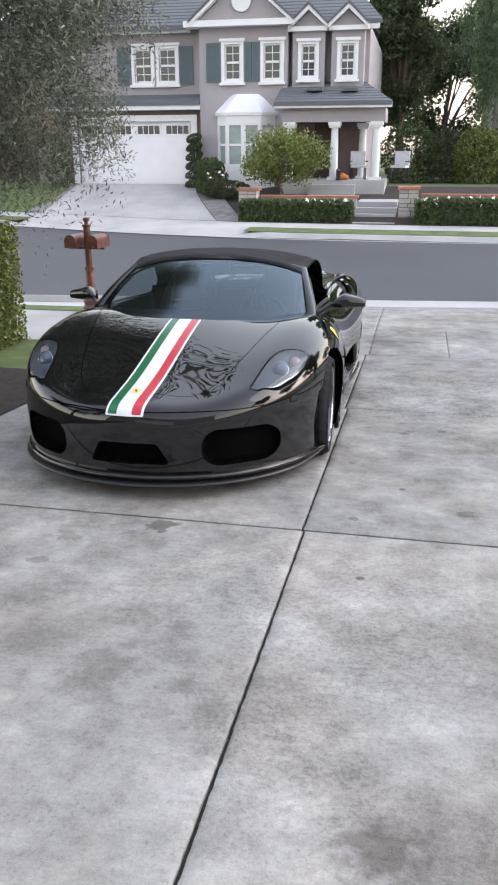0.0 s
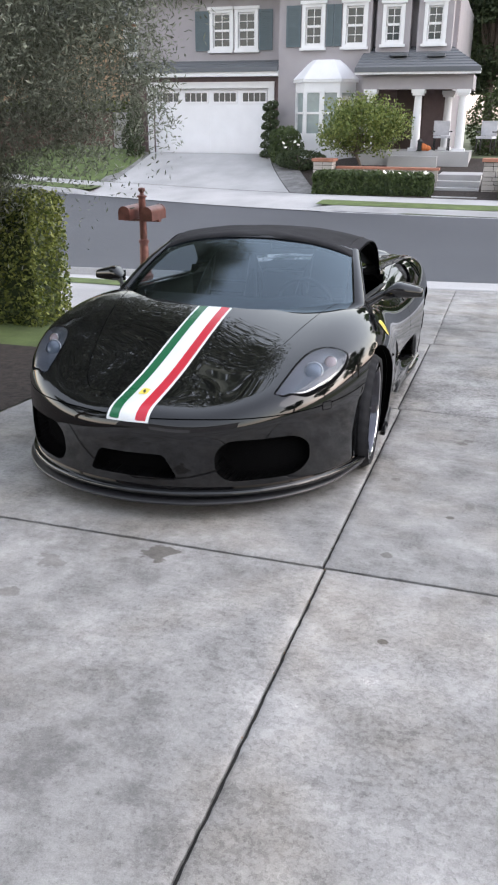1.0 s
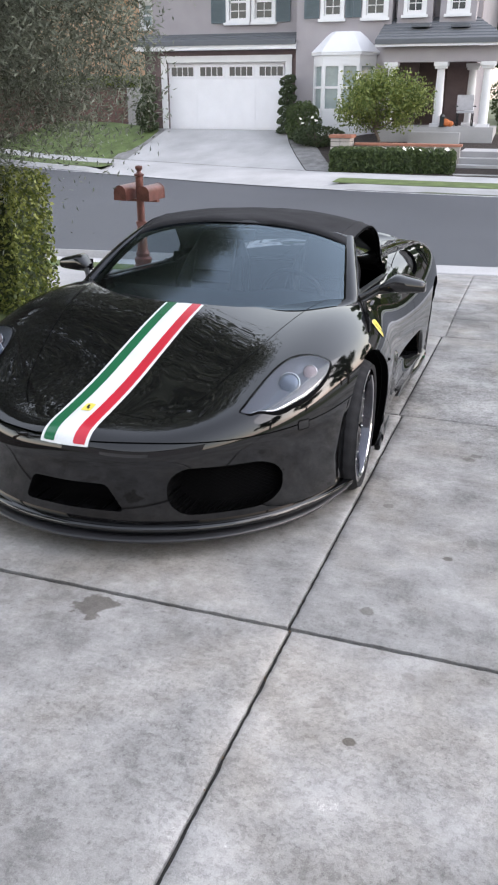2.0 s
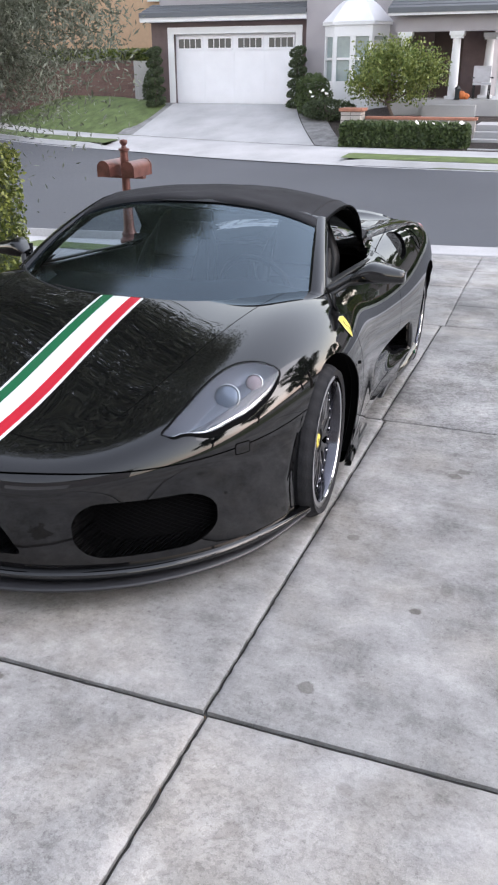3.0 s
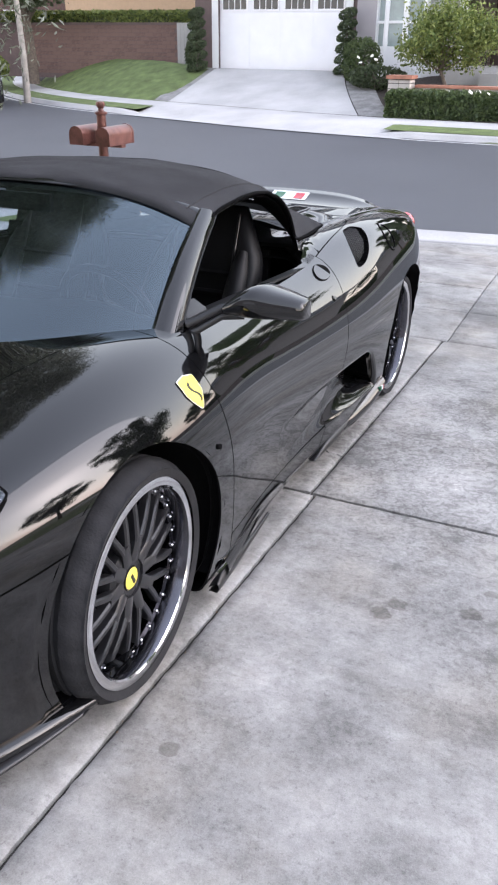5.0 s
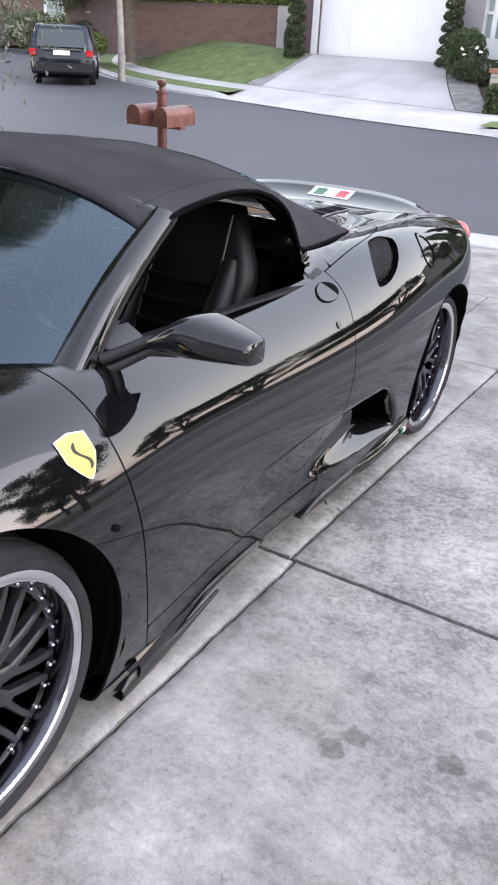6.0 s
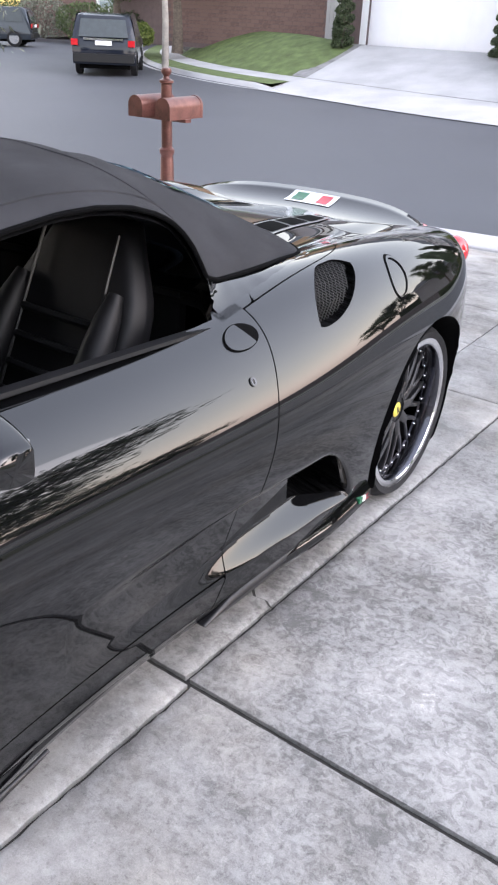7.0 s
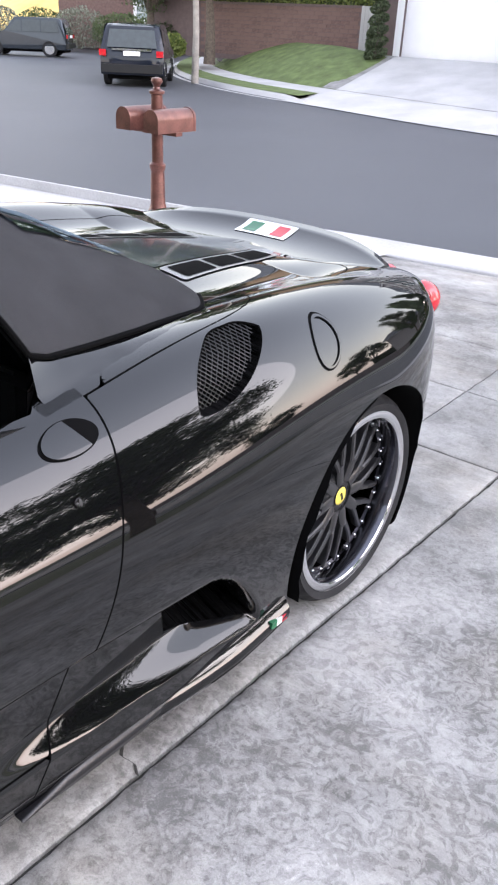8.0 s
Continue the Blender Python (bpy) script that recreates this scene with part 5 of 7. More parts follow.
    stud.free()
    st.materials.append(M["chrome"])
    st.shade_smooth()
    for i in range(30):
        o = attach("rim_stud", st, root)
        o.rotation_euler = (2 * math.pi * (i + 0.5) / 30, 0, 0)
    bm = bmesh.new()
    lathe(bm, ((0.07, -hub_in - 0.05), (0.165, -hub_in - 0.05), (0.165, -hub_in - 0.075), (0.07, -hub_in - 0.075)), "x", 48, (0, 0, 0), False)
    part("brake_disc", bm, M["barrel"], root)
    bm = bmesh.new()
    tube(bm, [(-hub_in - 0.055, 0.14 * math.cos(a), 0.14 * math.sin(a)) for a in np.linspace(2.6, 3.9, 7)], [0.02, 0.034, 0.036, 0.036, 0.036, 0.034, 0.02], 8)
    part("brake_calliper", bm, M["trim_black"], root, "", True)
    bm = bmesh.new()
    lathe(bm, ((rim - 0.05, -width + 0.02), (0.0, -width + 0.02)), "x", 32)
    part("back_plate", bm, M["liner"], root)
    return root


for s in (1, -1):
    wheel("wheel", RF, 0.272, 0.205, 0.050, (s * 0.948, *WF), s, 2.0)
    wheel("wheel", RR, 0.290, 0.29, 0.062, (s * 0.906, *WR), s)
    for (yc, zc), r in ((WF, 0.376), (WR, 0.389)):
        rows = []
        for a in np.linspace(-0.45, math.pi + 0.45, 33):
            y, z = yc + r * math.cos(a), zc + r * math.sin(a)
            p = np.array((0.0, y, z))
            xs = np.linspace(0.5, 1.05, 56)
            fv = body(np.stack([xs, np.full(56, y), np.full(56, z)], -1))
            edge = xs[np.argmax(fv > 0)] if (fv > 0).any() and fv[0] < 0 else 0.9
            rows.append([(s * (edge - 0.006), y, z), (s * (edge - 0.03), y, z), (s * 0.6, y, z), (s * 0.6, yc + 0.02 * math.cos(a), zc)])
        V, F = grid_mesh(np.array(rows))
        attach("wheel_arch_liner", np_mesh("wheel_arch_liner", V, F[:, ::s], M["liner"]), car)

# ---- windscreen, pillars, soft top ----
def ws(u, v):
    """A point of the windscreen: u from side to side, v from the foot up."""
    x0, x1 = 0.735 * u, 0.620 * u
    foot = np.array((x0, 1.455 + 0.25 * x0 * x0 + 0.62 * x0 ** 4, 0.788 + 0.07 * x0 * x0 + 0.04 * x0 ** 4))
    head = np.array((x1, 2.215 + 0.065 * u * u, 1.195 - 0.050 * u ** 4 - 0.02 * u * u))
    p = foot + (head - foot) * v
    bulge = 0.030 * math.sin(math.pi * v) * (1 - 0.3 * u * u)
    return p + np.array((0.0, -0.45 * bulge, 0.9 * bulge))


V, F = grid_mesh(np.array([[ws(u, v) for v in np.linspace(0, 1, 17)] for u in np.linspace(-1, 1, 33)]))
screen = attach("windscreen", np_mesh("windscreen", V, F[:, ::-1], M["windscreen"], True), car, "curved tinted windscreen")
V, F = grid_mesh(np.array([[ws(u, v) + (0, 0.002, -0.004) for v in (0.0, 0.02, 0.045)] for u in np.linspace(-1, 1, 33)]))
attach("screen_band", np_mesh("screen_band", V, F, M["trim_black"], True), screen)
V, F = grid_mesh(np.array([[ws(u, v) + (0, 0.002, -0.004) for v in (0.95, 0.975, 1.0)] for u in np.linspace(-1, 1, 33)]))
attach("screen_band", np_mesh("screen_band", V, F, M["trim_black"], True), screen)
for s in (1, -1):
    rows = []
    for v in np.linspace(-0.05, 1.03, 15):
        p = ws(s * 1.0, v)
        w = 0.070 - 0.026 * v
        rows.append([p + (s * -0.006, 0.0, 0.006), p + (s * 0.010, -0.004, 0.016), p + (s * w * 0.75, 0.016, 0.010), p + (s * w, 0.042, -0.012), p + (s * w * 0.8, 0.06, -0.035), p + (s * 0.0, 0.05, -0.04)])
    V, F = grid_mesh(np.array(rows))
    attach("windscreen_pillar", np_mesh("windscreen_pillar", V, F[:, ::s], M["paint"], True), car)
rows = []
for u in np.linspace(-1.05, 1.05, 31):
    p = ws(max(-1, min(1, u)), 1.0) + (0.04 * (u - max(-1, min(1, u))), 0, 0)
    rows.append([p + (0, -0.012, 0.002), p + (0, 0.0, 0.014), p + (0, 0.03, 0.018), p + (0, 0.06, 0.004), p + (0, 0.05, -0.03)])
V, F = grid_mesh(np.array(rows))
attach("windscreen_header", np_mesh("windscreen_header", V, F, M["paint"], True), car)

top_c = spline((2.22, 2.42, 2.65, 2.85, 3.05, 3.25, 3.45, 3.65, 3.80, 3.90), (1.218, 1.243, 1.252, 1.247, 1.225, 1.180, 1.115, 1.035, 0.985, 0.965))
edge_x = spline((2.22, 2.5, 2.7, 2.87, 2.97, 3.05, 3.17, 3.35, 3.55, 3.63, 3.70, 3.80), (0.650, 0.668, 0.678, 0.684, 0.690, 0.686, 0.671, 0.645, 0.612, 0.595, 0.54, 0.42))
edge_z = lambda y: float(np.interp(y, (2.22, 2.267, 2.373, 2.524, 2.62, 2.72, 2.821, 2.87, 2.907, 2.945, 2.976, 3.01, 3.06, 3.17, 3.63, 3.90), (1.095, 1.106, 1.142, 1.169, 1.175, 1.170, 1.146, 1.122, 1.096, 1.058, 1.018, 0.972, 0.957, 0.953, 0.946, 0.940)))


def top_point(y, v, lift=0.0):
    zc, xe, ze = float(top_c(y)) + lift, float(edge_x(y)), edge_z(y)
    a = abs(v)
    p = 2.3 + 0.5 * max(0.0, 1 - (y - 2.28) / 1.0)
    wave = 0.0035 * math.sin(19 * y + 4 * v) * math.sin(7 * v + 3 * y) + 0.003 * math.sin(43 * (y - 2.3 + 0.3 * a))
    return (xe * v, y, ze + (zc - ze) * max(0.0, 1 - a ** p) ** 0.80 + wave * (1 - a))


ys = np.concatenate([np.linspace(2.22, 2.84, 18), np.linspace(2.86, 3.12, 22), np.linspace(3.15, 3.74, 24)])
vs = np.sign(np.linspace(-1, 1, 61)) * (1 - (1 - np.abs(np.linspace(-1, 1, 61))) ** 1.5)
outer = [[top_point(y, v) for v in vs] for y in ys]
outer = [[(x, y - 0.004, z - 0.035) for x, y, z in outer[0]], [(x, y - 0.010, z - 0.012) for x, y, z in outer[0]]] + outer
V, F = grid_mesh(np.array(outer))
mid = V[F].mean(1)
open_back = (mid[:, 1] > 3.28) & (mid[:, 1] < 3.60) & (np.abs(mid[:, 0]) < 0.33)
F = F[~open_back]
soft = attach("soft_top", np_mesh("soft_top", V, F, M["cloth"], True), car, "raised black cloth soft top")
inn = [[(x * 0.985, y, z - 0.018) for x, y, z in row] for row in outer]
V, F = grid_mesh(np.array(inn))
F = F[~open_back]
attach("roof_lining", np_mesh("roof_lining", V, F[:, ::-1], M["leather"], True), soft)
for s in (1, -1):
    bm = bmesh.new()
    pts = [(s * float(edge_x(y)), y, edge_z(y)) for y in ys]
    tube(bm, pts, 0.0065, 8)
    part("window_seal", bm, M["liner"], soft, "", True)
    bm = bmesh.new()
    tube(bm, [top_point(y, s * 0.90, 0.0) for y in np.linspace(2.26, 2.98, 20)], 0.004, 6)
    part("seam", bm, M["cloth"], soft, "", True)
    V, F = grid_mesh(np.array([[(s * (0.735 - 0.10 * k), 2.965 + 0.085 * k + 0.02 * j, 0.868 + 0.05 * k + 0.055 * j * (1 - k)) for k in np.linspace(0, 1, 6)] for j in np.linspace(0, 1, 5)]))
    attach("quarter_trim", np_mesh("quarter_trim", V, F[:, ::-s], M["chrome"], True), car, "small metal corner trim behind the side window")
    rows = []
    for y in np.linspace(3.005, 3.60, 30):
        xe, ze = float(edge_x(y)), edge_z(y)
        row = [(s * (xe - 0.02), y, ze - 0.006), (s * (xe + 0.006), y, ze - 0.008)]
        for d in (0.03, 0.055):
            zs = np.linspace(0.80, 1.0, 81)
            f = body(np.stack([np.full(81, xe + d), np.full(81, y), zs], -1))
            zb = zs[np.argmax(f > 0)]
            row.append((s * (xe + d), y, zb + (0.004 if d < 0.05 else -0.004)))
        rows.append(row)
    V, F = grid_mesh(np.array(rows))
    attach("top_ledge", np_mesh("top_ledge", V, F[:, ::s], M["paint"], True), car, "painted ledge below the cloth edge")
bm = bmesh.new()
tube(bm, [top_point(2.90, v, 0.0) for v in np.linspace(-0.93, 0.93, 30)], 0.004, 6)
part("seam", bm, M["cloth"], soft, "", True)
# rear window in the soft top
V, F = grid_mesh(np.array([[np.array(top_point(y, v)) + (0, 0.004, 0.006) for v in np.linspace(-0.56, 0.56, 15)] for y in np.linspace(3.26, 3.64, 9)]))
attach("rear_window", np_mesh("rear_window", V, F, M["windscreen"], True), soft, "small rear window")

# ---- cabin ----
M["dash"] = mat("dashboard_leather", (0.008, 0.008, 0.009), 0.7, spec=0.2, vary=0.1)
part("cabin_floor", boxes((-0.72, 0.72, 1.7, 3.1, 0.16, 0.20)), M["liner"], car)
part("bulkhead", boxes((-0.55, 0.55, 3.08, 3.11, 0.2, 0.90)), M["leather"], car, bevel=0.01)
rows = []
for x in np.linspace(-0.70, 0.70, 29):
    hood = 0.035 * math.exp(-((x - 0.36) / 0.16) ** 2)
    y0 = 1.52 + 0.30 * x * x + 0.9 * x ** 4
    rows.append([(x, y0, 0.765), (x, y0 + 0.15, 0.80), (x, 1.99, 0.83 + hood), (x, 2.04, 0.82 + hood), (x, 2.03, 0.74), (x, 1.96, 0.55), (x, 1.93, 0.3)])
V, F = grid_mesh(np.array(rows))
attach("dashboard", np_mesh("dashboard", V, F, M["dash"], True), car, "dark leather dashboard")
for s in (1, -1):
    part("door_lining", boxes((s * 0.735 - 0.015, s * 0.735 + 0.015, 1.95, 2.97, 0.25, 0.85)), M["leather"], car, bevel=0.006)
    part("belt_seal", boxes((s * 0.752 - 0.014, s * 0.752 + 0.014, 1.93, 2.97, 0.858, 0.868)), M["trim_black"], car)
    seat = new("seat")
    seat.parent = car
    seat["label"] = "black leather bucket seat"
    cxs = s * 0.37
    def cushion(name, rows_fn, label=""):
        V, F = grid_mesh(np.array(rows_fn))
        attach(name, np_mesh(name, V, F, M["leather"], True), seat, label)
    back_rows, base_rows = [], []
    for k in np.linspace(0, 1, 16):
        y, z = 2.72 + 0.24 * k, 0.42 + 0.66 * k
        w = 0.25 - 0.03 * k if k < 0.68 else 0.235 - 0.33 * (k - 0.68)
        bol = 0.075 * (1 - max(0, k - 0.55) * 2.0)
        ring = []
        for a in np.linspace(0, 2 * math.pi, 25):
            c, sn = math.cos(a), math.sin(a)
            d = 0.05 + max(0, bol) * abs(c) ** 3
            ring.append((cxs + w * np.sign(c) * abs(c) ** 0.6, y - d * (1 if sn > 0 else -0.9) * abs(sn) ** 0.7, z))
        back_rows.append(ring)
    back_rows.append([(cxs, 2.97, 1.085)] * 25)
    cushion("backrest", back_rows)
    for k in np.linspace(0, 1, 10):
        y = 2.24 + 0.50 * k
        w = 0.24 + 0.02 * k
        ring = []
        for a in np.linspace(0, 2 * math.pi, 25):
            c, sn = math.cos(a), math.sin(a)
            ring.append((cxs + w * np.sign(c) * abs(c) ** 0.6, y, 0.36 - 0.03 * k + (0.075 + 0.05 * abs(c) ** 3) * np.sign(sn) * abs(sn) ** 0.7))
        base_rows.append(ring)
    base_rows = [[(cxs, 2.22, 0.36)] * 25] + base_rows
    cushion("seat_cushion", base_rows)
    for e in (-1, 1):
        bm = bmesh.new()
        tube(bm, [(cxs + e * (0.200 - 0.03 * k), 2.615 + 0.22 * k - 0.02 * math.sin(3 * k), 0.46 + 0.46 * k) for k in np.linspace(0, 1, 9)], [0.03, 0.045, 0.05, 0.05, 0.05, 0.048, 0.042, 0.035, 0.02], 12)
        part("side_bolster", bm, M["leather"], seat, "", True)
        bm = bmesh.new()
        tube(bm, [(cxs + e * (0.150 - 0.02 * k), 2.648 + 0.235 * k, 0.46 + 0.60 * k) for k in np.linspace(0, 1, 9)], 0.005, 6)
        part("piping", bm, M["trim_black"], seat, "", True)
    bm = bmesh.new()
    for k in np.linspace(0.12, 0.62, 5):
        tube(bm, [(cxs + 0.145 * u, 2.652 + 0.235 * k - 0.004 * (1 - u * u), 0.46 + 0.60 * k) for u in np.linspace(-1, 1, 7)], 0.012, 6)
    part("quilted_insert", bm, M["leather"], seat, "", True)
bm = bmesh.new()
c = Vector((0.36, 2.13, 0.80))
tilt = Matrix.Translation(c) @ Matrix.Rotation(radians(-65), 4, "X")
tube(bm, [tilt @ Vector((0.17 * math.cos(a), 0.17 * math.sin(a), 0)) for a in np.linspace(0, 2 * math.pi, 33)], 0.015, 8)
wheel_s = part("steering_wheel", bm, M["leather"], car, "black leather steering wheel", True)
bm = bmesh.new()
for a in (0.2, math.pi - 0.2, -math.pi / 2):
    tube(bm, [tilt @ Vector((0, 0, -0.02)), tilt @ Vector((0.165 * math.cos(a), 0.165 * math.sin(a), 0))], [0.03, 0.014], 6)
part("wheel_spokes", bm, M["leather"], wheel_s)
bm = bmesh.new()
lathe(bm, ((0.0, 0.01), (0.05, 0.005), (0.055, -0.03)), "z", 20)
bm.transform(tilt)
part("wheel_boss", bm, M["trim_black"], wheel_s, "", True)
bm = bmesh.new()
box(bm, -0.11, 0.11, 2.18, 2.20, 1.10, 1.16)
part("rear_view_mirror", bm, M["trim_black"], car, bevel=0.008)

# ---- wipers ----
for x0, x1 in ((-0.30, -0.62), (0.18, -0.28)):
    p = [ws(x / 0.735, 0.012 + 0.008 * k) + (0, -0.020, 0.026) for k, x in enumerate(np.linspace(x0, x1, 6))]
    bm = bmesh.new()
    tube(bm, [p[0] + np.array((0.03, -0.03, -0.01))] + p[1:4], [0.007, 0.005, 0.0045, 0.004], 6)
    arm = part("wiper_arm", bm, M["trim_black"], car, "", True)
    bm = bmesh.new()
    q = [ws(x / 0.735, 0.02 + 0.03 * k) + (0, -0.014, 0.022) for k, x in zip(np.linspace(0, 1, 9), np.linspace(x0 + 0.12, x1 - 0.12, 9))]
    tube(bm, q, 0.004, 6)
    part("wiper_blade", bm, M["trim_black"], arm, "", True)

# ---- door mirrors ----
mir_top = spline((0.0, 0.12, 0.3, 0.55, 0.8, 1.0), (0.926, 0.952, 0.980, 0.975, 0.961, 0.948))
mir_low = spline((0.0, 0.3, 0.6, 1.0), (0.894, 0.884, 0.884, 0.890))
mir_fore = spline((0.0, 0.3, 0.6, 1.0), (1.925, 1.925, 1.945, 1.985))
mir_aft = spline((0.0, 0.3, 1.0), (1.99, 2.052, 2.060))
for s in (1, -1):
    short = 0.0 if s > 0 else 0.055  # the far one is folded in a little
    rows = []
    for k in np.concatenate([np.linspace(0, 0.96, 17), (0.985, 1.0)]):
        x = 0.880 + 0.222 * k - short
        tight = 1.0 if k < 0.97 else (0.95 if k < 0.99 else 0.86)
        zt, zl, ya, yb = float(mir_top(k)), float(mir_low(k)), float(mir_fore(k)), float(mir_aft(k))
        zc, yc = (zt + zl) / 2, ya + (yb - ya) * 0.62
        ring = []
        for a in np.linspace(0, 2 * math.pi, 41):
            c, sn = math.cos(a), math.sin(a)
            dy = (yb - yc) * abs(c) ** 0.28 if c > 0 else -(yc - ya) * abs(c) ** 0.8
            dz = (zt - zl) / 2 * np.sign(sn) * abs(sn) ** (0.45 if c > 0 else 0.72)
            ring.append((s * x, yc + dy * tight, zc + dz * tight))
        rows.append(ring)
    rows = [[(s * (0.878 - short), 1.955, 0.91)] * 41] + rows + [[(s * (1.103 - short), 2.02, 0.918)] * 41]
    V, F = grid_mesh(np.array(rows))
    me = np_mesh("door_mirror", V, F[:, ::s], M["paint"], True)
    me.set_sharp_from_angle(angle=radians(40))
    mir = attach("door_mirror", me, car, "gloss black wedge-shaped door mirror on two slim arms")
    bm = bmesh.new()
    box(bm, -0.085, 0.085, 0.0, 0.003, -0.028, 0.028)
    bm.transform(Matrix.Translation((s * (1.0 - short), 2.0605, 0.922)))
    part("mirror_glass", bm, M["lamp_silver"], mir, "mirror glass facing the rear", bevel=0.002)
    for z0, z1, y1 in ((0.862, 0.920, 1.955), (0.832, 0.896, 1.965)):
        bm = bmesh.new()
        tube(bm, [(s * 0.785, 1.885, z0), (s * 0.815, 1.905, z0 + 0.016), (s * (0.865 - short * 0.5), y1 - 0.015, z1 - 0.010), (s * (0.92 - short), y1 + 0.02, z1)], [0.014, 0.012, 0.013, 0.02], 10)
        part("mirror_arm", bm, M["trim_black"], mir, "", True)
    V, F = grid_mesh(np.array([[(s * 0.72, 1.84, 0.80), (s * 0.79, 1.85, 0.81), (s * 0.81, 1.86, 0.79)], [(s * 0.715, 1.94, 0.90), (s * 0.76, 1.95, 0.875), (s * 0.805, 1.95, 0.80)], [(s * 0.72, 2.06, 0.90), (s * 0.755, 2.07, 0.875), (s * 0.79, 2.07, 0.82)]]))
    attach("mirror_foot", np_mesh("mirror_foot", V, F[:, ::s], M["trim_black"], True), mir)


# ---- the camera's side: driveway, hedge, mailbox, tree ----
def slab_material():
    m = bpy.data.materials.new("driveway_concrete")
    m.use_nodes = True
    nt = m.node_tree
    n, ln = nt.nodes, nt.links
    b = n["Principled BSDF"]
    b.inputs["Roughness"].default_value = 0.78
    geo = n.new("ShaderNodeNewGeometry")

    def noise(scale, detail=4, rough=0.6, stretch=None, twist=0.0):
        t = n.new("ShaderNodeTexNoise")
        t.inputs["Scale"].default_value, t.inputs["Detail"].default_value, t.inputs["Roughness"].default_value, t.inputs["Distortion"].default_value = scale, detail, rough, twist
        src = geo.outputs["Position"]
        if stretch:
            mp = n.new("ShaderNodeMapping")
            mp.inputs["Scale"].default_value = stretch
            ln.new(src, mp.inputs[0])
            src = mp.outputs[0]
        ln.new(src, t.inputs["Vector"])
        return t.outputs[0]

    def math_(op, a, c, clamp=False):
        q = n.new("ShaderNodeMath")
        q.operation, q.use_clamp = op, clamp
        for i, v in enumerate((a, c)):
            if isinstance(v, (int, float)):
                q.inputs[i].default_value = v
            else:
                ln.new(v, q.inputs[i])
        return q.outputs[0]

    def ramp(v, p0, p1):
        r = n.new("ShaderNodeMapRange")
        r.inputs[1].default_value, r.inputs[2].default_value = p0, p1
        ln.new(v, r.inputs[0])
        return r.outputs[0]

    blotch = noise(0.9, 6, 0.66)
    cloud = noise(3.6, 6, 0.7)
    brush = noise(11.0, 3, 0.6, (0.5, 3.2, 1))
    grit = noise(70, 5, 0.75)
    speck = noise(260, 2, 0.7)
    info = n.new("ShaderNodeObjectInfo")
    v = math_("SUBTRACT", math_("MULTIPLY", blotch, 0.92), 0.155)
    v = math_("ADD", v, math_("MULTIPLY", cloud, 0.57))
    v = math_("ADD", v, math_("MULTIPLY", brush, 0.13))
    v = math_("ADD", v, math_("MULTIPLY", grit, 0.36))
    v = math_("ADD", v, math_("MULTIPLY", speck, 0.28))
    v = math_("ADD", v, math_("MULTIPLY", info.outputs["Random"], 0.05))
    # rough, worn patches where the skin has flaked off in small crisp pits
    worn = ramp(noise(0.55, 4, 0.55), 0.43, 0.60)
    flake = noise(46, 6, 0.7)
    chips = ramp(flake, 0.515, 0.545)
    pits = ramp(noise(60, 4, 0.65), 0.60, 0.64)
    v = math_("SUBTRACT", v, math_("MULTIPLY", math_("MULTIPLY", worn, chips), 0.09))
    away = n.new("ShaderNodeVectorMath")
    away.operation = "DISTANCE"
    ln.new(geo.outputs["Position"], away.inputs[0])
    away.inputs[1].default_value = (1.0, 3.5, -0.25)
    patch = ramp(math_("ADD", away.outputs["Value"], math_("MULTIPLY", cloud, 0.8)), 2.3, 1.2)
    scabs = ramp(noise(21, 5, 0.62, None, 1.6), 0.47, 0.56)
    v = math_("SUBTRACT", v, math_("MULTIPLY", math_("MULTIPLY", patch, math_("SUBTRACT", scabs, 0.45)), 0.17))
    v = math_("SUBTRACT", v, math_("MULTIPLY", pits, 0.09))
    col = n.new("ShaderNodeValToRGB")
    e = col.color_ramp.elements
    e[0].color = (0.15, 0.146, 0.141, 1)
    e[1].color = (0.70, 0.687, 0.67, 1)
    mid = e.new(0.92)
    mid.color = (0.44, 0.43, 0.419, 1)
    scaled = math_("MULTIPLY", v, 0.735)
    e[0].position, mid.position, e[1].position = 0.56, 0.73, 0.92
    ln.new(scaled, col.inputs[0])
    # a brownish film of dust, uneven over the slabs
    dust = n.new("ShaderNodeMix")
    dust.data_type, dust.blend_type = "RGBA", "MULTIPLY"
    dust.inputs[7].default_value = (0.985, 0.94, 0.875, 1)
    ln.new(ramp(noise(1.3, 5, 0.6), 0.46, 0.66), dust.inputs[0])
    ln.new(col.outputs[0], dust.inputs[6])
    colour = dust.outputs[2]
    # oil drips, dark stains and painted car shade, each with a ragged outline
    warp = n.new("ShaderNodeTexNoise")
    warp.inputs["Scale"].default_value, warp.inputs["Detail"].default_value = 18, 6
    ln.new(geo.outputs["Position"], warp.inputs["Vector"])
    total = None
    for x, y, r, s in STAINS_AND_SHADE:
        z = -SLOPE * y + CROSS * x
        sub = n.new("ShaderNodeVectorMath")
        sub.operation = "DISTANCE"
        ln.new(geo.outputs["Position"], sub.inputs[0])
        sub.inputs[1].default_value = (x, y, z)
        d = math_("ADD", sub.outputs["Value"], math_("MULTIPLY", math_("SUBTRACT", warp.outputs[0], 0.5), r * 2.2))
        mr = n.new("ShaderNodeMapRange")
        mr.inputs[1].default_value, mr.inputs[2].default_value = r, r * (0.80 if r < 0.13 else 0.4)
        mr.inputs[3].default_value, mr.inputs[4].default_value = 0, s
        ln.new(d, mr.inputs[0])
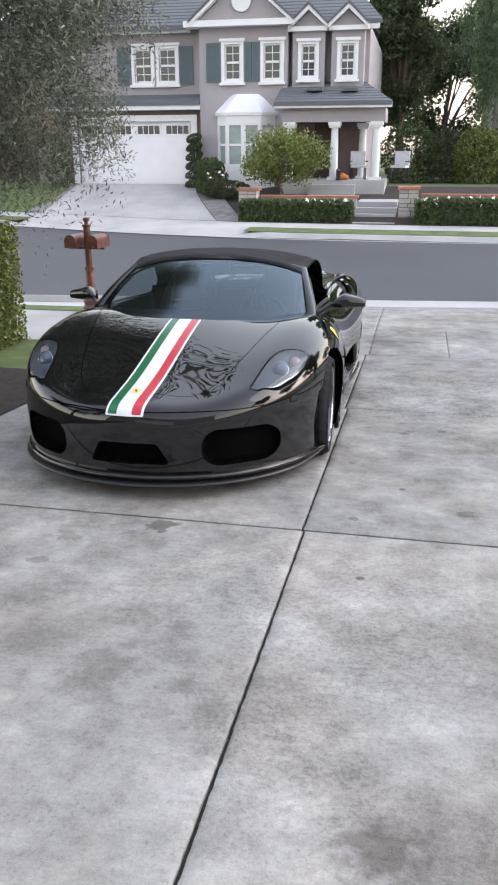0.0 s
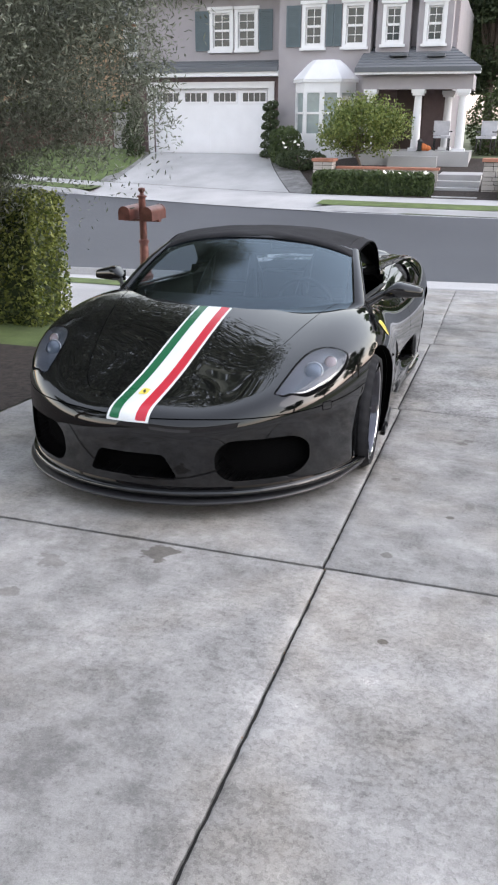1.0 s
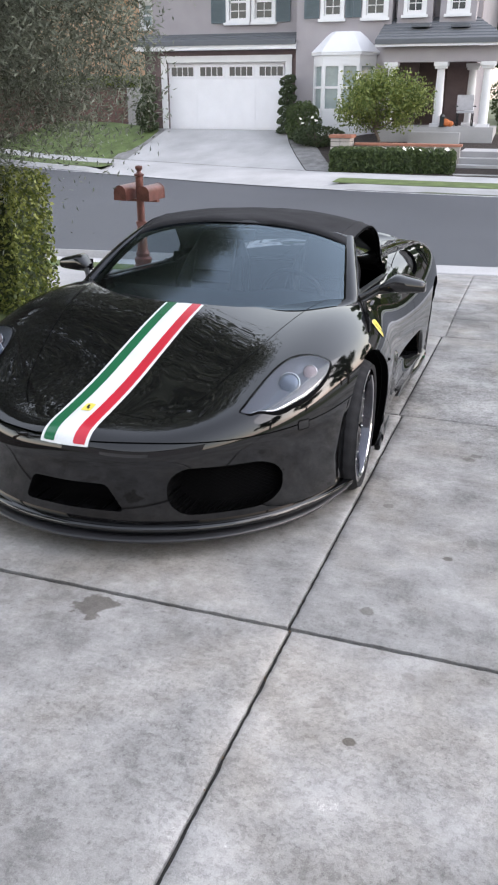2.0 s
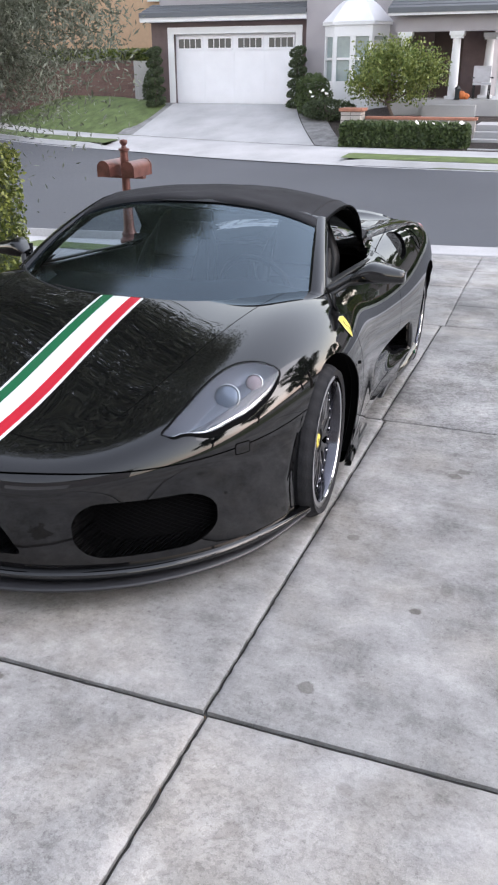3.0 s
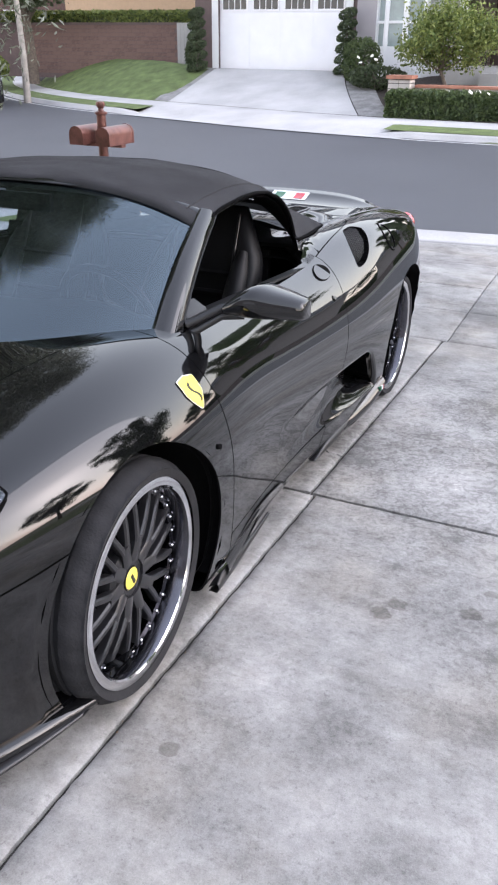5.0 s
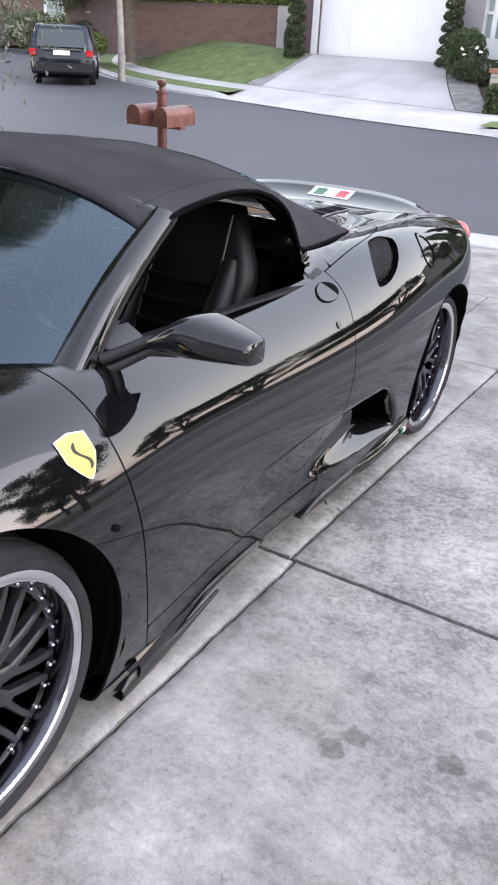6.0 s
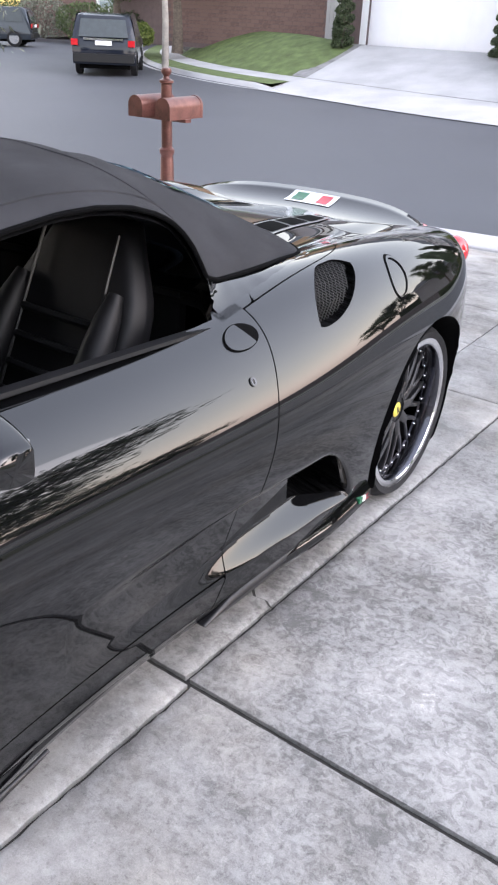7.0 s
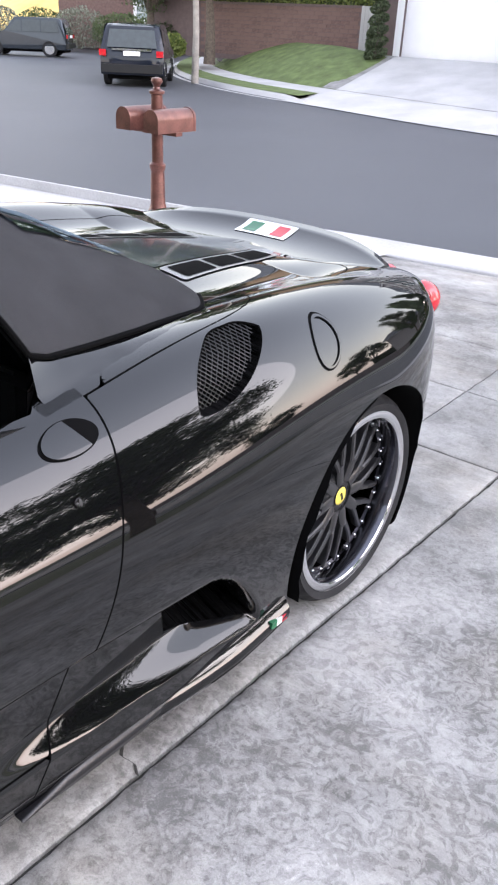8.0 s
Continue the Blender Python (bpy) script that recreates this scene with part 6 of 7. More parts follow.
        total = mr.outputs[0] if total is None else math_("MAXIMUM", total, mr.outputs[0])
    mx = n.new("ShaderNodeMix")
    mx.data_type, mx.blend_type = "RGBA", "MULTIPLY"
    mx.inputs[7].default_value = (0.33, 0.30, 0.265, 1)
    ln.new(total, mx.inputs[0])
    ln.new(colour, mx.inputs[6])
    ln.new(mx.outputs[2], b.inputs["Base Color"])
    bp = n.new("ShaderNodeBump")
    bp.inputs["Strength"].default_value, bp.inputs["Distance"].default_value = 0.55, 0.004
    ln.new(math_("ADD", math_("MULTIPLY", grit, 0.8), math_("SUBTRACT", math_("MULTIPLY", speck, 0.5), math_("MULTIPLY", math_("MULTIPLY", worn, chips), 0.8))), bp.inputs["Height"])
    ln.new(bp.outputs[0], b.inputs["Normal"])
    return m


STAINS_AND_SHADE = [(-0.71, -0.11, 0.085, 0.85), (-1.11, -0.34, 0.07, 0.45), (-1.12, -0.62, 0.045, 0.5), (0.72, 2.09, 0.04, 0.6), (0.46, 1.97, 0.035, 0.55), (0.225, 0.2, 0.035, 0.6), (0.80, 0.4, 0.05, 0.45),
          (0.50, 2.035, 0.04, 0.5), (0.76, 2.235, 0.03, 0.5), (0.465, 0.72, 0.025, 0.8), (0.46, -2.01, 0.14, 0.75), (-0.24, -0.2, 0.16, 0.25), (0.15, 1.17, 0.03, 0.5), (-0.9, -1.2, 0.5, 0.25),
          (0.9, -1.0, 0.45, 0.25), (1.3, 1.2, 0.6, 0.25), (0.35, 3.36, 0.04, 0.3), (1.1, 3.0, 0.07, 0.35), (0.55, 0.9, 0.035, 0.4), (0.31, -0.49, 0.02, 0.9), (-1.6, -0.7, 0.25, 0.25), (0.2, -0.35, 0.035, 0.35), (0.43, -0.14, 0.03, 0.3),
          # broad soft discs: shade painted along the car's flank and nose
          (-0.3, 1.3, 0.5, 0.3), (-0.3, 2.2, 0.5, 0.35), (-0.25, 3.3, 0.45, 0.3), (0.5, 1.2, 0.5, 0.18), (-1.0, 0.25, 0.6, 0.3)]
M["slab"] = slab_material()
drive = thing("driveway", "pale grey concrete driveway in large stained slabs", "driveway", kind="structure")
X_CUTS = (-2.62, 0.0, 2.68, 5.4)
Y_CUTS = (-8.0, -5.34, -2.67, 0.0, 2.666, WALK0, 6.15, WALK1, 8.05, 9.32)
rng = np.random.default_rng(4)


def slab(x0, x1, y0, y1, gx, gy):
    """One slab: worn arrises, top following the ground."""
    pitch = 0.028 if y1 < 5.5 and y0 > -3 and x0 < 2 else 0.06
    nx, ny = max(3, int((x1 - x0) / pitch)), max(3, int((y1 - y0) / pitch))
    a, b = x0 + gx, x1 - gx
    xs = np.concatenate([[a, a + 0.003, a + 0.012], np.linspace(a + 0.05, b - 0.05, nx), [b - 0.012, b - 0.003, b]])
    c, d = y0 + gy, y1 - gy
    ysl = np.concatenate([[c, c + 0.003, c + 0.012], np.linspace(c + 0.05, d - 0.05, ny), [d - 0.012, d - 0.003, d]])
    X, Y = np.meshgrid(xs, ysl, indexing="ij")
    if y0 > 8:
        Y = c + (Y - c) / (d - c) * (near_edge(X) - 0.30 - c)
    Z = near_ground(X, Y)
    dx = np.minimum(X - a, b - X)
    dy = np.minimum(Y - Y[:, :1], Y[:, -1:] - Y)
    drop = np.clip(0.012 - np.minimum(dx, dy), 0, 0.012)
    jit = np.array([[0.25 * noise.noise((x * 9, y * 9, 0.3)) + 0.9 * noise.noise((x * 33, y * 33, 1.3)) for y in Y[0]] for x in X[:, 0]])
    Z = Z - drop * (0.55 + 0.5 * jit) + 0.0
    X = X + np.where(dx < 0.004, jit * 0.0024, 0)
    Y = Y + np.where(dy < 0.004, jit * 0.003, 0)
    P = np.stack([X, Y, Z], -1)
    V, F = grid_mesh(P)
    i = np.arange(len(V)).reshape(X.shape)
    loop = np.concatenate([i[:, 0], i[-1, 1:], i[-2::-1, -1], i[0, -2:0:-1]])
    low = V[loop] - (0, 0, 0.09)
    n0 = len(V)
    k = np.arange(len(loop))
    k2 = (k + 1) % len(loop)
    S = np.stack([loop[k], n0 + k, n0 + k2, loop[k2]], 1)
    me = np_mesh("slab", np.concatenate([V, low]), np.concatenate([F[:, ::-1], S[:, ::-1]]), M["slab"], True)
    me.set_sharp_from_angle(angle=radians(50))
    attach("slab", me, drive)


for i, (x0, x1) in enumerate(zip(X_CUTS, X_CUTS[1:])):
    for y0, y1 in zip(Y_CUTS, Y_CUTS[1:]):
        if y0 < WALK0 - 0.01:
            j = -0.032 if y0 > 2.6 else (-0.010 if y0 > -0.1 else 0.0)  # the long joint steps aside past the second cross joint
            slab(x0 + (j if i else 0), x1 + (0 if i == 2 else j), y0, y1, 0.0065, 0.0105)
        elif y0 < WALK1 - 0.01:
            xm = {0: -0.56, 1: 0.9, 2: 3.9}[i]
            slab(x0, xm, y0, y1, 0.003, 0.004)
            slab(xm, x1, y0, y1, 0.003, 0.004)
        else:
            slab(x0, x1, y0, y1, 0.004, 0.004)
bed = sheet("joint_fill", np.linspace(X_CUTS[0], X_CUTS[-1], 30), (lambda X, U: -8 + U * (near_edge(X) - 0.31 + 8), 60), near_ground, M["joint"], drive, lift=-0.02)
bed["label"] = "dark dirt in the joints"
# a crack from the joint towards the car
bm = bmesh.new()
pts = [(-0.03, 3.07), (-0.06, 3.09), (-0.10, 3.085), (-0.14, 3.13), (-0.20, 3.15), (-0.27, 3.22)]
for (xa, ya), (xb, yb) in zip(pts, pts[1:]):
    w = 0.006
    v = [bm.verts.new((x, y, float(near_ground(x, y)) + 0.0025)) for x, y in ((xa - w, ya), (xa + w, ya), (xb + w, yb), (xb - w, yb))]
    bm.faces.new(v)
part("crack", bm, M["joint"], drive)
# twigs and leaf bits caught in the joint
M["litter"] = mat("litter", (0.20, 0.12, 0.06), 0.9, vary=0.5, scale=40)
pts = []
for k in range(60):
    y = rng.uniform(-2.5, 5.2)
    pts.append((rng.normal(0, 0.006), y, float(near_ground(0, y)) - 0.004))
V, F = leaves(np.array(pts), 0.009, rng, ratio=0.5)
ob = attach("leaf_litter", np_mesh("leaf_litter", V, F, M["litter"]), None)
tagged(ob, "brown leaf crumbs caught in the driveway joint", "leaf litter", kind="stuff")

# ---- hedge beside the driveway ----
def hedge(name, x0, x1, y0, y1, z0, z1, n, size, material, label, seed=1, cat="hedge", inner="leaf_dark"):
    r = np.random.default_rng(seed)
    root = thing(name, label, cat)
    # solid dark core stands in for the shade between the leaves
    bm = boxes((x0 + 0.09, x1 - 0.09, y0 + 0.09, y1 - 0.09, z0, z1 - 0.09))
    part("shade_core", bm, M[inner], root, bevel=0.05)
    d = np.array((x1 - x0, y1 - y0, z1 - z0))
    areas = np.array((d[1] * d[2], d[1] * d[2], d[0] * d[2], d[0] * d[2], d[0] * d[1]))
    face = r.choice(5, n, p=areas / areas.sum())
    P = r.uniform(0, 1, (n, 3)) * d + (x0, y0, z0)
    lump = np.array([noise.noise(p * 3.0) for p in P]) * 0.05 + np.array([noise.noise(p * 9.0) for p in P]) * 0.03
    depth = r.exponential(0.035, n) - lump
    for f, (axis, side) in enumerate(((0, 0), (0, 1), (1, 0), (1, 1), (2, 1))):
        k = face == f
        lo, hi = (x0, y0, z0)[axis], (x1, y1, z1)[axis]
        P[k, axis] = (lo + depth[k]) if side == 0 else (hi - depth[k])
    # rounded upper edges
    ex = np.minimum(P[:, 0] - x0, x1 - P[:, 0])
    ey = np.minimum(P[:, 1] - y0, y1 - P[:, 1])
    e = np.clip(0.2 - np.minimum(ex, ey), 0, 0.2)
    P[:, 2] -= np.where(P[:, 2] > z1 - 0.2, e * e * 2.2, 0)
    V, F = leaves(P, size, r, ratio=0.6)
    ob = attach("leaves", np_mesh("leaves", V, F, M[material]), root)
    ob["kind"] = "stuff"
    return root


def tree(name, at, height, crown, n, size, material, label, seed=1, clumps=30, bark="bark", droop=0.0, squash=(1, 1, 1), trunk=0.16, low=0.35, ratio=0.4, clump_r=0.5):
    """A trunk that forks into limbs, with leaves in loose clumps round their ends."""
    r = np.random.default_rng(seed)
    root = thing(name, label, "tree", Matrix.Translation(at))
    bm = bmesh.new()
    fork = Vector((r.normal(0, 0.1), r.normal(0, 0.1), height * low))
    tube(bm, [(0, 0, -0.3), (0.02, 0.03, height * low * 0.3), fork * 0.7 + Vector((0.05, 0, 0)), fork], [trunk * 1.25, trunk, trunk * 0.85, trunk * 0.75], 10)
    mid = Vector((0, 0, height - crown[2]))
    ends = []
    for k in range(clumps):
        while True:
            q = r.uniform(-1, 1, 3)
            if 0.25 < (q ** 2).sum() < 1:
                break
        e = mid + Vector(q * np.array(crown))
        ends.append(e)
        if k < 16:
            m1 = fork.lerp(e, 0.45) + Vector(r.normal(0, 0.12, 3)) + Vector((0, 0, 0.15 * crown[2]))
            tube(bm, [fork * 0.96, m1, e], [trunk * 0.5, trunk * 0.25, trunk * 0.06], 6)
    part("trunk", bm, M[bark], root, "", True)
    pts = []
    for k in range(n):
        e = ends[r.integers(len(ends))]
        q = np.clip(r.normal(0, clump_r * 0.42, 3), -clump_r * 0.72, clump_r * 0.72)
        if droop:
            q[2] -= abs(r.exponential(droop))
        pts.append((e.x + q[0], e.y + q[1], max(e.z + q[2], 0.15)))
    V, F = leaves(np.array(pts), size, r, droop=droop * 1.5, ratio=ratio)
    ob = attach("crown", np_mesh("crown", V, F, M[material]), root)
    ob["kind"] = "stuff"
    return root


hz = float(near_ground(-4.6, 4.9))
hedge("hedge", -7.6, -4.15, 4.55, 5.28, hz, 1.04, 26000, 0.05, "leaf_hedge", "clipped green hedge beside the driveway", 3)
tree("olive_tree", (-4.75, 3.9, float(near_ground(-4.75, 3.9))), 6.1, (2.5, 1.85, 2.45), 300000, 0.056, "leaf_olive", "grey-green olive tree with drooping twigs beside the driveway", 5, clumps=150, droop=0.14, ratio=0.25, clump_r=0.5, low=0.36)

# ---- mailbox ----
MX, MY = -4.24, 7.53
mz = float(near_ground(MX, MY))
mail = thing("mailbox", "red-brown metal double mailbox on a turned post", "mailbox", Matrix.Translation((MX, MY, mz)))
top = 0.90 - mz
bm = bmesh.new()
lathe(bm, ((0.13, -0.05), (0.13, 0.10), (0.105, 0.13), (0.118, 0.17), (0.118, 0.20), (0.088, 0.23), (0.096, 0.27), (0.078, 0.30), (0.068, 0.34), (0.062, 0.60), (0.058, 0.62), (0.072, 0.65), (0.072, 0.68), (0.052, 0.70), (0.05, top - 0.14),
           (0.066, top - 0.13), (0.066, top - 0.11), (0.034, top - 0.095), (0.026, top - 0.075), (0.044, top - 0.052), (0.050, top - 0.034), (0.042, top - 0.010), (0.0, top)), "z", 28)
part("post", bm, M["copper"], mail, "turned red-brown post with a round finial", True)
for s in (-1, 1):
    bm = bmesh.new()
    L, w, h, r = 0.46, 0.085, 0.10, 0.085
    outline = [(-w, -0.0), (w, -0.0)] + [(w * math.cos(a), h + r * math.sin(a)) for a in np.linspace(0, math.pi, 14)]
    prism(bm, outline, -L / 2, L / 2)
    bm.transform(Matrix.Translation((s * 0.165, -0.02, top - 0.42)) @ Matrix.Rotation(0.0, 4, "Z"))
    bx = part("box", bm, M["copper"], mail, "arched red-brown letter box", True)
    bm = bmesh.new()
    prism(bm, [(x * 1.05, z * 1.03) for x, z in outline], -0.012, 0.012)
    bm.transform(Matrix.Translation((s * 0.165, -0.02 + L / 2, top - 0.42)))
    part("box_door", bm, M["copper"], bx, "", True)
part("bracket", boxes((-0.26, 0.26, -0.04, 0.04, top - 0.45, top - 0.42)), M["copper"], mail)


# ---- garden before the house across the street ----
def pillar(x, y, z0, z1, w=0.62):
    root = thing("garden_pillar", "low stone garden pillar with a pale cap", "pillar", group="garden pillars")
    r = np.random.default_rng(int(x * 10) + 500)
    z = z0
    while z < z1 - 0.12:
        h = min(r.uniform(0.1, 0.17), z1 - 0.1 - z)
        cut = r.uniform(0.35, 0.65)
        for a, b in ((0.0, cut), (cut, 1.0)):
            g = 0.008
            part("stone", boxes((x - w / 2 + a * w + g, x - w / 2 + b * w - g, y - w / 2 - r.uniform(0, 0.015), y + w / 2, z + g, z + h - g)), M["stone"], root)
        z += h
    part("mortar_core", boxes((x - w / 2 + 0.02, x + w / 2 - 0.02, y - w / 2 + 0.02, y + w / 2 - 0.02, z0, z1 - 0.08)), M["joint"], root)
    part("cap", boxes((x - w / 2 - 0.05, x + w / 2 + 0.05, y - w / 2 - 0.05, y + w / 2 + 0.05, z1 - 0.09, z1)), M["terracotta"], root, bevel=0.02)


pillar(-5.22, 23.9, -0.45, 0.66)
pillar(0.1, 23.9, -0.35, 0.74)


def low_wall(x0, x1, y, z0, z1):
    root = thing("garden_wall", "low stone garden wall with a red-brown coping", "wall", group="garden walls")
    r = np.random.default_rng(int(x0 * 7) + 900)
    x = x0
    while x < x1 - 0.05:
        w = min(r.uniform(0.3, 0.55), x1 - x)
        z = z0
        for h in (0.5, 0.5):
            hh = (z1 - 0.07 - z0) * h
            part("stone", boxes((x + 0.008, x + w - 0.008, y - r.uniform(0, 0.02), y + 0.28, z + 0.008, z + hh - 0.008)), M["stone"], root)
            z += hh
        x += w
    part("coping", boxes((x0, x1, y - 0.05, y + 0.33, z1 - 0.07, z1)), M["terracotta"], root, bevel=0.015)


low_wall(-4.85, -1.55, 24.0, -0.3, 0.42)
low_wall(0.5, 6.0, 24.0, -0.3, 0.5)
hedge("box_hedge", -5.35, -1.65, 22.75, 23.55, -0.42, 0.32, 9000, 0.09, "leaf_mid", "clipped dark green box hedge before the low wall", 11)
hedge("rose_hedge", 0.35, 7.5, 22.5, 23.5, -0.42, 0.42, 13000, 0.10, "leaf_mid", "loose green rose hedge before the low wall", 12)


def flowers(at, spread, n, seed):
    r = np.random.default_rng(seed)
    P = np.array(at) + r.uniform(-1, 1, (n, 3)) * np.array(spread)
    V, F = leaves(P, 0.13, r, ratio=0.9)
    ob = attach("rose_blossom", np_mesh("rose_blossom", V, F, M["petal"]), None)
    tagged(ob, "white rose blossoms scattered over a hedge", "flower", kind="stuff")


flowers((2.2, 22.75, 0.35), (2.0, 0.3, 0.14), 70, 2)
flowers((-2.8, 22.9, 0.33), (1.1, 0.2, 0.05), 12, 3)


def bush(name, at, r3, n, size, material, label, seed, cat="shrub"):
    r = np.random.default_rng(seed)
    root = thing(name, label, cat, Matrix.Translation(at))
    d = r.normal(size=(n, 3))
    d /= np.linalg.norm(d, axis=1)[:, None]
    lump = np.array([noise.noise(p * 2.2 + np.array((seed, 0, 0))) for p in d]) * 0.22
    P = d * (1 - r.exponential(0.10, n) + lump)[:, None] * np.array(r3)
    P = P[P[:, 2] > -r3[2] * 0.95]
    P[:, 2] += r3[2]
    V, F = leaves(P, size, r, ratio=0.55)
    ob = attach("leaves", np_mesh("leaves", V, F, M[material]), root)
    ob["kind"] = "stuff"
    bm = bmesh.new()
    for k in range(5):
        a = k * 1.256 + seed
        tube(bm, [(0, 0, 0.02), (0.3 * r3[0] * math.cos(a), 0.3 * r3[1] * math.sin(a), r3[2]), (0.6 * r3[0] * math.cos(a), 0.6 * r3[1] * math.sin(a), 1.5 * r3[2])], [0.05, 0.03, 0.01], 5)
    part("stems", bm, M["bark"], root)
    return root


bush("round_shrub", (-7.35, 26.9, 0.25), (0.62, 0.6, 0.68), 5000, 0.08, "leaf_mid", "rounded green shrub below the bay window", 4)
bush("low_shrub", (-6.6, 26.2, 0.15), (0.9, 0.5, 0.35), 3000, 0.08, "leaf_dark", "low dark shrub below the bay window", 7)
flowers((-7.1, 26.4, 1.1), (0.35, 0.2, 0.2), 8, 5)
tree("citrus_tree", (-4.25, 25.2, float(far_ground(-4.25, 25.2))), 2.35, (1.35, 1.1, 0.72), 12000, 0.10, "leaf_bright", "small yellow-green citrus tree with a broad round crown", 8, clumps=40, trunk=0.06, low=0.32, ratio=0.5, clump_r=0.55)


def topiary(at, height, seed):
    """A clipped spiral: stacked rounds of foliage on one stem."""
    r = np.random.default_rng(seed)
    root = thing("spiral_topiary", "dark green clipped spiral topiary beside the garage", "topiary", Matrix.Translation(at), group="topiaries by the garage")
    bm = bmesh.new()
    tube(bm, [(0, 0, -0.1), (0, 0, height * 0.95)], [0.05, 0.02], 6)
    part("stem", bm, M["bark"], root)
    pts = []
    n = 6
    for k in range(n):
        zc = height * (k + 0.55) / n
        rad = 0.40 - 0.12 * k / n
        d = r.normal(size=(900, 3))
        d /= np.linalg.norm(d, axis=1)[:, None]
        ring = d * (1 - r.exponential(0.08, 900))[:, None] * (rad, rad, height / n * 0.52)
        ring[:, 2] += zc + 0.25 * ring[:, 0]
        pts.append(ring)
    V, F = leaves(np.concatenate(pts), 0.08, r, ratio=0.5)
    ob = attach("leaves", np_mesh("leaves", V, F, M["leaf_dark"]), root)
    ob["kind"] = "stuff"


topiary((-8.28, 28.1, 0.5), 1.95, 21)
topiary((-13.95, 28.2, 0.45), 2.05, 22)

# garden path with steps up to the porch
path = thing("garden_path", "pale stone garden path with shallow steps to the porch", "path", kind="structure")
for k, (y0, y1, z) in enumerate(((22.7, 23.6, -0.33), (23.6, 24.1, -0.14), (24.1, 24.6, 0.03), (24.6, 26.9, 0.2))):
    part("step", boxes((-1.62, -0.28, y0, y1, z - 0.2, z)), M["far_concrete"], path, bevel=0.015)

# porch things, small and far
def porch_chair(x, y, turn, m):
    root = thing("porch_chair", "dark metal porch chair with pale cushions", "chair", pose(x, y, 0.82, 0, 0, turn), group="porch chairs")
    for sx in (-0.25, 0.25):
        for sy in (-0.24, 0.24):
            part("leg", boxes((sx - 0.02, sx + 0.02, sy - 0.02, sy + 0.02, 0, 0.42)), M["trim_black"], root)
    part("seat", boxes((-0.28, 0.28, -0.27, 0.27, 0.42, 0.50)), m, root, bevel=0.02)
    part("backrest", boxes((-0.28, 0.28, 0.25, 0.33, 0.51, 1.0)), m, root, bevel=0.02)
    for sx in (-0.30, 0.30):
        part("armrest", boxes((sx - 0.03, sx + 0.03, -0.25, 0.25, 0.62, 0.66)), M["trim_black"], root)
M["cushion"] = mat("cushion", (0.55, 0.55, 0.58), 0.9)
porch_chair(-1.9, 28.2, 10, M["cushion"])
porch_chair(-0.35, 27.9, -15, M["cushion"])
porch_chair(-4.0, 28.5, 0, M["brown_siding"])
for x, y, z, r, m in ((-2.45, 27.35, 0.82, 0.16, "orange"), (-2.3, 27.4, 0.82, 0.12, "orange")):
    root = thing("pumpkin", "orange pumpkin on the porch", "pumpkin", Matrix.Translation((x, y, z)), group="porch pumpkins")
    rows = []
    for b in np.linspace(-1.5, 1.5, 11):
        rows.append([(r * math.cos(b) * (1 + 0.06 * math.cos(8 * a)) * math.cos(a), r * math.cos(b) * (1 + 0.06 * math.cos(8 * a)) * math.sin(a), r * 0.8 * (math.sin(b) + 1)) for a in np.linspace(0, 2 * math.pi, 33)])
    V, F = grid_mesh(np.array(rows))
    attach("fruit", np_mesh("fruit", V, F, M[m], True), root)
    bm = bmesh.new()
    tube(bm, [(0, 0, r * 1.55), (0.02, 0, r * 1.9)], [0.025, 0.015], 6)
    part("stalk", bm, M["bark"], root)
lan = thing("porch_lantern", "dark metal lantern at the foot of a column", "lantern", Matrix.Translation((-2.55, 27.18, 0.82)))
part("base", boxes((-0.09, 0.09, -0.09, 0.09, 0, 0.04)), M["trim_black"], lan)
part("glass_body", boxes((-0.07, 0.07, -0.07, 0.07, 0.04, 0.32)), M["dark_glass"], lan)
bm = bmesh.new()
lathe(bm, ((0.11, 0.32), (0.02, 0.42), (0.0, 0.43)), "z", 4)
part("roof", bm, M["trim_black"], lan)
# flag on the column
flag = thing("flag", "small striped flag on a short pole by the porch", "flag", Matrix.Translation((-4.75, 28.2, 1.6)))
bm = bmesh.new()
tube(bm, [(0, 0.3, 0.2), (0, -0.25, 0.85)], 0.012, 6)
part("pole", bm, M["trim_white"], flag)
V, F = grid_mesh(np.array([[(0.03 * math.sin(6 * k), -0.22 + 0.32 * k, 0.80 - 0.35 * k - 0.55 * j) for j in np.linspace(0, 1, 6)] for k in np.linspace(0, 1, 8)]))
M["flag_cloth"] = mat("flag_cloth", (0.40, 0.22, 0.26), 0.8, vary=0.4, scale=9)
attach("cloth", np_mesh("cloth", V, F, M["flag_cloth"], True), flag)

# ---- left of the house: brick garden wall, gate, neighbours ----
bw = thing("brick_garden_wall", "long brown brick garden wall behind the lawn", "wall")
part("wall_body", boxes((-27, -16.15, 31.0, 31.25, 0.0, 2.05)), M["brown_siding"], bw)
bsm = {}
for w in (0.39, 0.19):
    bm = boxes((0.006, w, -0.012, 0.0, 0.006, 0.135))
    me = bpy.data.meshes.new("brick")
    bm.to_mesh(me)
    bm.free()
    me.materials.append(M["brick_far"])
    bsm[w] = me
count = 0
for row in range(13):
    x = -24.2 + (0.2 if row % 2 else 0.0)
    while x < -16.6 and count < 290:
        o = attach("brick", bsm[0.39], bw)
        o.location = (x, 31.0, 0.18 + row * 0.143)
        x += 0.4
        count += 1
part("coping", boxes((-27, -16.1, 30.95, 31.3, 2.05, 2.12)), M["brown_siding"], bw)
gate = thing("side_gate", "pale grey boarded side gate between wall and house", "gate")
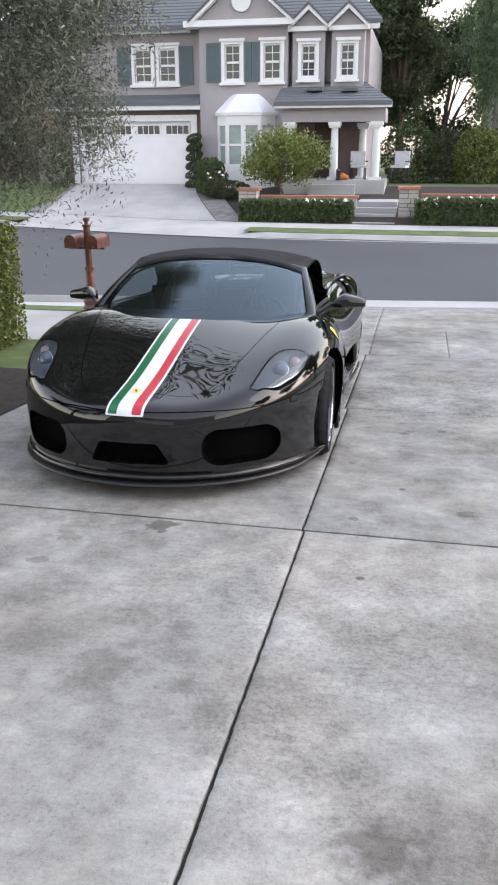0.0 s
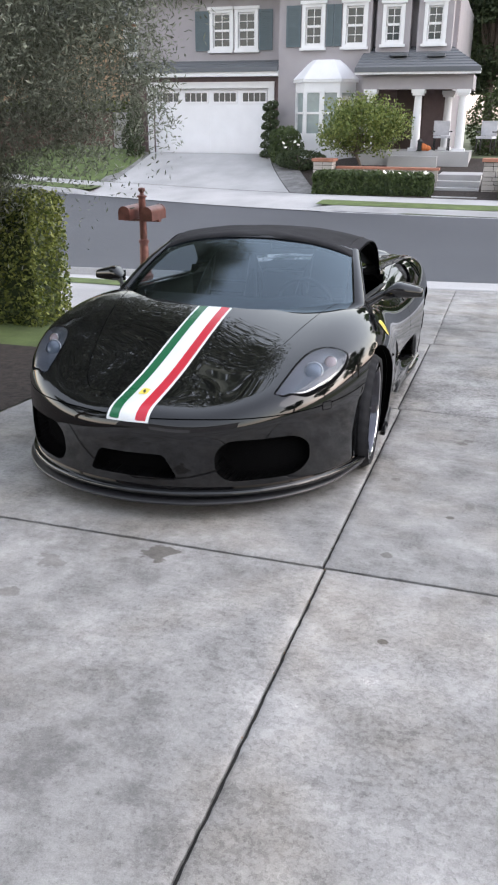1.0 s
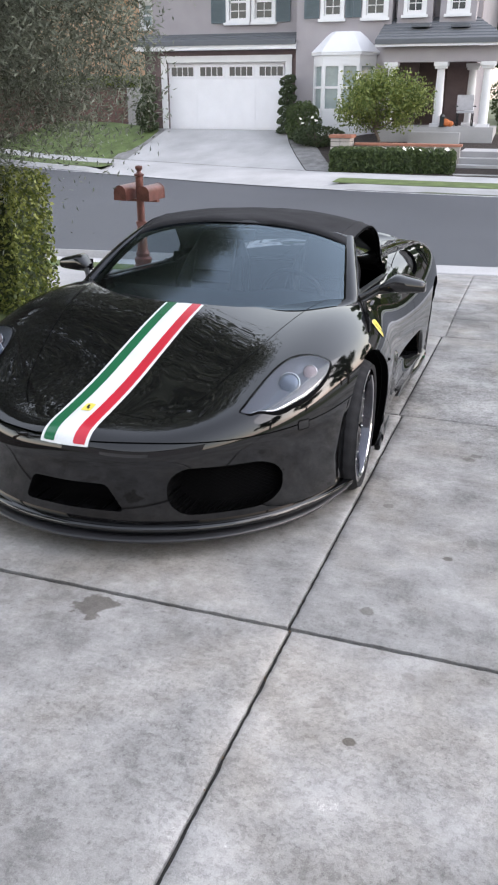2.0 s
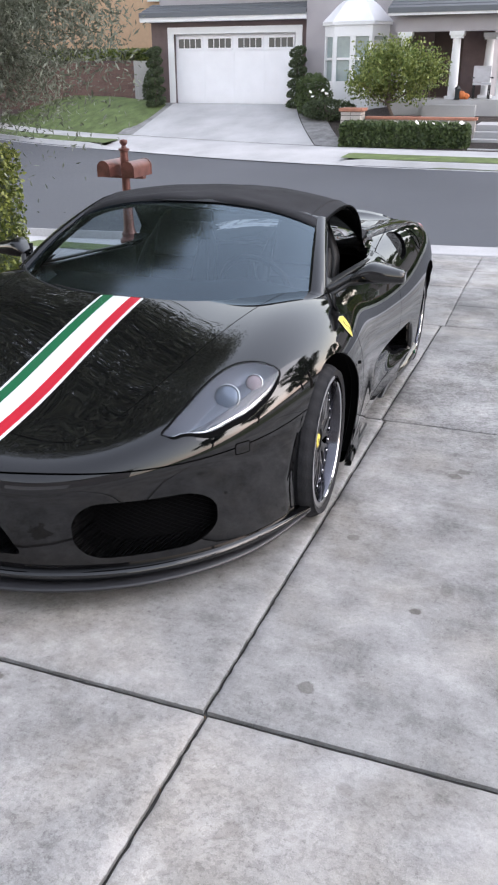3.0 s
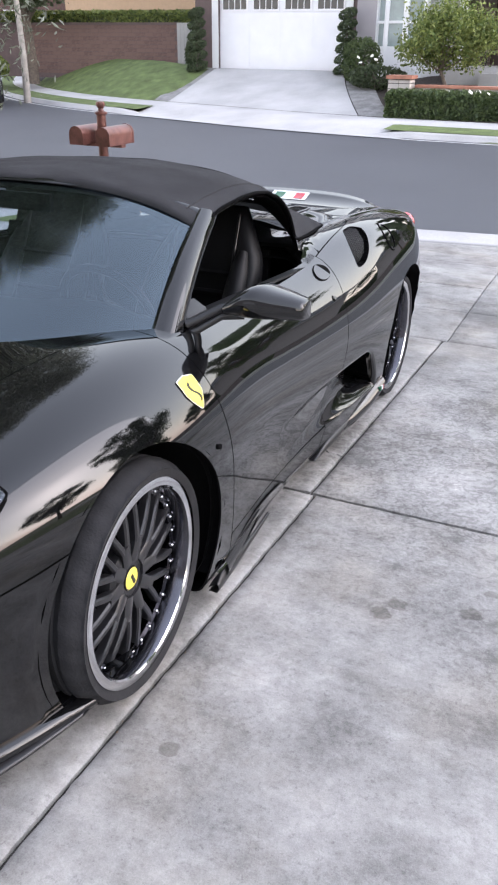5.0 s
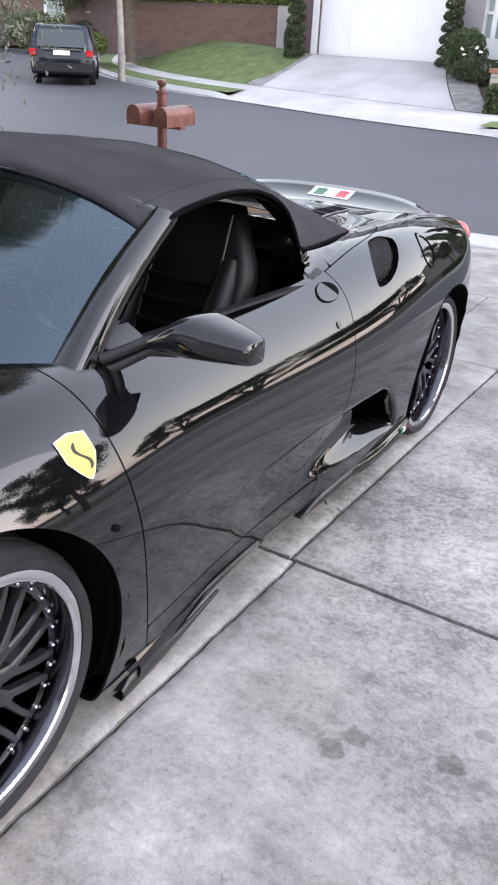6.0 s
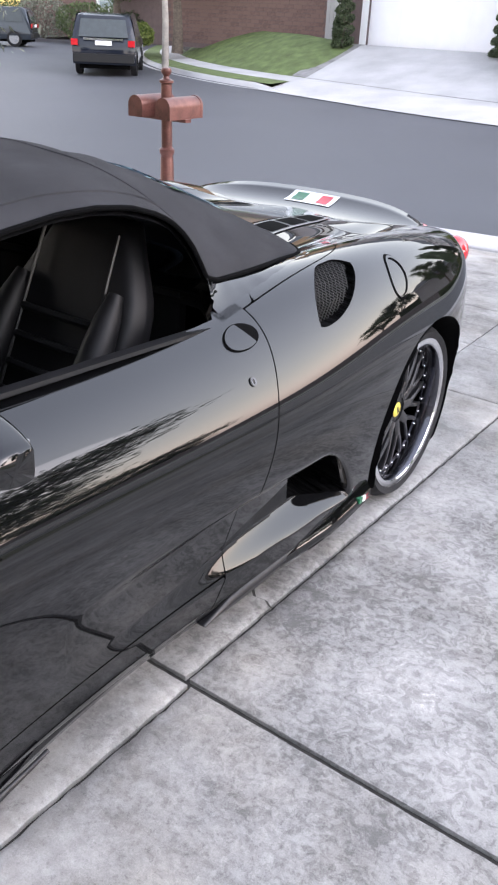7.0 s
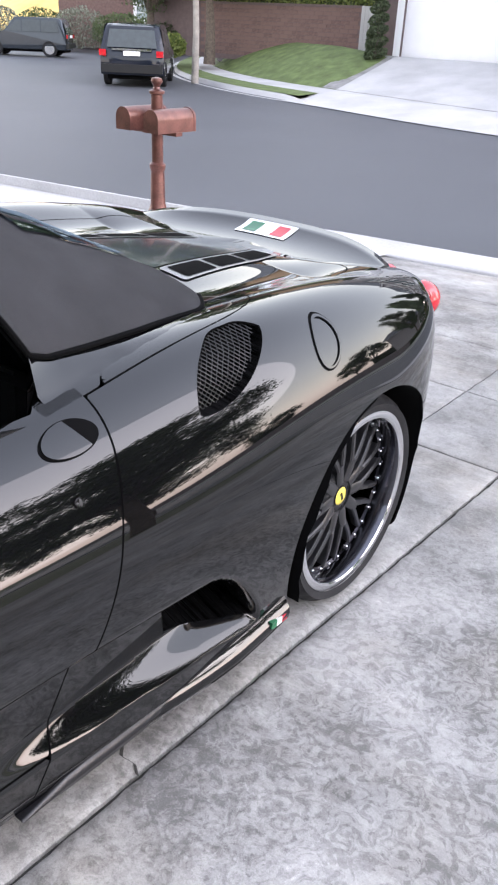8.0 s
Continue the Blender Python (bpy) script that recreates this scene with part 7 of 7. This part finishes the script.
for k in range(6):
    part("board", boxes((-16.08 + 0.16 * k, -15.93 + 0.16 * k, 30.6, 30.64, 0.35, 2.1)), M["far_concrete"], gate)
part("post", boxes((-15.1, -14.98, 30.55, 30.67, 0.3, 2.15)), M["trim_white"], gate)
hedge("ivy_hedge", -26.5, -14.6, 31.3, 32.3, 1.5, 2.55, 16000, 0.13, "leaf_bright", "overgrown green hedge behind the brick wall", 31)
bush("gate_shrub", (-15.2, 30.2, 0.35), (0.3, 0.3, 0.6), 1500, 0.08, "leaf_dark", "narrow dark shrub by the side gate", 33)


def far_house(name, x0, x1, y, z0, z1, material, label, wins=(), turn=0.0, at=(0, 0), depth=9.0, roof=2.4):
    root = thing(name, label, "house", pose(at[0], at[1], 0, 0, 0, turn))
    wall(root, "wall", x0, x1, z0, z1, y, wins, 0.25, material)
    part("side_wall", boxes((x0, x0 + 0.25, y + 0.25, y + depth, z0, z1), (x1 - 0.25, x1, y + 0.25, y + depth, z0, z1), (x0 + 0.25, x1 - 0.25, y + depth - 0.25, y + depth, z0, z1)), material, root)
    for o in wins:
        window(root, *o, y, glass=M["pale_glass"])
    part("fascia", boxes((x0 - 0.4, x1 + 0.4, y - 0.5, y - 0.38, z1 - 0.1, z1 + 0.12)), M["trim_white"], root)
    slope_roof(root, "roof", x0 - 0.4, x1 + 0.4, y - 0.5, z1 + 0.15, y + depth / 2, z1 + roof)
    slope_roof(root, "roof_back", x0 - 0.4, x1 + 0.4, y + depth + 0.5, z1 + 0.15, y + depth / 2, z1 + roof)
    return root


far_house("peach_house", -27, -15.5, 38.5, 0.2, 6.4, M["peach"], "peach stucco neighbour house behind the brick wall", [(-19.0, -18.0, 5.0, 6.0)])
far_house("brick_house", -9, 6, 0, -0.4, 5.6, M["brick_far"], "red brick house with tall white windows down the street", [(-3.6, -1.4, 1.3, 2.9), (0.9, 1.6, 0.6, 2.9), (3.4, 4.2, 0.9, 2.6)], 22, (-36.5, 44.0))
far_house("neighbour_house", 4, 20, 44, 0.0, 5.8, M["stucco"], "pale grey house half hidden behind trees", [(6, 7.2, 1.2, 2.6), (9, 10.2, 1.2, 2.6)])

# street tree and shrubs on the bend
st = tree("street_tree", (-19.4, 25.2, -0.42), 8.5, (2.6, 2.6, 2.0), 9000, 0.16, "leaf_mid", "slim street tree with a pale trunk on the parkway", 41, clumps=30, bark="bark_pale", trunk=0.11, low=0.55, ratio=0.5, clump_r=0.9)
tree("purple_tree", (-22.5, 29.6, 0.1), 6.6, (2.6, 1.8, 1.9), 16000, 0.15, "leaf_dark", "dark-leaved garden tree before the brick wall", 42, clumps=44, trunk=0.2, low=0.32, ratio=0.6, clump_r=0.8)
tree("conifer", (-26.5, 30.2, 0.1), 7.5, (2.2, 2.0, 2.8), 15000, 0.15, "leaf_mid", "grey-green garden tree by the street bend", 43, clumps=44, trunk=0.2, low=0.2, ratio=0.4, clump_r=0.8)
for k, (x, y, r, m) in enumerate(((-23.6, 28.4, 0.55, "leaf_bright"), (-24.6, 28.6, 0.6, "leaf_mid"), (-26.5, 31.5, 0.9, "leaf_dark"), (-34, 38, 1.2, "leaf_mid"), (-37, 38.5, 1.3, "leaf_mid"), (-40.5, 38.5, 1.4, "leaf_olive"), (-44, 38.5, 1.3, "leaf_mid"), (-48, 38, 1.4, "leaf_olive"), (-52, 37, 1.6, "leaf_mid"), (-57, 36, 1.6, "leaf_olive"))):
    bush("street_shrub", (x, y, -0.45 if y > 33 else 0.0), (r * 1.4, r, r * 0.8), 2600, 0.15, m, "rounded green shrub beside the street", 50 + k)
# low evening sunlight is put into the hill's bright gold colour
M["sunlit_dry_hill"] = mat("sunlit_dry_hill", (0.72, 0.50, 0.16), 0.95, vary=0.25, scale=0.08, fine=0.8)
V, F = grid_mesh(np.array([[(x, y, -0.8 + 9 * max(0, math.sin((y - 60) / 60 * math.pi)) ** 0.8 * (0.75 + 0.3 * math.sin(x * 0.07) + 0.12 * math.sin(x * 0.23))) for y in np.linspace(60, 120, 24)] for x in np.linspace(-190, -42, 60)]))
tagged(attach("hillside", np_mesh("hillside", V, F[:, ::-1], M["sunlit_dry_hill"], True), None), "dry hillside beyond the street, evening light put into its golden colour", "hill", kind="structure")

# trees right of the house and behind it
tree("tall_tree", (-0.75, 40, 0.2), 12.5, (1.7, 1.8, 5.0), 30000, 0.20, "leaf_dark", "tall dark tree beside the house with sky between its leaves", 61, clumps=60, trunk=0.25, low=0.25, ratio=0.5, clump_r=0.85)
tree("weeping_tree", (4.4, 38.5, 0.2), 13.5, (2.3, 2.4, 4.6), 90000, 0.16, "leaf_willow", "tall weeping tree with hanging green strands", 62, clumps=70, droop=1.1, trunk=0.22, bark="bark_pale", low=0.3, ratio=0.25, clump_r=0.6)
tree("tall_tree", (10.5, 38, 0.2), 11, (3.4, 3.0, 4.0), 26000, 0.20, "leaf_mid", "tall green tree beyond the garden", 63, clumps=50, trunk=0.25, low=0.25, ratio=0.5, clump_r=1.0)
tree("tall_tree", (1.5, 52, 0.2), 9, (4.5, 3.0, 3.8), 26000, 0.22, "leaf_dark", "dark tree in the distance behind the garden", 64, clumps=50, trunk=0.25, low=0.2, ratio=0.5, clump_r=1.1)
for k, (x, y, r, m) in enumerate(((-0.2, 35.6, 1.1, "leaf_mid"), (1.5, 36.4, 1.3, "leaf_dark"), (2.9, 35.4, 1.0, "leaf_bright"), (4.4, 36.2, 1.4, "leaf_mid"), (6.2, 35.8, 1.3, "leaf_dark"))):
    bush("garden_shrub", (x, y, 0.15), (r * 1.15, r, r * (1.0 if k % 2 else 1.35)), 3600, 0.14, m, "full green shrub in the garden beyond the porch", 80 + k)
hedge("far_hedge", 0.8, 26, 46, 47.5, -0.2, 2.6, 14000, 0.22, "leaf_dark", "tall dark hedge in the distance", 65)
for k, x in enumerate((-60, -48, -36, -26, -14, -4, 14, 24, 36, 48, 62)):
    tree("distant_tree", (x, 66 + 7 * math.sin(k * 2.3), -0.5), 10 + 2.5 * math.sin(k * 1.7), (5.5, 3.5, 3.8), 7000, 0.42, "leaf_mid" if k % 2 else "leaf_dark", "distant green tree on the skyline", 70 + k, clumps=34, trunk=0.3, low=0.2, ratio=0.6, clump_r=1.6)

# ---- parked cars down the street ----
def suv(name, at, turn, paint, label, length=4.8, width=1.98, height=1.80):
    """A boxy estate car facing +y: body, windows, lamps, wheels."""
    root = thing(name, label, "car", pose(*at, 0, 0, turn), group="cars parked in the street")
    w = width / 2
    prof = ((-2.36, 0.35), (-2.40, 0.60), (-2.38, 0.98), (-2.30, 1.10), (-2.12, 1.72), (-1.9, 1.79), (-0.6, 1.80), (0.35, 1.76), (0.95, 1.14), (1.2, 1.10), (2.2, 0.98), (2.38, 0.85), (2.40, 0.45), (2.3, 0.32))
    k = length / 4.8
    rows = []
    for u in np.linspace(-1, 1, 15):
        row = []
        for y, z in prof:
            shrink = 0.12 * max(0, (z - 1.05) / 0.75) ** 1.2
            round_end = 0.06 * abs(u) ** 6
            row.append((u * (w - shrink * w * 1.3), y * k * (1 - round_end * 0.6), z - 0.05 * abs(u) ** 8 * (1 if z > 1.6 else 0)))
        rows.append(row)
    V, F = grid_mesh(np.array(rows))
    me = np_mesh("body", V, F, paint, True)
    me.set_sharp_from_angle(angle=radians(50))
    part_body = attach("body", me, root)
    for s in (-1, 1):
        bm = bmesh.new()
        out = [bm.verts.new((s * (w - 0.12 * max(0, (z - 1.05) / 0.75) ** 1.2 * w * 1.3 - (0.0 if z > 0.4 else 0.04)), y * k * 0.965, z)) for y, z in prof]
        bm.faces.new(out if s > 0 else out[::-1])
        part("side_panel", bm, paint, root)
        for a, b in (((-1.95, 1.14), (-1.05, 1.66)), ((-0.98, 1.14), (-0.05, 1.67)), ((0.02, 1.14), (0.72, 1.64))):
            bm = bmesh.new()
            slope = 0.0 if b[0] < 0.5 else 0.42
            pts = ((a[0], a[1]), (b[0] + slope * 0.3, a[1]), (b[0] - slope, b[1]), (a[0] + (0.12 if a[0] < -1.5 else 0), b[1]))
            vs = [bm.verts.new((s * (w - 0.12 * max(0, (z - 1.05) / 0.75) ** 1.2 * w * 1.3 + 0.008), y * k, z)) for y, z in pts]
            bm.faces.new(vs)
            part("side_window", bm, M["dark_glass"], root)
        bm = bmesh.new()
        box(bm, s * (w - 0.10) - 0.12, s * (w - 0.10) + 0.09, -2.43 * k, -2.36 * k, 0.88, 1.06)
        part("tail_lamp", bm, M["red_lens"], root, bevel=0.02)
        bm = bmesh.new()
        box(bm, s * (w - 0.25) - 0.18, s * (w - 0.25) + 0.16, 2.33 * k, 2.39 * k, 0.74, 0.9)
        part("headlamp", bm, M["lamp_silver"], root, bevel=0.02)
        for y in (-1.42, 1.45):
            bm = bmesh.new()
            lathe(bm, ((0.24, s * -0.10), (0.36, s * -0.10), (0.375, s * -0.05), (0.375, s * 0.08), (0.35, s * 0.11), (0.25, s * 0.105)), "x", 28, (s * (w - 0.10), y * k, 0.375), False)
            ty = part("tyre", bm, M["rubber"], root, "", True)
            bm = bmesh.new()
            lathe(bm, ((0.25, s * 0.09), (0.2, s * 0.07), (0.08, s * 0.08), (0.0, s * 0.085)), "x", 20, (s * (w - 0.10), y * k, 0.375))
            part("rim", bm, M["chrome"], ty, "", True)
    bm = bmesh.new()
    vs = [bm.verts.new(p) for p in ((-w * 0.78, -2.345 * k, 1.13), (w * 0.78, -2.345 * k, 1.13), (w * 0.70, -2.175 * k, 1.63), (-w * 0.70, -2.175 * k, 1.63))]
    bm.faces.new(vs)
    part("rear_window", bm, M["dark_glass"], root)
    part("number_plate", boxes((-0.26, 0.26, -2.43 * k, -2.405 * k, 0.90, 1.03)), M["trim_white"], root, "plain white plate")
    part("plate_strip", boxes((-0.62, 0.62, -2.42 * k, -2.395 * k, 1.04, 1.10)), M["chrome"], root)
    part("bumper", boxes((-w * 0.96, w * 0.96, -2.46 * k, -2.30 * k, 0.42, 0.66)), M["trim_black"], root, bevel=0.04)
    part("underbody", boxes((-w * 0.8, w * 0.8, -2.2 * k, 2.2 * k, 0.22, 0.36)), M["liner"], root)
    return root


M["navy_paint"] = mat("navy_paint", (0.010, 0.013, 0.022), 0.08, vary=0.05)
M["grey_paint"] = mat("grey_paint", (0.055, 0.065, 0.08), 0.15, 0.4, vary=0.05)
M["white_paint"] = mat("white_paint", (0.7, 0.7, 0.72), 0.15, vary=0.05)
suv("parked_suv", (-20.3, 23.4, ROAD), 39, M["navy_paint"], "dark navy sport utility car parked at the kerb")
suv("parked_suv", (-36.3, 31.2, ROAD), 128, M["grey_paint"], "dark grey sport utility car parked across the bend", 4.6, 1.85, 1.7)
suv("parked_car", (6.6, 62, -0.3), 80, M["white_paint"], "white car parked far beyond the garden", 4.5, 1.8, 1.5)

# ---- behind the camera: the home plot, seen only in reflections ----
# unseen house, added to give the car paint something to reflect
hb = thing("backdrop_house", "plain pale stucco house added out of view behind the driveway", "house")
wall(hb, "wall", -9, 9, -0.2, 5.6, -10.5, [(-2.9, 2.3, 0.5, 2.9)], -0.25)
part("garage_door", boxes((-2.9, 2.3, -10.75, -10.7, 0.5, 2.9)), M["garage_white"], hb)
part("eave", boxes((-9.5, 9.5, -10.4, -9.9, 5.6, 5.75)), M["trim_white"], hb)
slope_roof(hb, "roof", -9.5, 9.5, -9.9, 5.8, -15.5, 8.6)
tree("garden_tree", (14.2, -1.5, 0.1), 5.8, (2.4, 2.4, 2.0), 24000, 0.13, "leaf_dark", "dark garden tree beside the driveway", 91, clumps=44, trunk=0.16, low=0.3, ratio=0.5, clump_r=0.7)
tree("garden_tree", (16.5, 5.5, -0.3), 6.2, (2.6, 2.8, 2.2), 24000, 0.13, "leaf_dark", "dark garden tree beside the driveway", 92, clumps=44, trunk=0.16, low=0.3, ratio=0.5, clump_r=0.8)
tree("garden_tree", (15.0, 13.0, -0.5), 6.0, (2.6, 2.6, 2.4), 20000, 0.14, "leaf_mid", "green garden tree beside the street", 93, clumps=40, trunk=0.16, low=0.3, ratio=0.5, clump_r=0.8)
tree("garden_tree", (-7.5, -2.5, 0.2), 7.5, (2.8, 2.8, 2.6), 24000, 0.13, "leaf_dark", "dark garden tree beside the driveway", 94, clumps=44, trunk=0.16, low=0.3, ratio=0.5, clump_r=0.8)
plot("lawn_right", 5.42, 18, -9, WALK0, M["grass"], "green lawn beyond the driveway", "lawn", 0.0)
tree("street_tree", (6.9, 7.6, -0.55), 6.9, (2.1, 2.1, 2.2), 40000, 0.10, "leaf_mid", "leafy street tree beside the driveway apron", 95, clumps=60, trunk=0.13, low=0.33, ratio=0.5, clump_r=0.6)
